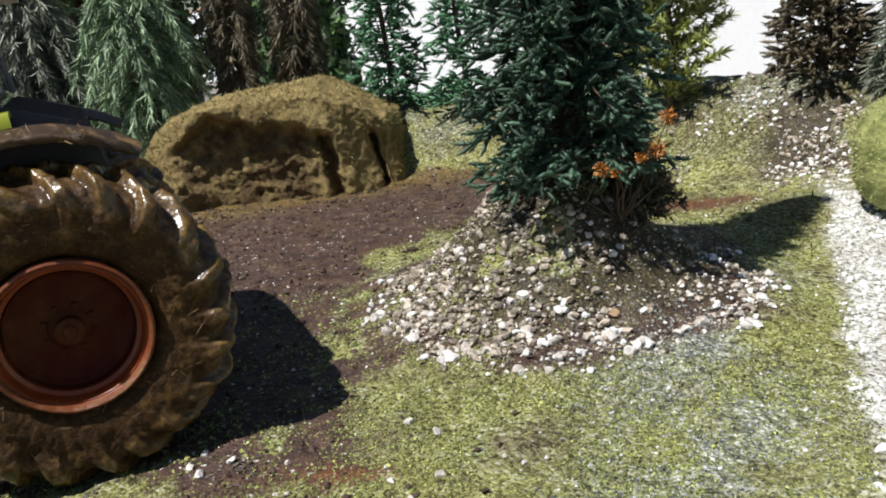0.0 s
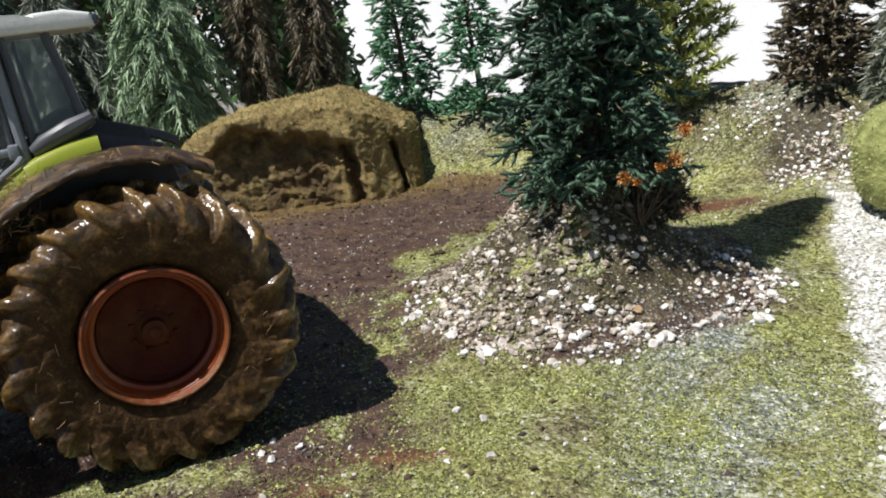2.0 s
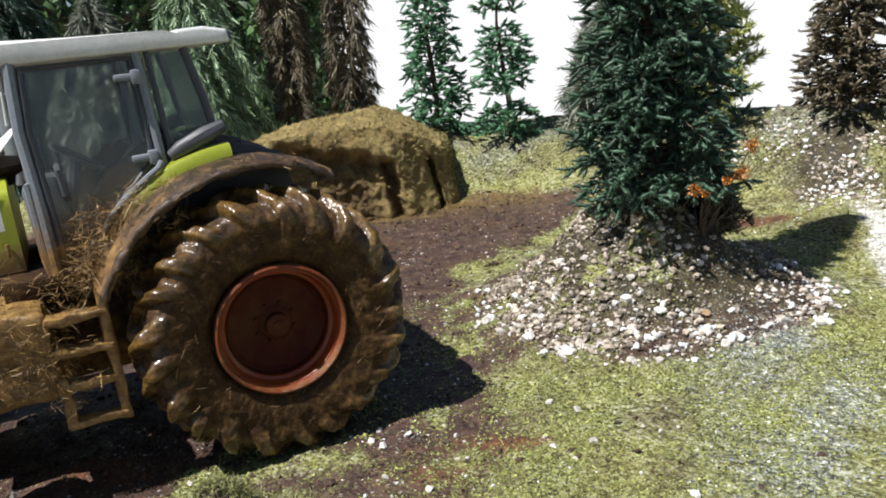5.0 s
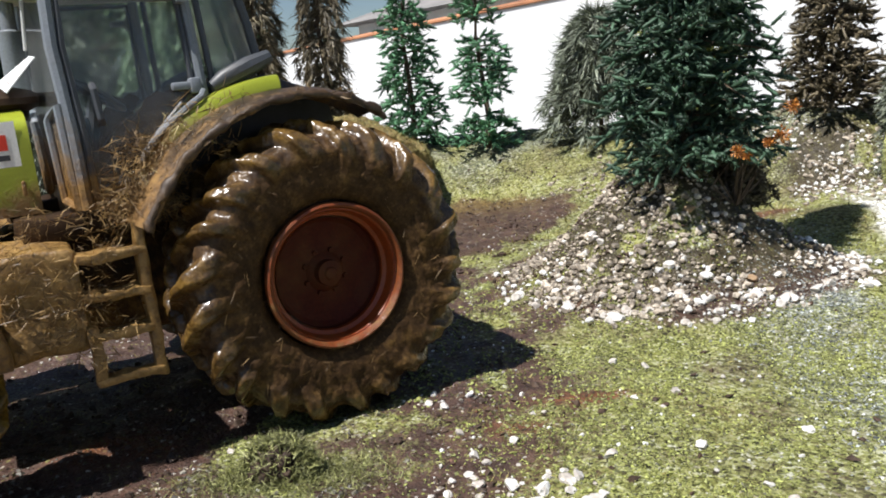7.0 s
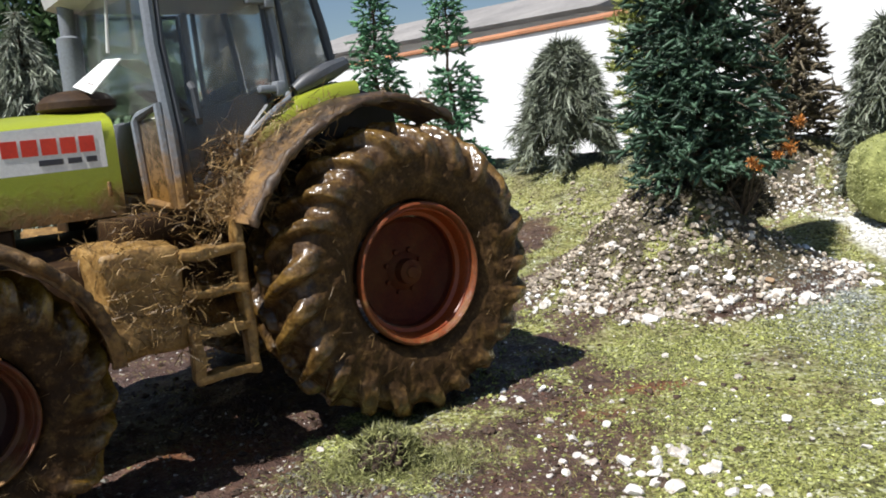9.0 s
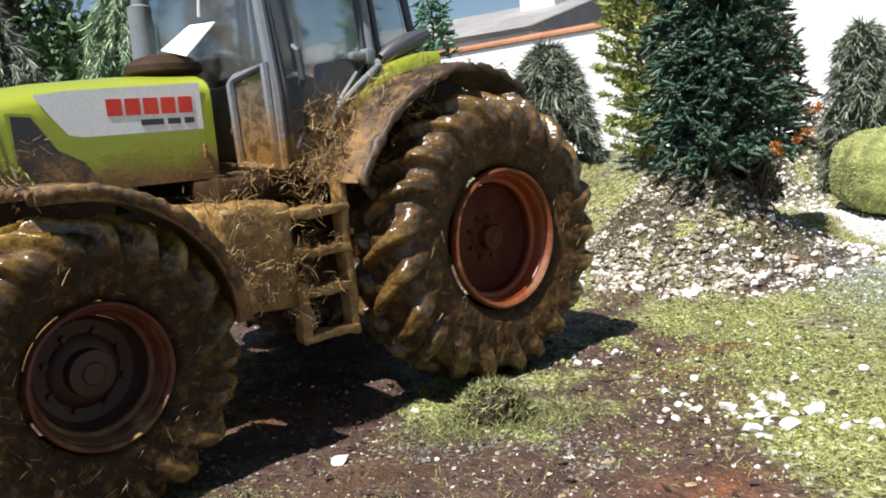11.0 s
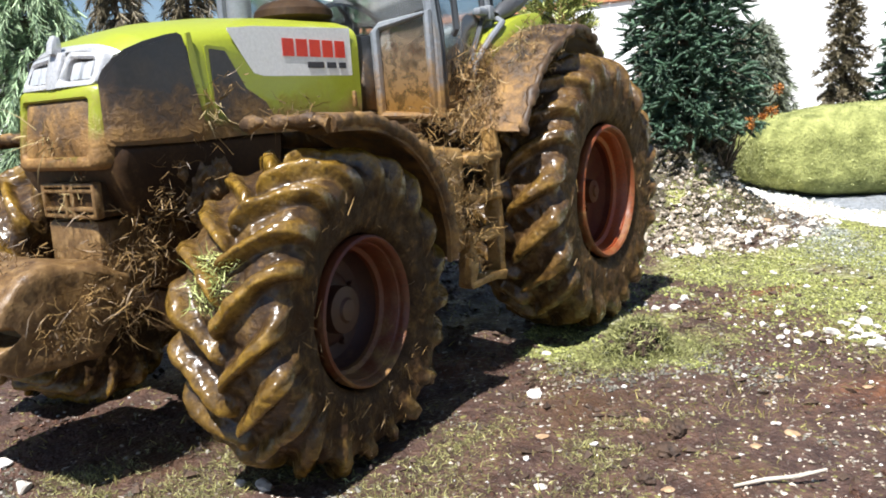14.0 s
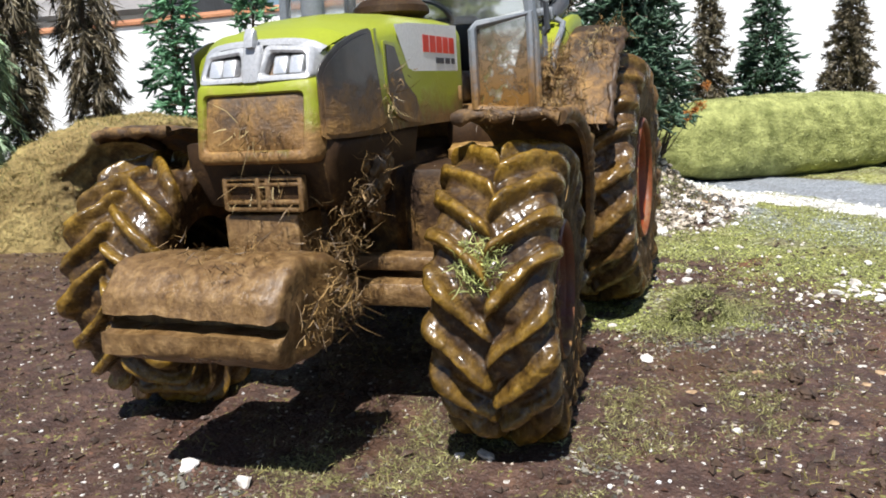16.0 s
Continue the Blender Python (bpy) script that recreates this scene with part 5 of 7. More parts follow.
def arc_sheet(cx, cz, r0, r1, a0, a1, y0, y_front, depth, lip=0.0, steps=26, crown=0.0, y_back=None):
    """A mudguard: an arc of sheet from angle a0 to a1 with a turned-down outer lip."""
    bm = bmesh.new()
    rows = []
    for i in range(steps + 1):
        f = i / steps
        a, r = radians(a0 + (a1 - a0) * f), r0 + (r1 - r0) * f
        y1 = y_front if y_back is None else y_front + (y_back - y_front) * max(0, f - 0.45) / 0.55
        row = []
        for y, dr in ((y0, -0.05), (y0 + (y1 - y0) * 0.35, crown), (y0 + (y1 - y0) * 0.7, crown * 0.9), (y1 - 0.1, 0.0), (y1 - 0.02, -lip * 0.35), (y1, -lip)):
            row.append(bm.verts.new((cx + (r + dr) * math.cos(a), y, cz + (r + dr) * math.sin(a))))
        rows.append(row)
    grid_faces(bm, rows)
    return thick(bm, depth)


for s in (1, -1):
    m = Matrix.Diagonal((1, s, 1, 1))
    bm = arc_sheet(8.65, 2.34, 2.97, 2.58, 77, 172, 2.9, 4.64, 0.08, 0.24, 40, 0.03, 4.42)
    bmesh.ops.transform(bm, matrix=m, verts=bm.verts)
    inset = 0 if s > 0 else 0.38
    bmesh.ops.translate(bm, vec=(0, inset, 0), verts=bm.verts)
    rough_up(bm, 0.03, 2, s)
    guard = part("front_fender", bm, M_FLARE, tractor, "dark front mudguard edged with mud", 50)
    # the rolled outer edge, thick with crusted mud
    pts = []
    for i in range(61):
        f = i / 60
        a, r = radians(77 + 95 * f), 2.97 - 0.39 * f - 0.10
        y = 4.6 - 0.22 * max(0, f - 0.45) / 0.55
        pts.append((8.65 + r * math.cos(a), s * y + inset, 2.34 + r * math.sin(a)))
    bm = tube(bmesh.new(), pts, [0.12 + 0.012 * math.sin(k * 0.7 + s) + 0.012 * math.sin(k * 1.9) for k in range(61)], 12, True, 0.85)
    rough_up(bm, 0.03, 3.1, s)
    rough_up(bm, 0.03, 8, s)
    part("fender_lip", bm, M_CRUST, guard, "thick rounded rim of the mudguard crusted with mud", 60)
    a0 = radians(77)
    pts = [(8.65 + 2.9 * math.cos(a0), s * y + inset, 2.34 + 2.93 * math.sin(a0) - 0.25 * max(0, y - 4.35)) for y in np.linspace(2.9, 4.6, 16)]
    bm = rough_up(rough_up(tube(bmesh.new(), pts, [0.09 + 0.03 * math.sin(k * 1.3) for k in range(16)], 10), 0.04, 3.3, s), 0.025, 8, s)
    part("fender_front_edge", bm, M_CRUST, guard, "muddy front edge of the mudguard", 60)
    bm = arc_sheet(0, 3.15, 3.88, 3.76, 24, 123, 2.3, 4.42, 0.06, 0.14, 40, 0.12, 3.75)
    bmesh.ops.transform(bm, matrix=m, verts=bm.verts)
    rough_up(bm, 0.03, 2, s)
    flare = part("rear_fender", bm, M_FLARE_REAR, tractor, "black rear mudguard caked with mud and straw", 50)
    pts = []
    for i in range(61):
        f = i / 60
        a, r = radians(24 + 99 * f), 3.88 - 0.12 * f - 0.06
        y = 4.40 - 0.67 * max(0, f - 0.45) / 0.55
        pts.append((r * math.cos(a), s * y, 3.15 + r * math.sin(a)))
    bm = tube(bmesh.new(), pts, [0.085 + 0.03 * math.sin(k * 0.9 + s) + 0.02 * math.sin(k * 2.3) for k in range(61)], 10)
    rough_up(bm, 0.05, 3.0, s + 4)
    rough_up(bm, 0.03, 8, s)
    part("fender_lip", bm, M_CRUST, flare, "mud-crusted edge of the rear mudguard", 60)
    bm = arc_sheet(0, 3.15, 4.17, 4.2, 40, 88, 2.35, 3.2, 0.1, 0.28, 24, 0.02)
    bmesh.ops.transform(bm, matrix=m, verts=bm.verts)
    part("fender_top", bm, M_FENDER, flare, "lime green fender top")
    # inner wall of the fender, down to the floor; near-black paints in the gap's shade
    bm = prism(bmesh.new(), [(3.9, 4.6), (3.5, 5.6), (2.7, 6.5), (1.6, 7.2), (0.2, 7.4), (-1.2, 6.9), (-1.6, 5.2), (-1.0, 4.4)], "y", 2.2, 2.36, 0.05)
    bmesh.ops.transform(bm, matrix=m, verts=bm.verts)
    part("fender_side", bm, M_INK, flare)
    rod = [(3.3, 3.12 * s, 5.6), (3.1, 3.1 * s, 6.02), (2.75, 3.08 * s, 6.38), (2.4, 3.08 * s, 6.65), (2.05, 3.1 * s, 6.9), (1.8, 3.08 * s, 7.05), (1.7, 2.9 * s, 7.15)]
    part("grab_rod", tube(bmesh.new(), rod, 0.07, 8), M_GREY, flare, "curved grey grab rod, dusty with mud")
    bm = tube(bmesh.new(), [(1.45, 2.72 * s, 7.22), (1.2, 2.76 * s, 7.36), (0.6, 2.78 * s, 7.6), (0.15, 2.74 * s, 7.76)], [0.13, 0.2, 0.21, 0.15], 10)
    part("fender_rail", bm, M_DGREY, flare, "dark grey moulded handrail")

# cab
cab = part("cab", box(bmesh.new(), (0.0, -2.3, 4.6), (4.4, 2.3, 5.3), 0.12), M_CAB_MUD, tractor, "grey framed glass cab with muddy panes")


def bar(name, pts, r, mat, flat=1.0, label=""):
    return part(name, tube(bmesh.new(), pts, r, 8, True, flat), mat, cab, label)


for s in (1, -1):
    bar("front_pillar", [(4.28, 3.0 * s, 5.1), (4.3, 2.98 * s, 6.6), (4.38, 2.85 * s, 8.2), (4.3, 2.62 * s, 9.65)], 0.125, M_GREY, 1.0, "grey cab pillar")
    bar("door_pillar", [(1.62, 2.62 * s, 6.9), (1.68, 2.55 * s, 8.2), (1.75, 2.42 * s, 9.6)], 0.11, M_GREY)
    bar("door_edge", [(1.38, 2.6 * s, 7.1), (1.44, 2.53 * s, 8.2), (1.5, 2.4 * s, 9.6)], 0.07, M_DGREY)
    bar("rear_pillar", [(0.3, 2.5 * s, 7.5), (0.45, 2.45 * s, 8.5), (0.68, 2.35 * s, 9.6)], 0.1, M_DGREY)
    # the door's frame and glass
    door = part("door", tube(bmesh.new(), [(4.08, 3.02 * s, 5.3), (4.12, 3.0 * s, 6.8), (4.2, 2.86 * s, 8.2), (4.12, 2.64 * s, 9.5), (1.9, 2.46 * s, 9.5), (1.82, 2.6 * s, 7.2), (2.7, 2.85 * s, 6.4), (3.3, 2.95 * s, 5.4), (4.08, 3.02 * s, 5.3)], 0.07, 6), M_DGREY, cab, "glazed cab door")
    bm = bmesh.new()
    bm.faces.new([bm.verts.new(p) for p in ((4.08, 3.0 * s, 5.3), (4.12, 2.98 * s, 6.8), (4.2, 2.84 * s, 8.2), (4.12, 2.62 * s, 9.5), (1.9, 2.44 * s, 9.5), (1.84, 2.52 * s, 8.2), (1.82, 2.58 * s, 7.2), (2.7, 2.83 * s, 6.4), (3.3, 2.93 * s, 5.4))])
    part("door_glass", thick(bm, 0.03), M_GLASS, door, "dusty scratched window glass").visible_shadow = False
    bm = bmesh.new()
    bm.faces.new([bm.verts.new(p) for p in ((1.36, 2.55 * s, 7.2), (1.5, 2.36 * s, 9.55), (0.68, 2.32 * s, 9.55), (0.45, 2.42 * s, 8.5), (0.3, 2.47 * s, 7.6))])
    part("quarter_glass", thick(bm, 0.03), M_GLASS, cab, "dusty window glass").visible_shadow = False
    # brown mud smeared over the foot of the door's glass
    bm = bmesh.new()
    rows = []
    for i in range(15):
        u = i / 14
        x = 1.95 + 1.75 * u
        top = 7.55 - 0.75 * u - 1.0 * abs(u - 0.35) + 0.28 * noise.noise((u * 5, 3.0, s))
        foot = 5.75 + max(0, 1.35 - 2.4 * u)
        rows.append([bm.verts.new((x, s * (2.92 - 0.15 * (4.1 - x) - 0.10 * max(0, z - 6.4) + 0.05), z)) for z in (foot + (max(top, foot + 0.05) - foot) * k / 6 for k in range(7))])
    grid_faces(bm, rows)
    part("mud_smear", thick(rough_up(bm, 0.03, 4), 0.03), M_COWL, door, "brown mud smeared on the glass")
    for x, z in ((1.86, 7.30), (1.9, 9.1)):
        bm = box(bmesh.new(), (x - 0.1, min(2.6 * s, 2.82 * s), z - 0.09), (x + 0.42, max(2.6 * s, 2.82 * s), z + 0.07), 0.05)
        box(bm, (x - 0.16, min(2.55 * s, 2.86 * s), z - 0.18), (x + 0.06, max(2.55 * s, 2.86 * s), z + 0.14), 0.05)
        part("hinge", bm, M_GREY, door, "grey moulded door hinge")
    bm = tube(bmesh.new(), [(3.75, 3.06 * s, 6.7), (3.78, 3.16 * s, 6.8), (3.82, 3.15 * s, 7.35), (3.82, 3.02 * s, 7.45)], 0.07, 6)
    part("door_handle", bm, M_DGREY, door)
    # low front window between hood and pillar
    y0, y1 = 1.72, 2.95
    pane = part("front_low_window", tube(bmesh.new(), [(4.5, y0 * s, 5.2), (4.56, y0 * s, 6.85), (4.5, (y0 + 0.1) * s, 6.95), (4.46, y1 * s, 7.1), (4.4, y1 * s, 5.15), (4.5, y0 * s, 5.2)], 0.1, 8), M_GREY, cab, "grey framed low window, brown with mud")
    bm = bmesh.new()
    bm.faces.new([bm.verts.new(p) for p in ((4.48, y0 * s, 5.2), (4.52, y0 * s, 6.85), (4.44, y1 * s, 7.05), (4.4, y1 * s, 5.15))])
    part("pane", thick(bm, 0.03), M_GLASS_MUD, pane, "mud-streaked glass")
bm = bmesh.new()
bm.faces.new([bm.verts.new(p) for p in ((4.5, 1.75, 7.0), (4.36, 2.8, 7.2), (4.3, 2.55, 9.55), (4.45, 0, 9.6), (4.3, -2.55, 9.55), (4.36, -2.8, 7.2), (4.5, -1.75, 7.0), (4.62, 0, 7.0))])
part("windscreen", thick(bm, 0.03), M_GLASS, cab, "dusty windscreen").visible_shadow = False
bm = bmesh.new()
bm.faces.new([bm.verts.new(p) for p in ((0.2, 2.3, 6.6), (0.6, 2.2, 9.55), (0.6, -2.2, 9.55), (0.2, -2.3, 6.6))])
part("rear_glass", thick(bm, 0.03), M_GLASS, cab, "dusty rear window").visible_shadow = False
bm = bmesh.new()
prism(bm, [(-0.35, 9.62), (-0.3, 9.9), (0.2, 10.02), (0.8, 10.0), (1.1, 9.92), (4.6, 10.12), (5.0, 9.95), (4.95, 9.7), (4.6, 9.6)], "y", -2.75, 2.75, 0.09, 3)
part("roof", bm, M_ROOF, cab, "pale cream cab roof")
part("roof_lamp", box(bmesh.new(), (-0.45, 1.7, 9.66), (-0.25, 2.5, 9.88), 0.05), M_DGREY, cab)
# seat, wheel and column inside
seat = part("driver_seat", box(bmesh.new(), (0.9, -0.8, 5.3), (2.3, 0.8, 6.1), 0.2, 3), M_BLACK, cab, "dark driver's seat")
part("backrest", box(bmesh.new(), (0.65, -0.7, 6.0), (1.05, 0.7, 7.5), 0.18, 3), M_BLACK, seat)
bm = bmesh.new()
ring = [(math.cos(2 * math.pi * k / 20) * 0.62, math.sin(2 * math.pi * k / 20) * 0.62, 0) for k in range(21)]
tube(bm, ring, 0.07, 6, False)
for k in range(3):
    tube(bm, [(0, 0, -0.06), (0.6 * math.cos(k * 2.1), 0.6 * math.sin(k * 2.1), 0)], 0.05, 5)
bmesh.ops.transform(bm, matrix=pose(3.35, 0.2, 7.3, 0, -35, 0), verts=bm.verts)
part("steering_wheel", bm, M_DGREY, cab, "dark steering wheel")
bar("steering_column", [(3.9, 0.2, 5.3), (3.4, 0.2, 7.25)], 0.16, M_DGREY)
part("dashboard", box(bmesh.new(), (3.7, -1.2, 5.3), (4.35, 1.2, 6.9), 0.15), M_DGREY, cab)
# wiper and the card behind the windscreen
bar("wiper", [(4.66, 0.9, 8.3), (4.56, 1.0, 9.4)], 0.035, M_ROOF)
exhaust = part("exhaust", tube(bmesh.new(), [(4.75, -1.95, 6.6), (4.75, -1.95, 7.4), (4.72, -1.95, 7.42), (4.7, -1.95, 8.95), (4.68, -1.95, 9.0), (4.66, -1.95, 10.2)], [0.16, 0.16, 0.27, 0.27, 0.18, 0.18], 14), M_GREY, tractor, "grey exhaust stack")
bm = lathe(bmesh.new(), [(0, 0.42), (0.3, 0.41), (0.62, 0.32), (0.78, 0.18), (0.8, 0.05), (0.72, 0.0), (0.5, -0.1), (0.45, -0.3)], 28)
bmesh.ops.transform(bm, matrix=Matrix.Translation((5.25, 0.2, 7.2)) @ Matrix.Rotation(radians(90), 4, "X"), verts=bm.verts)
part("air_intake", bm, M_COWL, tractor, "dark round air intake cap")

# steps and tank on both sides
for s in (1, -1):
    m = Matrix.Diagonal((1, s, 1, 1))
    bm = bmesh.new()
    box(bm, (3.45, 3.5, 1.75), (3.68, 3.85, 4.85), 0.06)
    box(bm, (4.55, 3.5, 1.8), (4.78, 3.85, 2.95), 0.06)
    bmesh.ops.subdivide_edges(bm, edges=[e for e in bm.edges if e.calc_length() > 0.5], cuts=7, use_grid_fill=True)
    bmesh.ops.transform(bm, matrix=m, verts=bm.verts)
    rough_up(bm, 0.06, 3)
    rough_up(bm, 0.035, 7)
    ladder = part("ladder", bm, M_TANK, tractor, "muddy access steps hung with straw")
    for k, (z, x1) in enumerate(((1.9, 4.75), (2.78, 4.75), (3.56, 4.7), (4.32, 4.75))):
        bm = box(bmesh.new(), (3.5, 3.48, z - 0.13), (x1, 3.88, z + 0.06), 0.05)
        bmesh.ops.subdivide_edges(bm, edges=[e for e in bm.edges if e.calc_length() > 0.5], cuts=4)
        bmesh.ops.transform(bm, matrix=m, verts=bm.verts)
        rough_up(bm, 0.08, 3, k)
        rough_up(bm, 0.04, 7, k)
        part("step", bm, M_TANK, ladder, "mud-coated step")
    bm = box(bmesh.new(), (4.72, 1.6, 2.55), (6.15, 3.75, 4.55), 0.12, 3)
    bmesh.ops.subdivide_edges(bm, edges=[e for e in bm.edges if e.calc_length() > 0.5], cuts=4, use_grid_fill=True)
    bmesh.ops.transform(bm, matrix=m, verts=bm.verts)
    bmesh.ops.subdivide_edges(bm, edges=[e for e in bm.edges if e.calc_length() > 0.25], cuts=2, use_grid_fill=True)
    rough_up(bm, 0.08, 1.6, s)
    rough_up(bm, 0.045, 6, s)
    part("fuel_tank", bm, M_TANK, tractor, "side tank under a thick coat of mud")
    # dark sill stands in for the gap's shade; its length blocks the sun
    bm = box(bmesh.new(), (3.2, 1.4, 4.5), (5.5, 2.5, 5.0), 0.06, 2)
    bmesh.ops.subdivide_edges(bm, edges=[e for e in bm.edges if e.calc_length() > 0.5], cuts=4, use_grid_fill=True)
    bmesh.ops.transform(bm, matrix=m, verts=bm.verts)
    rough_up(bm, 0.1, 1.6, s)
    part("cab_sill", bm, M_COWL, tractor, "dark muddy cab sill, shade of the gap painted in")

# card leaning on the windscreen, with unreadable lines
CARD = [Vector(p) for p in ((4.56, 1.38, 8.14), (4.56, 0.2, 8.24), (5.3, 0.3, 7.70), (5.18, 1.2, 7.48))]
bm = bmesh.new()
bm.faces.new([bm.verts.new(p) for p in CARD])
card = part("window_card", thick(bm, 0.02), M_PAPER, tractor, "tilted white paper card leaning on the windscreen")
for k in range(5):
    f = 0.16 + 0.16 * k
    a, b = CARD[0].lerp(CARD[3], f), CARD[1].lerp(CARD[2], f)
    lift = Vector((0.02, 0, 0.028))
    part("printed_line", tube(bmesh.new(), [a.lerp(b, 0.15) + lift, a.lerp(b, 0.82 - 0.07 * (k % 3)) + lift], 0.008, 4), M_PRINT, card)


def straw(name, spots, count, material, length=(0.12, 0.6), label="bits of muddy straw"):
    """Straw stuck to the tractor: spots are (x, y, z, spread x, y, z)."""
    pts, ways = [], []
    for x, y, z, a, b, c in spots:
        hubs = rng.normal(0, 1, (max(3, count // 14), 3)).clip(-1.5, 1.5) * [a, b, c] + [x, y, z]
        p = hubs[rng.integers(len(hubs), size=count)] + rng.normal(0, 0.16, (count, 3)) * [1, 0.5, 0.6]
        pts.append(p)
        ways.append(unit(rng.normal(0, 1, (count, 3)) * [1, 0.4, 0.8] + [0, 0.1, -0.15]))
    pts, ways = np.concatenate(pts), np.concatenate(ways)
    n = len(pts)
    v, f = blades(pts, ways, length[0] + (length[1] - length[0]) * rng.random(n) ** 2, rng.uniform(0.01, 0.022, n), 0.9)
    tagged(raw(name, v, f, material, tractor, label), kind="stuff")


straw("straw", [(3.2, 3.0, 5.2, 0.5, 0.25, 0.35), (3.0, 3.5, 5.6, 0.4, 0.4, 0.5), (5.2, 3.85, 3.6, 0.45, 0.06, 0.5)], 330, M_STRAW, (0.1, 0.5))
straw("straw", [(3.05, 3.2, 5.35, 0.35, 0.35, 0.4), (2.9, 3.1, 6.0, 0.35, 0.2, 0.35), (3.5, 3.55, 5.05, 0.35, 0.3, 0.15)], 420, M_STRAW, (0.1, 0.5))
straw("straw", [(2.2, 4.1, 6.5, 0.4, 0.25, 0.3), (5.4, 3.6, 4.6, 0.6, 0.3, 0.08), (4.6, 3.3, 5.1, 0.5, 0.2, 0.1)], 170, M_STRAW, (0.1, 0.45))
straw("straw", [(4.2, 3.75, 4.36, 0.4, 0.12, 0.05), (4.2, 3.8, 3.6, 0.4, 0.1, 0.05), (4.2, 3.8, 2.82, 0.35, 0.1, 0.04)], 75, M_STRAW, (0.1, 0.45))
straw("muddy_straw", [(11.2, 1.52, 2.8, 0.5, 0.05, 0.35), (10.4, 0.8, 3.2, 0.15, 0.2, 0.35), (9.9, 1.2, 3.4, 0.3, 0.1, 0.4)], 260, M_STRAW_DULL, (0.08, 0.45))
straw("straw", [(10.70, -0.1, 5.05, 0.01, 0.35, 0.12), (10.55, 0.2, 4.2, 0.03, 0.4, 0.12), (8.75, 1.62, 5.6, 0.12, 0.02, 0.25)], 26, M_STRAW_PALE, (0.2, 0.55))
straw("muddy_straw", [(11.6, 0.2, 3.44, 0.5, 0.9, 0.015), (9.8, 1.38, 4.1, 0.3, 0.04, 0.15)], 120, M_STRAW_DULL, (0.06, 0.3))
straw("muddy_straw", [(11.7, 0.3, 3.45, 0.5, 0.9, 0.03), (10.66, 0.1, 5.05, 0.02, 0.55, 0.15), (10.5, 0.3, 4.2, 0.06, 0.6, 0.2), (9.2, 1.5, 4.6, 0.35, 0.05, 0.35), (8.6, 1.6, 5.5, 0.25, 0.03, 0.25), (7.3, 4.0, 5.1, 0.9, 0.4, 0.03), (9.5, 3.9, 5.3, 0.3, 0.4, 0.03), (0.2, 4.2, 6.95, 0.8, 0.15, 0.03)], 55, M_STRAW_DULL, (0.08, 0.4))
straw("straw", [(5.3, 3.86, 3.5, 0.5, 0.03, 0.55), (4.75, 3.86, 3.2, 0.2, 0.05, 0.6), (11.3, 1.56, 2.7, 0.45, 0.02, 0.3)], 200, M_STRAW, (0.12, 0.5))
straw("straw", [(2.9, 3.2, 5.5, 0.3, 0.2, 0.3), (3.3, 3.2, 5.1, 0.35, 0.2, 0.15), (2.3, 3.9, 6.2, 0.2, 0.25, 0.35)], 90, M_STRAW_PALE, (0.1, 0.42))
# torn green grass caught on the front tyre's bars
n = 330
pts = rng.normal(0, 1, (n, 3)).clip(-1.6, 1.6) * [0.12, 0.2, 0.2] + [11.02, 3.75, 3.2]
pts[:, 0] = 8.65 + np.sqrt(np.clip(2.52**2 - (pts[:, 2] - 2.34) ** 2, 0.1, 9)) + rng.uniform(-0.15, 0.0, n)
v, f = blades(pts, unit(rng.normal(0, 1, (n, 3)) * [0.4, 1, 1]), rng.uniform(0.06, 0.26, n), rng.uniform(0.010, 0.018, n), 1.2)
tagged(raw("torn_grass", v, f, M_BLADE_GREEN, tractor, "torn green grass caught on the tyre"), kind="stuff")


# ---- boulder, grass bank, stones, grass ----


def rock_material():
    n = Nodes("turf_covered_boulder")
    mid, grain, speck = n.noise(0.6, 6), n.noise(6, 5, 0.7), n.noise(15, 3)
    turf = n.ramp(mid, [(0.3, (0.20, 0.135, 0.045)), (0.7, (0.38, 0.29, 0.11))])
    turf = n.mix(0.6, turf, n.ramp(grain, [(0.28, (0.15,) * 3), (0.72, (0.85,) * 3)]), "OVERLAY")
    # earth of the hollow front, darkened for the shade under the brow
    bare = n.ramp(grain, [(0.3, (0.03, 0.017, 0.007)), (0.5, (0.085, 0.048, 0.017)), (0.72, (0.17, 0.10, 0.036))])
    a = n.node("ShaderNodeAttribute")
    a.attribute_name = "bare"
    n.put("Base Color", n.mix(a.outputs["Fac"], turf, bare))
    n.put("Roughness", 0.9)
    n.bump(speck, 0.5, 0.06)
    n.bump(grain, 0.9, 0.16)
    n.bump(mid, 0.6, 0.4)
    return n.mat


M_ROCK = rock_material()
M_BANK = surface("bright_moss_bank", (0.12, 0.135, 0.032), (0.38, 0.395, 0.135), 1.3, (0.85, 0.95), bump=0.8, depth=0.12, fine=7)
M_STONE = surface("white_stone", (0.48, 0.43, 0.37), (0.76, 0.73, 0.68), 2.5, (0.6, 0.85), bump=0.5, depth=0.03, fine=10, vary=0.4)
M_STONES = surface("mixed_gravel", (0.10, 0.075, 0.048), (0.52, 0.45, 0.36), 3, (0.7, 0.9), bump=0.4, depth=0.02, fine=12, vary=0.85, island=True)
M_STONES_WHITE = surface("white_gravel", (0.66, 0.65, 0.61), (0.8, 0.79, 0.76), 3, (0.7, 0.9), bump=0.4, depth=0.02, fine=12, vary=0.6, island=True)
M_CRUMB = needles("moss_crumb", (0.026, 0.023, 0.013), (0.30, 0.32, 0.088), 0.84)
M_LITTER = needles("bark_litter", (0.030, 0.014, 0.009), (0.115, 0.056, 0.034), 0.85)
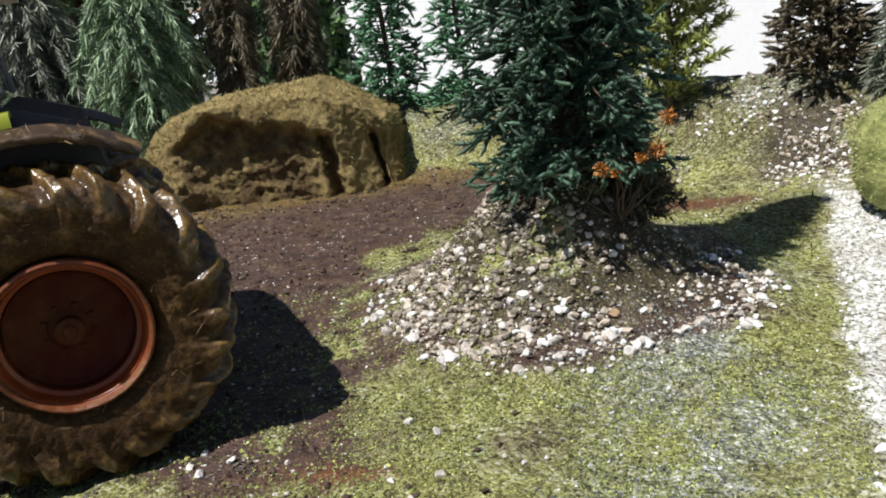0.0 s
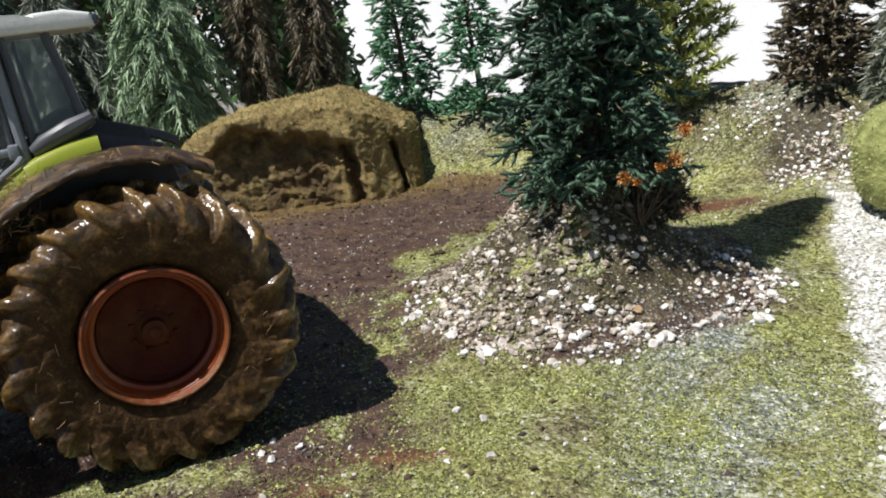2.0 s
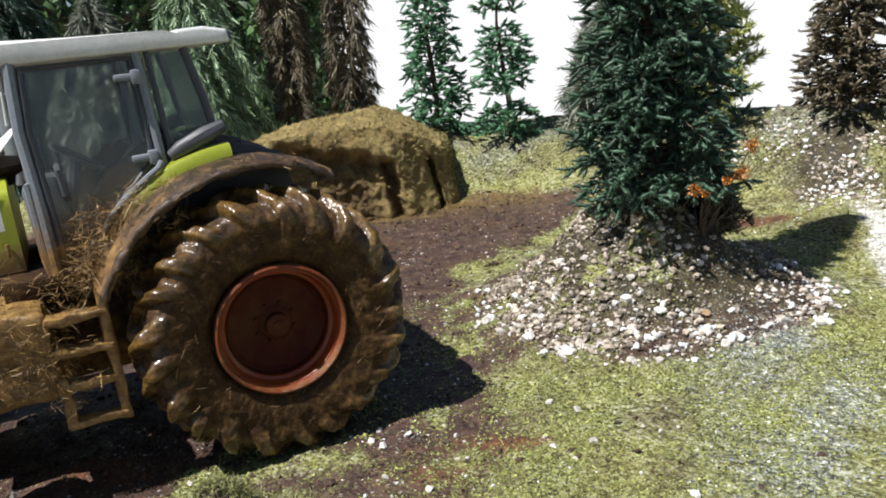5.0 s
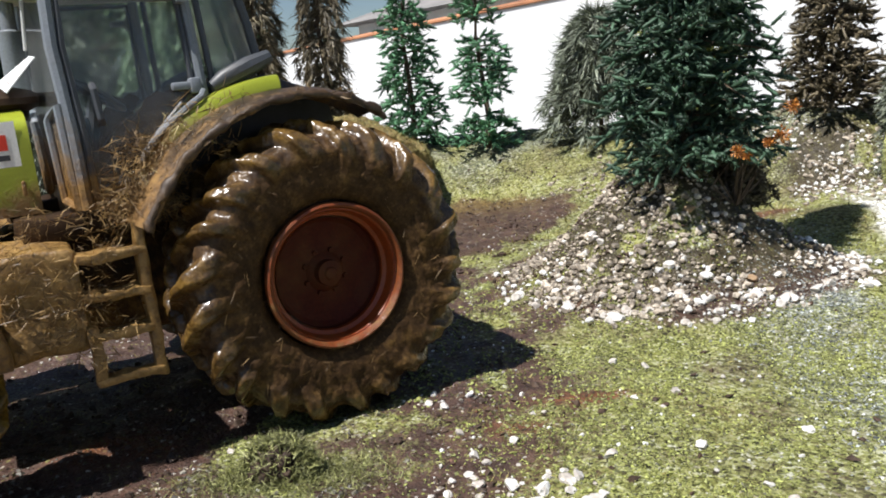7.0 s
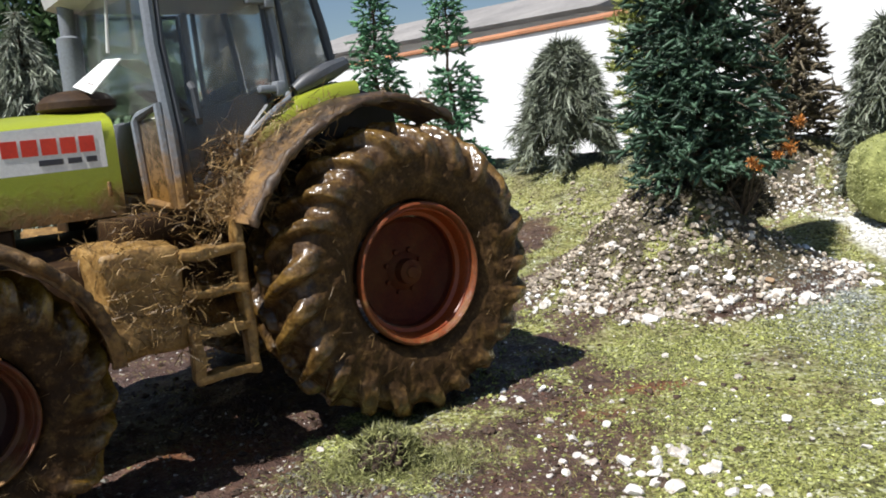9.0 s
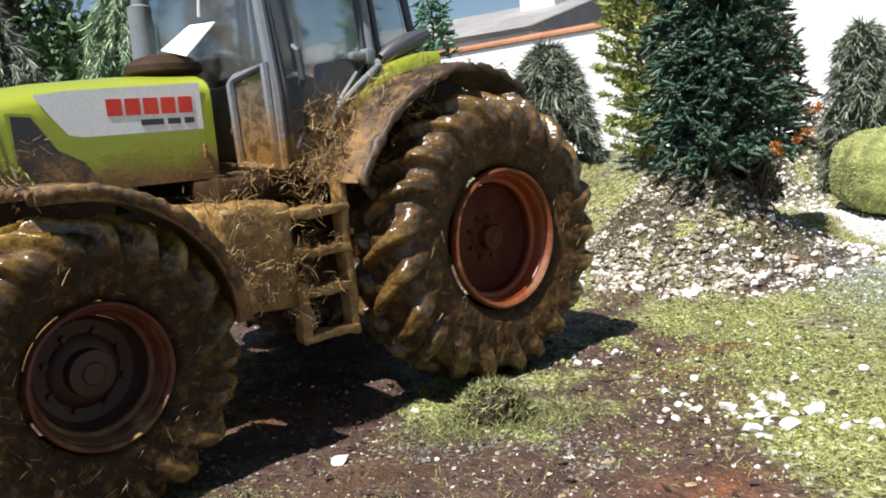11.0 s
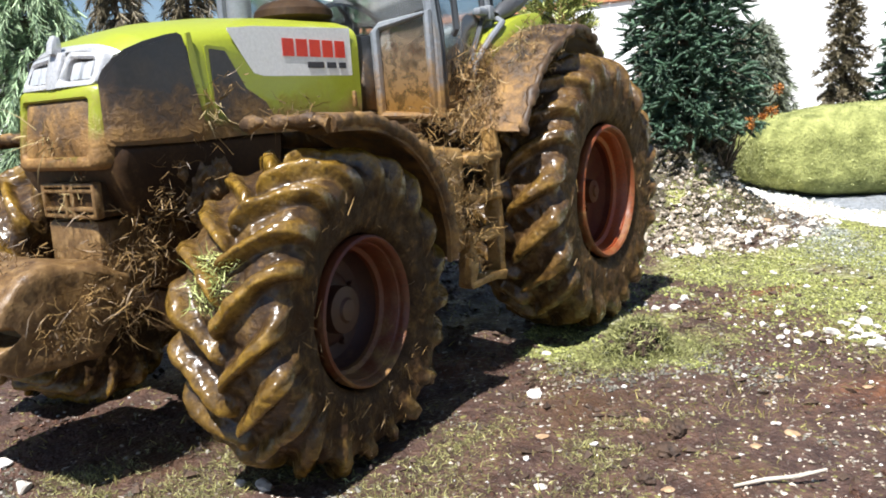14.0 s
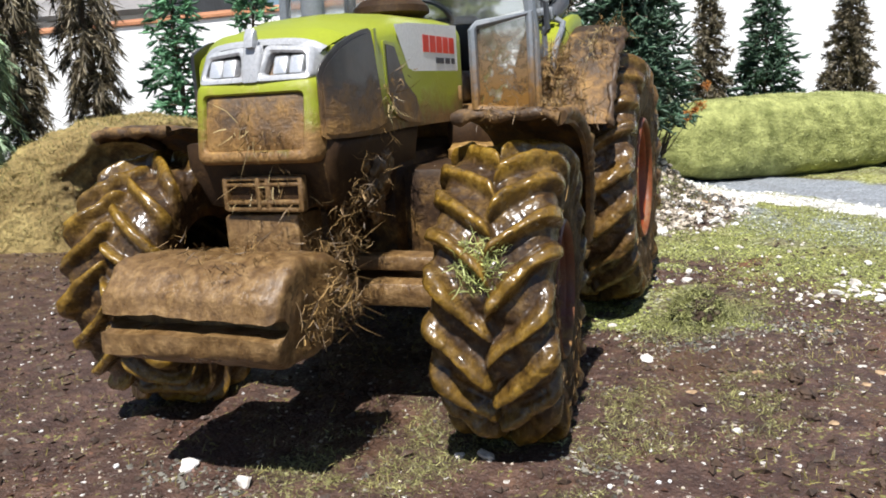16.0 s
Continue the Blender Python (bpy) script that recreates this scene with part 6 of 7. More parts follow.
M_GRIT = needles("grey_grit", (0.06, 0.068, 0.062), (0.34, 0.36, 0.34), 0.8)
M_LICHEN = needles("grey_lichen", (0.045, 0.040, 0.030), (0.19, 0.175, 0.14), 0.85)
M_BRICK = surface("tan_pebble", (0.27, 0.17, 0.09), (0.42, 0.29, 0.17), 3, (0.7, 0.9), bump=0.4, depth=0.02, fine=12)
M_CLOD = surface("dark_clod", (0.03, 0.018, 0.012), (0.085, 0.05, 0.03), 3, (0.6, 0.9), bump=0.8, depth=0.05, fine=10)
M_GRASS = needles("static_grass", (0.095, 0.10, 0.028), (0.33, 0.345, 0.10), 0.85)
M_MOSS_PALE = needles("curled_moss", (0.046, 0.044, 0.017), (0.32, 0.325, 0.12), 0.86)
M_STREWN = needles("strewn_fibres", (0.055, 0.045, 0.02), (0.30, 0.29, 0.11), 0.85)
M_GRASS_PALE = needles("pale_moss_fibres", (0.19, 0.20, 0.065), (0.43, 0.445, 0.19), 0.85)
M_GRASS_DRY = needles("dry_grass_fibres", (0.11, 0.095, 0.03), (0.30, 0.26, 0.085), 0.85)
M_WOOD = surface("bleached_twig", (0.36, 0.32, 0.26), (0.55, 0.50, 0.41), 3, (0.7, 0.9), bump=0.5)


def boulder():
    rock = thing("boulder", -11.9, 41.3, 0, 12, "large brown boulder covered in dry turf, rough hollow front", "rock")
    bm = bmesh.new()
    bmesh.ops.create_icosphere(bm, subdivisions=7, radius=1)
    bare_shade = []
    # broad flat faces: top, shoulders, right end, front, and the block at the front's right
    faces = [((0.0, -0.10, 1.0), 5.15), ((-0.43, -0.08, 0.9), 6.0), ((-0.3, 0.45, 0.84), 5.0), ((0.49, -0.1, 0.87), 5.75), ((0.97, -0.2, 0.15), 6.3), ((0.0, -1.0, 0.25), 4.35), ((0.5, -0.85, 0.1), 4.9), ((-0.75, -0.6, 0.3), 6.3), ((-0.8, 0.3, 0.5), 6.4)]
    faces = [(Vector(q).normalized(), d) for q, d in faces]
    for v in bm.verts:
        d = v.co.normalized()
        e = 2.8
        k = (abs(d.x) ** e + abs(d.y) ** e + abs(d.z) ** e) ** (-1 / e)
        p = Vector((d.x * k * 7.9, d.y * k * 4.6, d.z * k * 6.2))
        if p.z < 0:
            p.z *= 0.12
        for q, far in faces:
            over = p.dot(q) - far - 0.18 * noise.noise(p * 0.5 + q * 9)
            if over > 0:
                p -= q * over * 0.9
        # turf overhangs a torn earth face in front, with a brow and two upright clefts
        edge = 3.75 + 0.75 * noise.noise((p.x * 0.5, 3.3, 0)) + 0.3 * noise.noise((p.x * 1.7, 1.3, 0)) - 0.10 * p.x - 0.06 * (p.x + 1.0) ** 2
        cave = math.exp(-(((p.x + 1.2 + 0.5 * noise.noise((p.z * 0.8, 7.1, 0))) / 3.9) ** 6)) / (1 + math.exp(min(40, (p.z - edge) * 9))) if p.y < 0 else 0
        crack = noise.voronoi(p * 0.75 + Vector((3, 1, 2)))[0]
        torn = noise.fractal(p * 1.1, 0.9, 2.0, 5)
        p.y += cave * (1.15 + 0.06 * (edge - p.z) + 0.14 * torn + 0.16 * noise.fractal(p * 3.0, 0.6, 2.0, 3) + 0.35 * max(0.0, 0.3 - (crack[1] - crack[0])))
        cleft = 0
        for cx, cw, top in ((2.85, 0.34, 3.3), (5.3, 0.16, 3.0)):
            cleft += math.exp(-(((p.x - cx + 0.16 * p.z + 0.25 * noise.noise((p.z * 0.9, cx, 2))) / cw) ** 4)) * (1 if p.y < 0 else 0) * min(1, max(0, (top - p.z) / 0.5))
        p.y += 0.95 * min(1, cleft)
        # hollow and clefts take the dark earth colour, with shade painted in
        bare_shade.append(min(1, max(0.85 * cave * min(1, max(0, 0.8 + torn)), 0.8 * cleft)))
        p.z += 0.16 * noise.fractal(p * 0.6, 1.0, 2.0, 4) * (p.z > 0.5)
        p += 0.12 * noise.noise_vector(p * 1.8) + 0.085 * noise.noise_vector(p * 4.6)
        v.co = p
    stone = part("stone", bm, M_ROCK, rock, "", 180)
    stone.data.attributes.new("bare", "FLOAT", "POINT").data.foreach_set("value", np.array(bare_shade, np.float32))
    # dry turf fibres over the top and the shoulders
    co = np.array([v.co[:] for v in stone.data.vertices]) / S
    normal = np.array([v.normal[:] for v in stone.data.vertices])
    ok = np.flatnonzero((normal[:, 2] > -0.1) & (np.array(bare_shade) < 0.45) & (co[:, 2] > 0.4))
    ok = rng.choice(ok, 17000)
    root = co[ok] - 0.04 * normal[ok]
    v, f = blades(root, unit(0.5 * normal[ok] + rng.normal(0, 0.7, (len(root), 3))), rng.uniform(0.1, 0.3, len(root)), rng.uniform(0.02, 0.045, len(root)), 0.7)
    tagged(raw("turf", v, f, M_GRASS_DRY, rock, "dry turf fibres"), kind="stuff")


boulder()


def grass_bank():
    ax, ay, bx, by = 14.9, 27.1, 24.7, 22.5
    turn = math.degrees(math.atan2(by - ay, bx - ax))
    half = math.hypot(bx - ax, by - ay) / 2
    bank = thing("grass_bank", (ax + bx) / 2, (ay + by) / 2, 0, turn, "smooth rounded bank of bright yellow-green moss", "hedge")
    def skin(d):
        e = 5.0
        k = (abs(d.x) ** e + abs(d.y) ** e + abs(d.z) ** 3.2) ** (-1 / e)
        p = Vector((d.x * k * (half + 3.2), d.y * k * 3.2, d.z * k * 2.35 + 2.1))
        return p + 0.12 * noise.noise_vector(p * 0.8) + 0.05 * noise.noise_vector(p * 3)
    bm = bmesh.new()
    bmesh.ops.create_icosphere(bm, subdivisions=6, radius=1)
    for v in bm.verts:
        v.co = skin(v.co.normalized())
        v.co.z = max(v.co.z, -0.1)
    part("moss", bm, M_BANK, bank, "", 180)
    d = unit(rng.normal(0, 1, (16000, 3)))
    d[:, 2] = np.maximum(d[:, 2], -0.5)
    root = np.array([skin(Vector(q))[:] for q in d])
    v, f = blades(root - 0.03 * d, unit(d + rng.normal(0, 0.7, d.shape)), rng.uniform(0.07, 0.18, len(d)), rng.uniform(0.02, 0.045, len(d)), 0.4)
    tagged(raw("turf", v, f, M_GRASS_PALE, bank, "short green fibres"), kind="stuff")


grass_bank()


def sprinkle(n, x0, x1, y0, y1, keep):
    x, y = rng.uniform(x0, x1, n), rng.uniform(y0, y1, n)
    k = rng.random(n) < keep(x, y)
    return x[k], y[k]


def stuff_stones(name, n, area, keep, sizes, material, label, shapes=PEBBLES, power=2.2, lift=0.25):
    x, y = sprinkle(n, *area, keep)
    s = rng.uniform(0, 1, len(x)) ** power * (sizes[1] - sizes[0]) + sizes[0]
    z = height(x, y) + s * lift
    v, f = gravel(np.c_[x, y, z], s, shapes)
    tagged(raw(name, v, f, material, None, label, 30), category="gravel", kind="stuff")


def mossy_knob(x, y):
    """The mound's bare and mossy parts: its right flank, its knob by the fir and a pale patch in front."""
    flank = smooth_step(1.6, 3.2, x) * smooth_step(5.3, 4.3, mound_d(x, y))
    return np.clip(flank + np.exp(-(((x + 0.6) / 0.9) ** 2) - ((y - 20.7) / 0.8) ** 2) + np.exp(-(((x - 1.6) / 0.9) ** 2) - ((y - 19.3) / 0.7) ** 2), 0, 1)


def on_mound(x, y):
    d = mound_d(x, y)
    return smooth_step(5.7, 4.4, d) * smooth_step(1.0, 1.9, d) * smooth_step(0.34, 0.56, patchy(x, y, 0.6, 3) + 0.06 - 0.1 * (x > 3.5)) * (y < 24) * (1 - 0.8 * mossy_knob(x, y))


def open_soil(x, y):
    """Less litter in the lane under the tractor."""
    u, w = (x - TX) * FX + (y - TY) * FY, (x - TX) * FY - (y - TY) * FX
    return 1 - 0.85 * smooth_step(-3, -1, u) * smooth_step(12.5, 10.5, u) * smooth_step(5.6, 4.2, np.abs(w))


def foot_of_mound(x, y):
    d = mound_d(x, y)
    return smooth_step(6.0, 5.1, d) * smooth_step(2.6, 4.6, d) * smooth_step(0.30, 0.55, patchy(x + 3, y + 1, 0.8, 3)) * (y < 24)


def on_back(x, y):
    b = behind_bank(x, y)
    return smooth_step(-8, -5.5, b) * smooth_step(0.4, -1.2, b) * smooth_step(0.3, 0.48, patchy(x + 9, y, 0.5, 3)) * (np.exp(-(((x - 12.5) / 3.6) ** 2) - ((y - 33.5) / 3.0) ** 2) + 0.8 * np.exp(-(((x - 2.5) / 2.4) ** 2) - ((y - 37.5) / 1.8) ** 2))


stuff_stones("mound_gravel", 24000, (-6, 12, 14, 30), lambda x, y: (0.42 + 0.3 * smooth_step(1.5, -0.5, x)) * on_mound(x, y), (0.045, 0.155), M_STONES, "grey, tan and white broken gravel on the mound", power=1.45, lift=0.55)
stuff_stones("mound_white_gravel", 15000, (-6, 12, 14, 30), lambda x, y: 0.12 * foot_of_mound(x, y), (0.05, 0.15), M_STONES_WHITE, "white broken stones round the mound's foot", power=1.8, lift=0.5)
stuff_stones("mound_chips", 30000, (-6, 10, 14, 28), lambda x, y: 0.4 * smooth_step(6.0, 4.6, mound_d(x, y)) * (y < 25) * (1 - 0.7 * mossy_knob(x, y)), (0.025, 0.08), M_STONES, "fine broken chips between the stones of the mound", CRUMBS)
stuff_stones("bank_gravel", 16000, (-4, 24, 28, 48), on_back, (0.06, 0.2), M_STONES, "pale gravel on the back bank", power=2.0)
stuff_stones("bank_white_gravel", 9000, (8, 20, 28, 38), lambda x, y: 0.28 * on_back(x, y), (0.05, 0.15), M_STONES_WHITE, "white stones on the back bank", power=1.8)
stuff_stones("grit_chips", 90000, (0, 11, 6, 28), lambda x, y: zones(x, y)[3] * 0.5, (0.015, 0.05), M_GRIT, "grey and white grit between the moss", CRUMBS)
stuff_stones("path_gravel", 12000, (2, 15, 2, 34), lambda x, y: 0.9 * zones(x, y)[1] * smooth_step(0.25, 0.5, patchy(x, y, 0.9, 3)), (0.04, 0.13), M_STONES_WHITE, "white gravel strip beside the road")
stuff_stones("loose_gravel", 16000, (-26, 12, 4, 36), lambda x, y: open_soil(x, y) * (0.03 + 0.10 * smooth_step(0.45, 0.7, patchy(x, y, 0.7))) + 0.3 * zones(x, y)[3], (0.018, 0.065), M_STONES_WHITE, "scattered white chips")
stuff_stones("moss_litter", 16000, (-8, -2, 11, 24), lambda x, y: 0.3 * zones(x, y)[0] * smooth_step(0.38, 0.55, patchy(x + 3, y, 1.4, 3)), (0.02, 0.065), M_CRUMB, "green and brown litter on the bare soil", CRUMBS)
stuff_stones("soil_crumbs", 14000, (-30, 4, 3, 44), lambda x, y: zones(x, y)[0] * smooth_step(0.3, 0.6, patchy(x, y, 0.8)), (0.03, 0.12), M_CLOD, "dark crumbs of soil", CRUMBS)


def fibres(name, n, area, keep, length, width, material, label, lift=0.0, spread=0.9, up=0.75):
    x, y = sprinkle(n, *area, keep)
    root = np.c_[x, y, height(x, y) - 0.03 + lift]
    k = len(x)
    v, f = blades(root, unit(rng.normal(0, spread, (k, 3)) + [0, 0, up]), rng.uniform(*length, k), rng.uniform(*width, k), 0.5)
    tagged(raw(name, v, f, material, None, label), category="grass", kind="stuff")


def mossy(x, y):
    mud, white, road, grit, clay, ochre = zones(x, y)
    return (1 - mud) * (1 - white) * (1 - road) * (1 - 0.65 * grit) * smooth_step(0.36, 0.6, patchy(x, y, 0.5)) * smooth_step(0, -3, behind_bank(x, y))


stuff_stones("moss_crumbs", 330000, (-11, 13, 6, 28), lambda x, y: 0.75 * mossy(x, y) * smooth_step(30, 12, np.hypot(x + 2, y - 4)), (0.014, 0.048), M_CRUMB, "green and brown crumbs of moss and soil", CRUMBS)
fibres("moss_fibres", 60000, (-24, 14, 3, 26), mossy, (0.03, 0.09), (0.012, 0.024), M_GRASS, "short yellow-green moss fibres", spread=1.0, up=0.12)
fibres("mound_moss", 30000, (-5, 8, 15, 24), lambda x, y: smooth_step(6.5, 5, mound_d(x, y)) * (smooth_step(0.45, 0.62, patchy(x + 11, y, 0.55, 3)) + np.exp(-(((x + 0.6) / 1.1) ** 2) - ((y - 20.6) / 0.9) ** 2) + np.exp(-(((x - 1.6) / 1.0) ** 2) - ((y - 19.2) / 0.7) ** 2)), (0.05, 0.16), (0.015, 0.03), M_GRASS, "moss among the stones of the mound", spread=1.0, up=0.3)
fibres("far_moss", 30000, (-24, 26, 24, 48), mossy, (0.12, 0.35), (0.03, 0.06), M_GRASS_DRY, "dry moss on the bank")
def strewn(x, y):
    """Green and dry fibres that gather in patches on the soil."""
    spots = sum(np.exp(-(((x - cx) / rx) ** 2) - ((y - cy) / ry) ** 2) for cx, cy, rx, ry in ((-17.4, 10.4, 2.4, 0.6), (-17.6, 11.6, 1.1, 0.8), (-18.8, 10.5, 1.5, 0.7), (-15.6, 8.9, 1.2, 0.5), (-16.8, 8.0, 1.8, 0.5), (-12.8, 8.0, 0.9, 0.5), (-14.5, 9.6, 1.0, 0.35), (-11.9, 8.4, 0.9, 0.5), (-13.3, 7.3, 1.3, 0.4), (-20.5, 11.6, 1.6, 0.5)))
    return np.clip(spots, 0, 1) * smooth_step(0.35, 0.6, patchy(x, y, 1.3, 2))


stuff_stones("soil_debris", 16000, (-26, -5, 4, 15), lambda x, y: open_soil(x, y) * zones(x, y)[0] * (0.12 + 0.45 * smooth_step(0.42, 0.68, patchy(x + 7, y, 0.9, 3))), (0.014, 0.05), M_STONES, "fine tan and grey debris on the soil", CRUMBS)
stuff_stones("leaf_litter", 9000, (-26, -5, 4, 15), lambda x, y: zones(x, y)[0] * smooth_step(0.5, 0.66, patchy(x + 21, y + 4, 0.8, 3)), (0.02, 0.065), M_LITTER, "rust-brown flakes of bark and leaf on the soil", CRUMBS)
stuff_stones("lichen_crumbs", 22000, (-26, -5, 5, 15), lambda x, y: open_soil(x, y) * zones(x, y)[0] * smooth_step(0.60, 0.70, patchy(x + 50, y + 14, 0.7, 3)), (0.02, 0.07), M_LICHEN, "grey-green lichen crumbs on the soil", CRUMBS)
fibres("strewn_moss", 190000, (-24, -8, 5, 14), lambda x, y: 0.95 * strewn(x, y), (0.04, 0.15), (0.008, 0.015), M_STREWN, "yellow-green moss fibres strewn over the soil", 0.035, 1.2, 0.0)
fibres("dry_fibres", 45000, (-26, 2, 4, 20), lambda x, y: 0.06 + 0.6 * smooth_step(0.55, 0.75, patchy(x + 3, y, 0.6)), (0.05, 0.24), (0.01, 0.022), M_GRASS_DRY, "dry fibres strewn over the soil", 0.03, 1.4)


def single_stone(name, x, y, size, material, label, category="stone", group="", flat=0.75, seed=0, torn=1.0):
    g = np.random.default_rng(int(seed) + 100)
    bm = bmesh.new()
    bmesh.ops.create_icosphere(bm, subdivisions=3 if torn > 1 else 2, radius=1)
    sx, sy = g.uniform(0.85, 1.15), g.uniform(0.65, 0.95)
    o = Vector(g.uniform(0, 50, 3).tolist())
    # broken faces
    cuts = [(Vector(q.tolist()).normalized(), g.uniform(0.45, 0.75)) for q in g.normal(0, 1, (7 if torn <= 1 else 0, 3))]
    for v in bm.verts:
        p = v.co.normalized()
        k = 1 + 0.3 * noise.noise(p * 1.3 + o) + torn * 0.13 * noise.noise(p * 3.1 + o) + (torn - 1) * 0.2 * noise.noise(p * 7 + o)
        for q, d in cuts:
            p = p - q * max(0.0, p.dot(q) - d)
        v.co = Vector((p.x * sx, p.y * sy, p.z * flat)) * k * size * 1.15
    ob = part(name, bm, material, None, "", 28)
    ob.matrix_world = pose(x * S, y * S, (float(height(x, y)) + size * flat * 0.45) * S, 0, 0, g.uniform(0, 360))
    return tagged(ob, label, category, group)


NEAR_STONES = [(-12.44, 10.57, 0.28), (-6.26, 13.66, 0.22), (-5.81, 10.15, 0.25), (-4.99, 11.62, 0.2), (-5.26, 10.0, 0.24), (-4.83, 8.73, 0.3), (-5.56, 8.79, 0.3), (-21.17, 12.93, 0.30), (-20.77, 11.73, 0.27), (-17.63, 9.79, 0.24),
               (-17.9, 10.1, 0.16), (-4.3, 9.6, 0.22), (-4.9, 9.4, 0.26), (-4.6, 10.1, 0.18), (-10.7, 12.78, 0.16), (2.7, 17.3, 0.3), (-9.9, 7.4, 0.14), (-8.7, 9.2, 0.13), (0.32, 10.9, 0.22), (-3.4, 10.6, 0.2), (-4.1, 8.3, 0.22), (-12.9, 8.2, 0.12), (-14.4, 7.4, 0.14)]
for _k, (_x, _y, _r) in enumerate(NEAR_STONES):
    single_stone("white_stone", _x, _y, _r * 0.62, M_STONE, "chalk-white angular stone lying on the soil", group="loose white stones", flat=0.55, seed=_k)
_g = np.random.default_rng(11)
for _k in range(60):
    _x, _y = (_g.normal(-4.6, 0.9), _g.normal(9.2, 0.8)) if _k < 26 else (_g.uniform(-7, 1.5), _g.uniform(8, 15.5))
    single_stone("white_stone", _x, _y, 0.05 + 0.10 * _g.random() ** 2, M_STONE, "small chalk-white stone in the moss", group="loose white stones", seed=_k + 700)
for _k in range(24):
    single_stone("white_stone", _g.normal(-5.0, 0.7), _g.normal(9.8, 0.9), 0.05 + 0.07 * _g.random(), M_STONE, "flat chalk-white chip in the moss", group="loose white stones", flat=0.5, seed=_k + 900)
for _k, (_x, _y) in enumerate([(-9.3, 8.1), (-8.2, 8.8), (-12.9, 6.6), (-7.4, 7.6), (-10.9, 6.9), (-13.4, 8.9)]):
    single_stone("leaf_chip", _x, _y, 0.10, M_BRICK, "flat tan flake on the wet mud", "flake", "tan flakes", 0.16, _k + 800)
_n = 0
while _n < 300:
    _a, _d = _g.uniform(-2.9, 0.0), (_g.triangular(3.9, 5.1, 5.9) if _n < 130 else _g.uniform(1.7, 4.8))
    _n += 1
    _x, _y = MOUND[0] + _d * math.cos(_a) * (1.1 if math.cos(_a) > 0 else 1.0), MOUND[1] + _d * math.sin(_a)
    if _g.random() < 0.85 * float(mossy_knob(_x, _y)):
        continue
    single_stone("white_stone", _x, _y, 0.06 + 0.12 * _g.random() ** 2, M_STONE, "white angular stone on the mound", group="stones round the mound", seed=_n + 39)
single_stone("tan_stone", 2.52, 18.76, 0.24, M_BRICK, "flat orange-tan stone on the mound", flat=0.4, seed=301)
single_stone("tan_stone", 1.41, 20.34, 0.2, M_BRICK, "round tan pebble on the mound", seed=302)
single_stone("tan_stone", -11.6, 8.6, 0.11, M_BRICK, "tan pebble on the mud", flat=0.4, seed=303)
single_stone("tan_stone", -10.0, 7.0, 0.13, M_BRICK, "flat tan leaf-like chip on the mud", flat=0.25, seed=304)


def grass_tuft(x, y, r, label):
    """A torn plug of moss: a crumbly dark heart open to one side, curled fibres round it."""
    tuft = thing("grass_tuft", x, y, float(height(x, y)), 0, label, "grass")
    bm = bmesh.new()
    bmesh.ops.create_icosphere(bm, subdivisions=5, radius=1)
    for v in bm.verts:
        p = v.co.normalized()
        v.co = Vector((p.x * r * 0.95, p.y * r * 0.8, p.z * r * 0.85 + 0.1)) * (0.88 + 0.4 * noise.noise(p * 2.0) + 0.4 * noise.noise(p * 5) + 0.25 * noise.noise(p * 12))
    part("clod", bm, M_CLOD, tuft, "dark crumbly clod of earth", 180)
    n = 8200
    d = unit(rng.normal(0, 1, (n, 3)))
    d[:, 2] = np.abs(d[:, 2])
    hole = unit(np.array([-0.15, -0.9, 0.45]))
    d = d[(d @ hole < 0.5) | (rng.random(n) < 0.07)]
    out = d * [r * 1.2, r * 1.0, r * 1.05] * rng.uniform(0.8, 1.12, (len(d), 1)) + [0.05, 0, 0.08]
    v, f = blades(out, unit(0.25 * d + rng.normal(0, 1.0, d.shape)), rng.uniform(0.05, 0.17, len(d)), rng.uniform(0.014, 0.026, len(d)), 1.7)
    tagged(raw("turf", v, f, M_MOSS_PALE, tuft, "curled yellow-green moss fibres"), kind="stuff")
    # fibres strewn round its foot
    n = 7000
    q = rng.normal(0, 1, (n, 2)) * [0.95, 0.42] + [0.25, -0.05]
    root = np.c_[q, height(x + q[:, 0], y + q[:, 1]) - float(height(x, y)) + 0.02]
    v, f = blades(root, unit(rng.normal(0, 1, (n, 3)) * [1, 1, 0.5] + [0, 0, 0.25]), rng.uniform(0.05, 0.18, n), rng.uniform(0.010, 0.018, n), 1.5)
    tagged(raw("strewn_turf", v, f, M_MOSS_PALE, tuft, "strewn moss fibres"), kind="stuff")


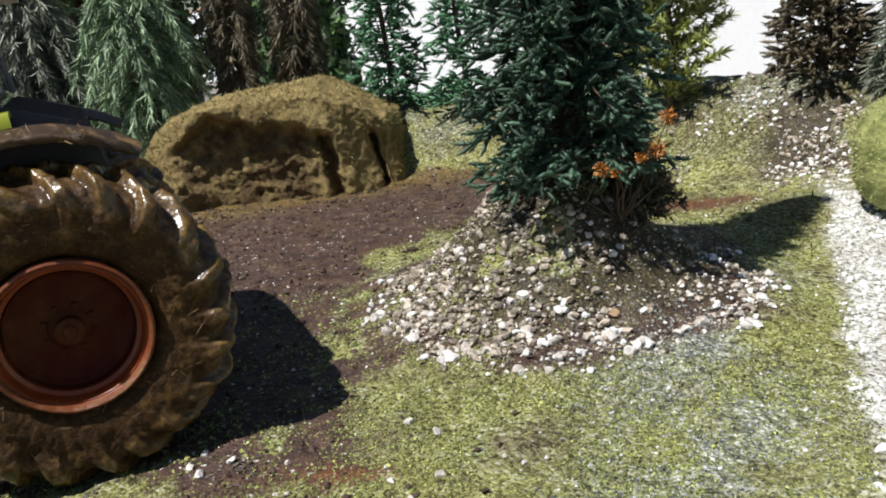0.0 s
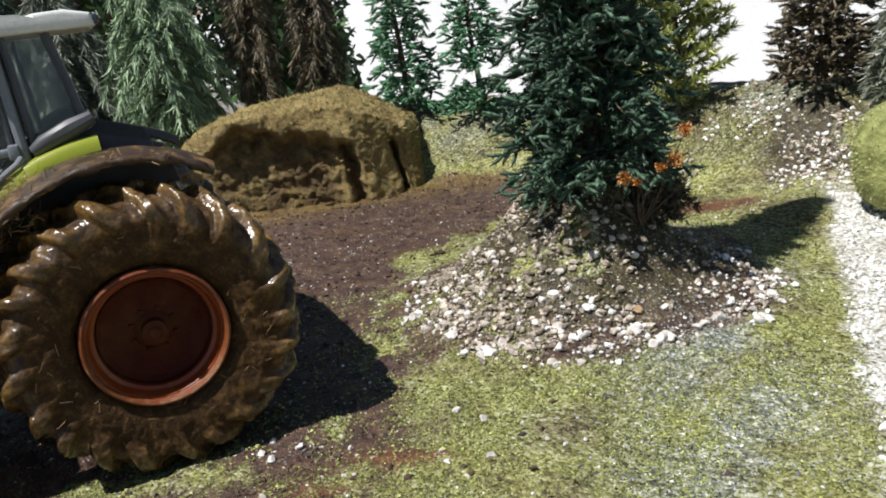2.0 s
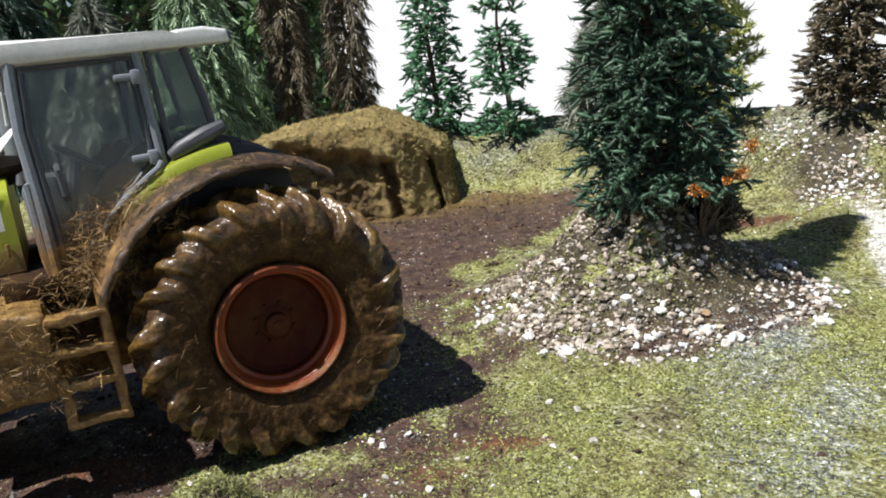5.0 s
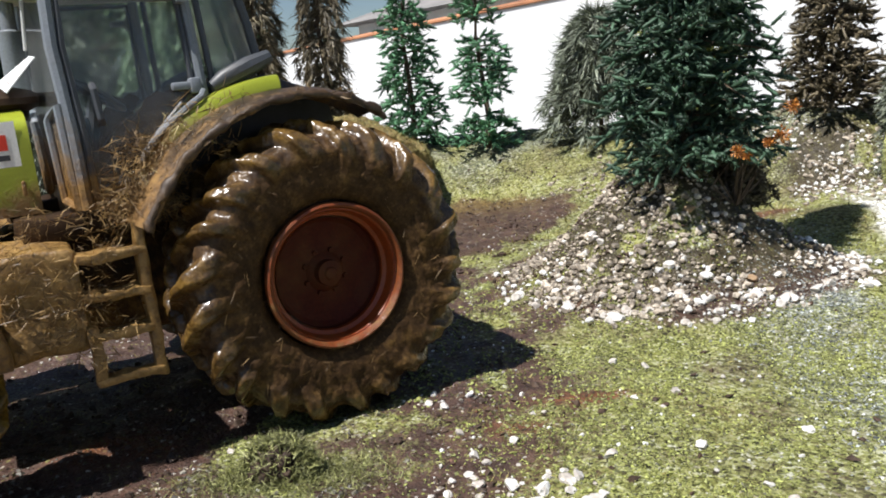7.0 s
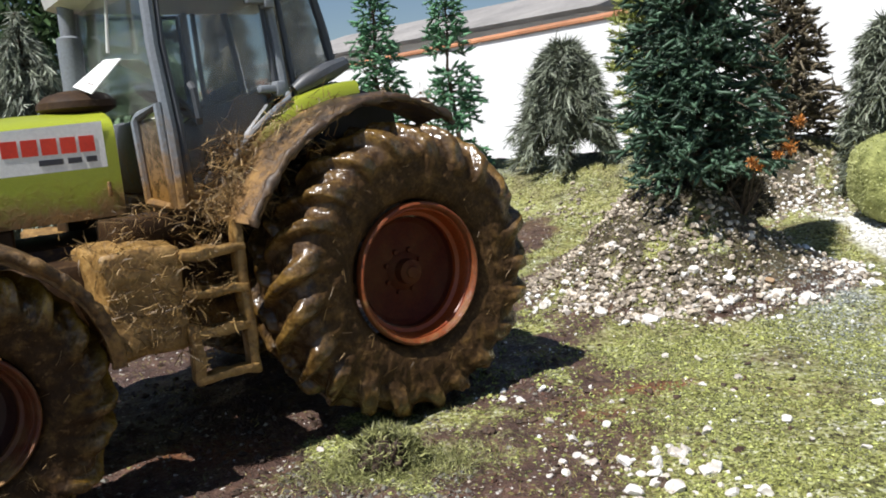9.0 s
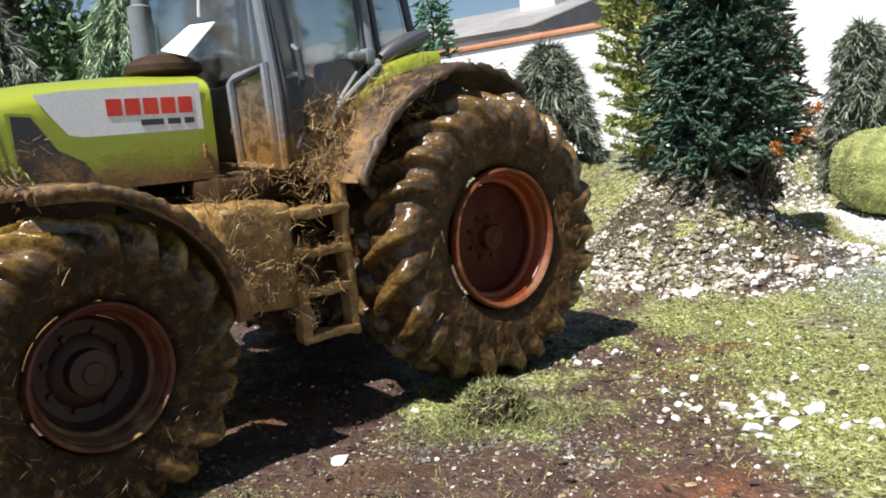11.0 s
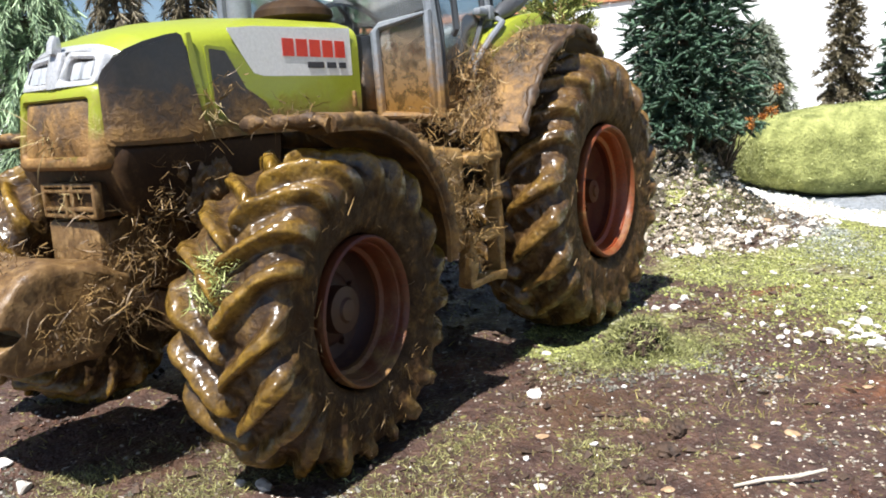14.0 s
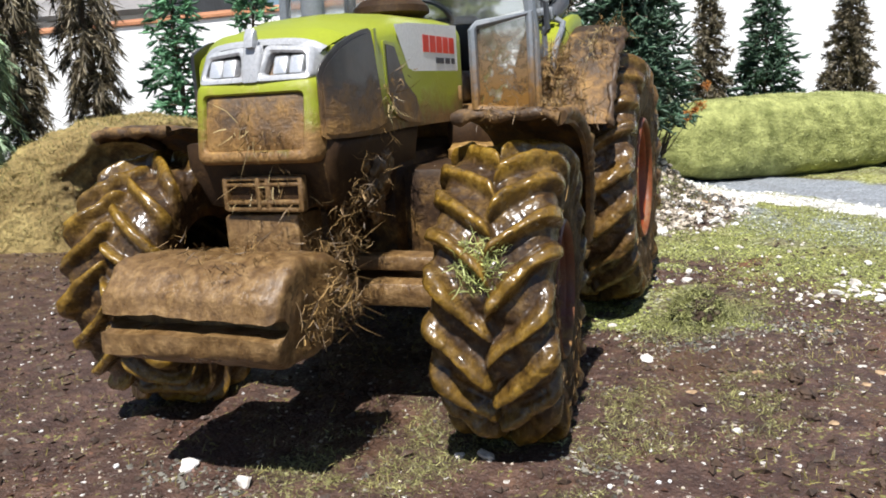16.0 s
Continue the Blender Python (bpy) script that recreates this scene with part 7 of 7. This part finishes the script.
grass_tuft(-9.47, 11.3, 0.55, "torn yellow-green moss tuft with a dark clod beside the wheel")
for _k, (_x, _y, _r) in enumerate([(-7.3, 12.2, 0.3), (-11.5, 7.9, 0.36), (-12.2, 7.4, 0.34), (-5.0, 9.0, 0.26), (-13.0, 6.9, 0.25), (-11.0, 10.7, 0.18), (-3.5, 27.5, 0.3), (-8.0, 31.0, 0.28), (-6.5, 26.0, 0.22)]):
    single_stone("clod", _x, _y, _r * 0.5, M_CLOD, "dark crumbly clod of soil", "soil", "soil clods", 0.6, _k + 500, 2.2)

# a bleached stick on the mud
bm = tube(bmesh.new(), [(0, 0, 0.06), (0.45, 0.06, 0.08), (0.9, 0.06, 0.08), (1.35, 0.14, 0.1)], [0.02, 0.032, 0.03, 0.02], 7)
rough_up(bm, 0.02, 4)
stick = tagged(part("stick", bm, M_WOOD), "pale bleached stick lying on the mud", "stick")
stick.matrix_world = pose(-12.2 * S, 6.1 * S, float(height(-11.6, 6.0)) * S, 0, 0, -24)


def lichen_sprig():
    """The thin bare shrub with orange lichen at the fir's foot."""
    x, y, z = 3.1, 21.2, float(height(3.1, 21.2))
    sprig = thing("lichen_shrub", x, y, z - 0.1, 0, "thin bare shrub with orange lichen tufts", "shrub")
    bm = bmesh.new()
    z -= 0.1
    tufts = [(1.05, -1.6, 5.29 - z, 0.18), (0.79, -1.5, 4.55 - z, 0.24), (0.4, -1.5, 4.35 - z, 0.13), (-0.6, -1.8, 4.23 - z, 0.17), (-0.2, -1.5, 4.05 - z, 0.13)]
    for k in range(14):
        a = k * 2.4
        p, d = Vector((0, 0, 0)), Vector((0.5 * math.cos(a), 0.5 * math.sin(a), 0.7))
        if k < 5:
            d = Vector(tufts[k][:3]).normalized()
        pts = [p.copy()]
        for i in range(5):
            d = (d + Vector(rng.normal(0, 0.2, 3).tolist())).normalized()
            p = p + d * rng.uniform(0.22, 0.42)
            pts.append(p.copy())
        if k < 5:
            pts[-1] = Vector(tufts[k][:3])
        tube(bm, pts, [0.045, 0.04, 0.035, 0.03, 0.022, 0.012], 4)
    part("twig_frame", bm, M_BARK, sprig)
    for tx, ty, tz, r in tufts:
        n = 160
        d = unit(rng.normal(0, 1, (n, 3)))
        v, f = blades(np.array((tx, ty, tz)) + d * rng.uniform(0, r, (n, 1)), d, rng.uniform(0.05, 0.12, n), rng.uniform(0.03, 0.05, n), 0.6)
        raw("lichen_tuft", v, f, M_ORANGE, sprig, "orange lichen")


lichen_sprig()
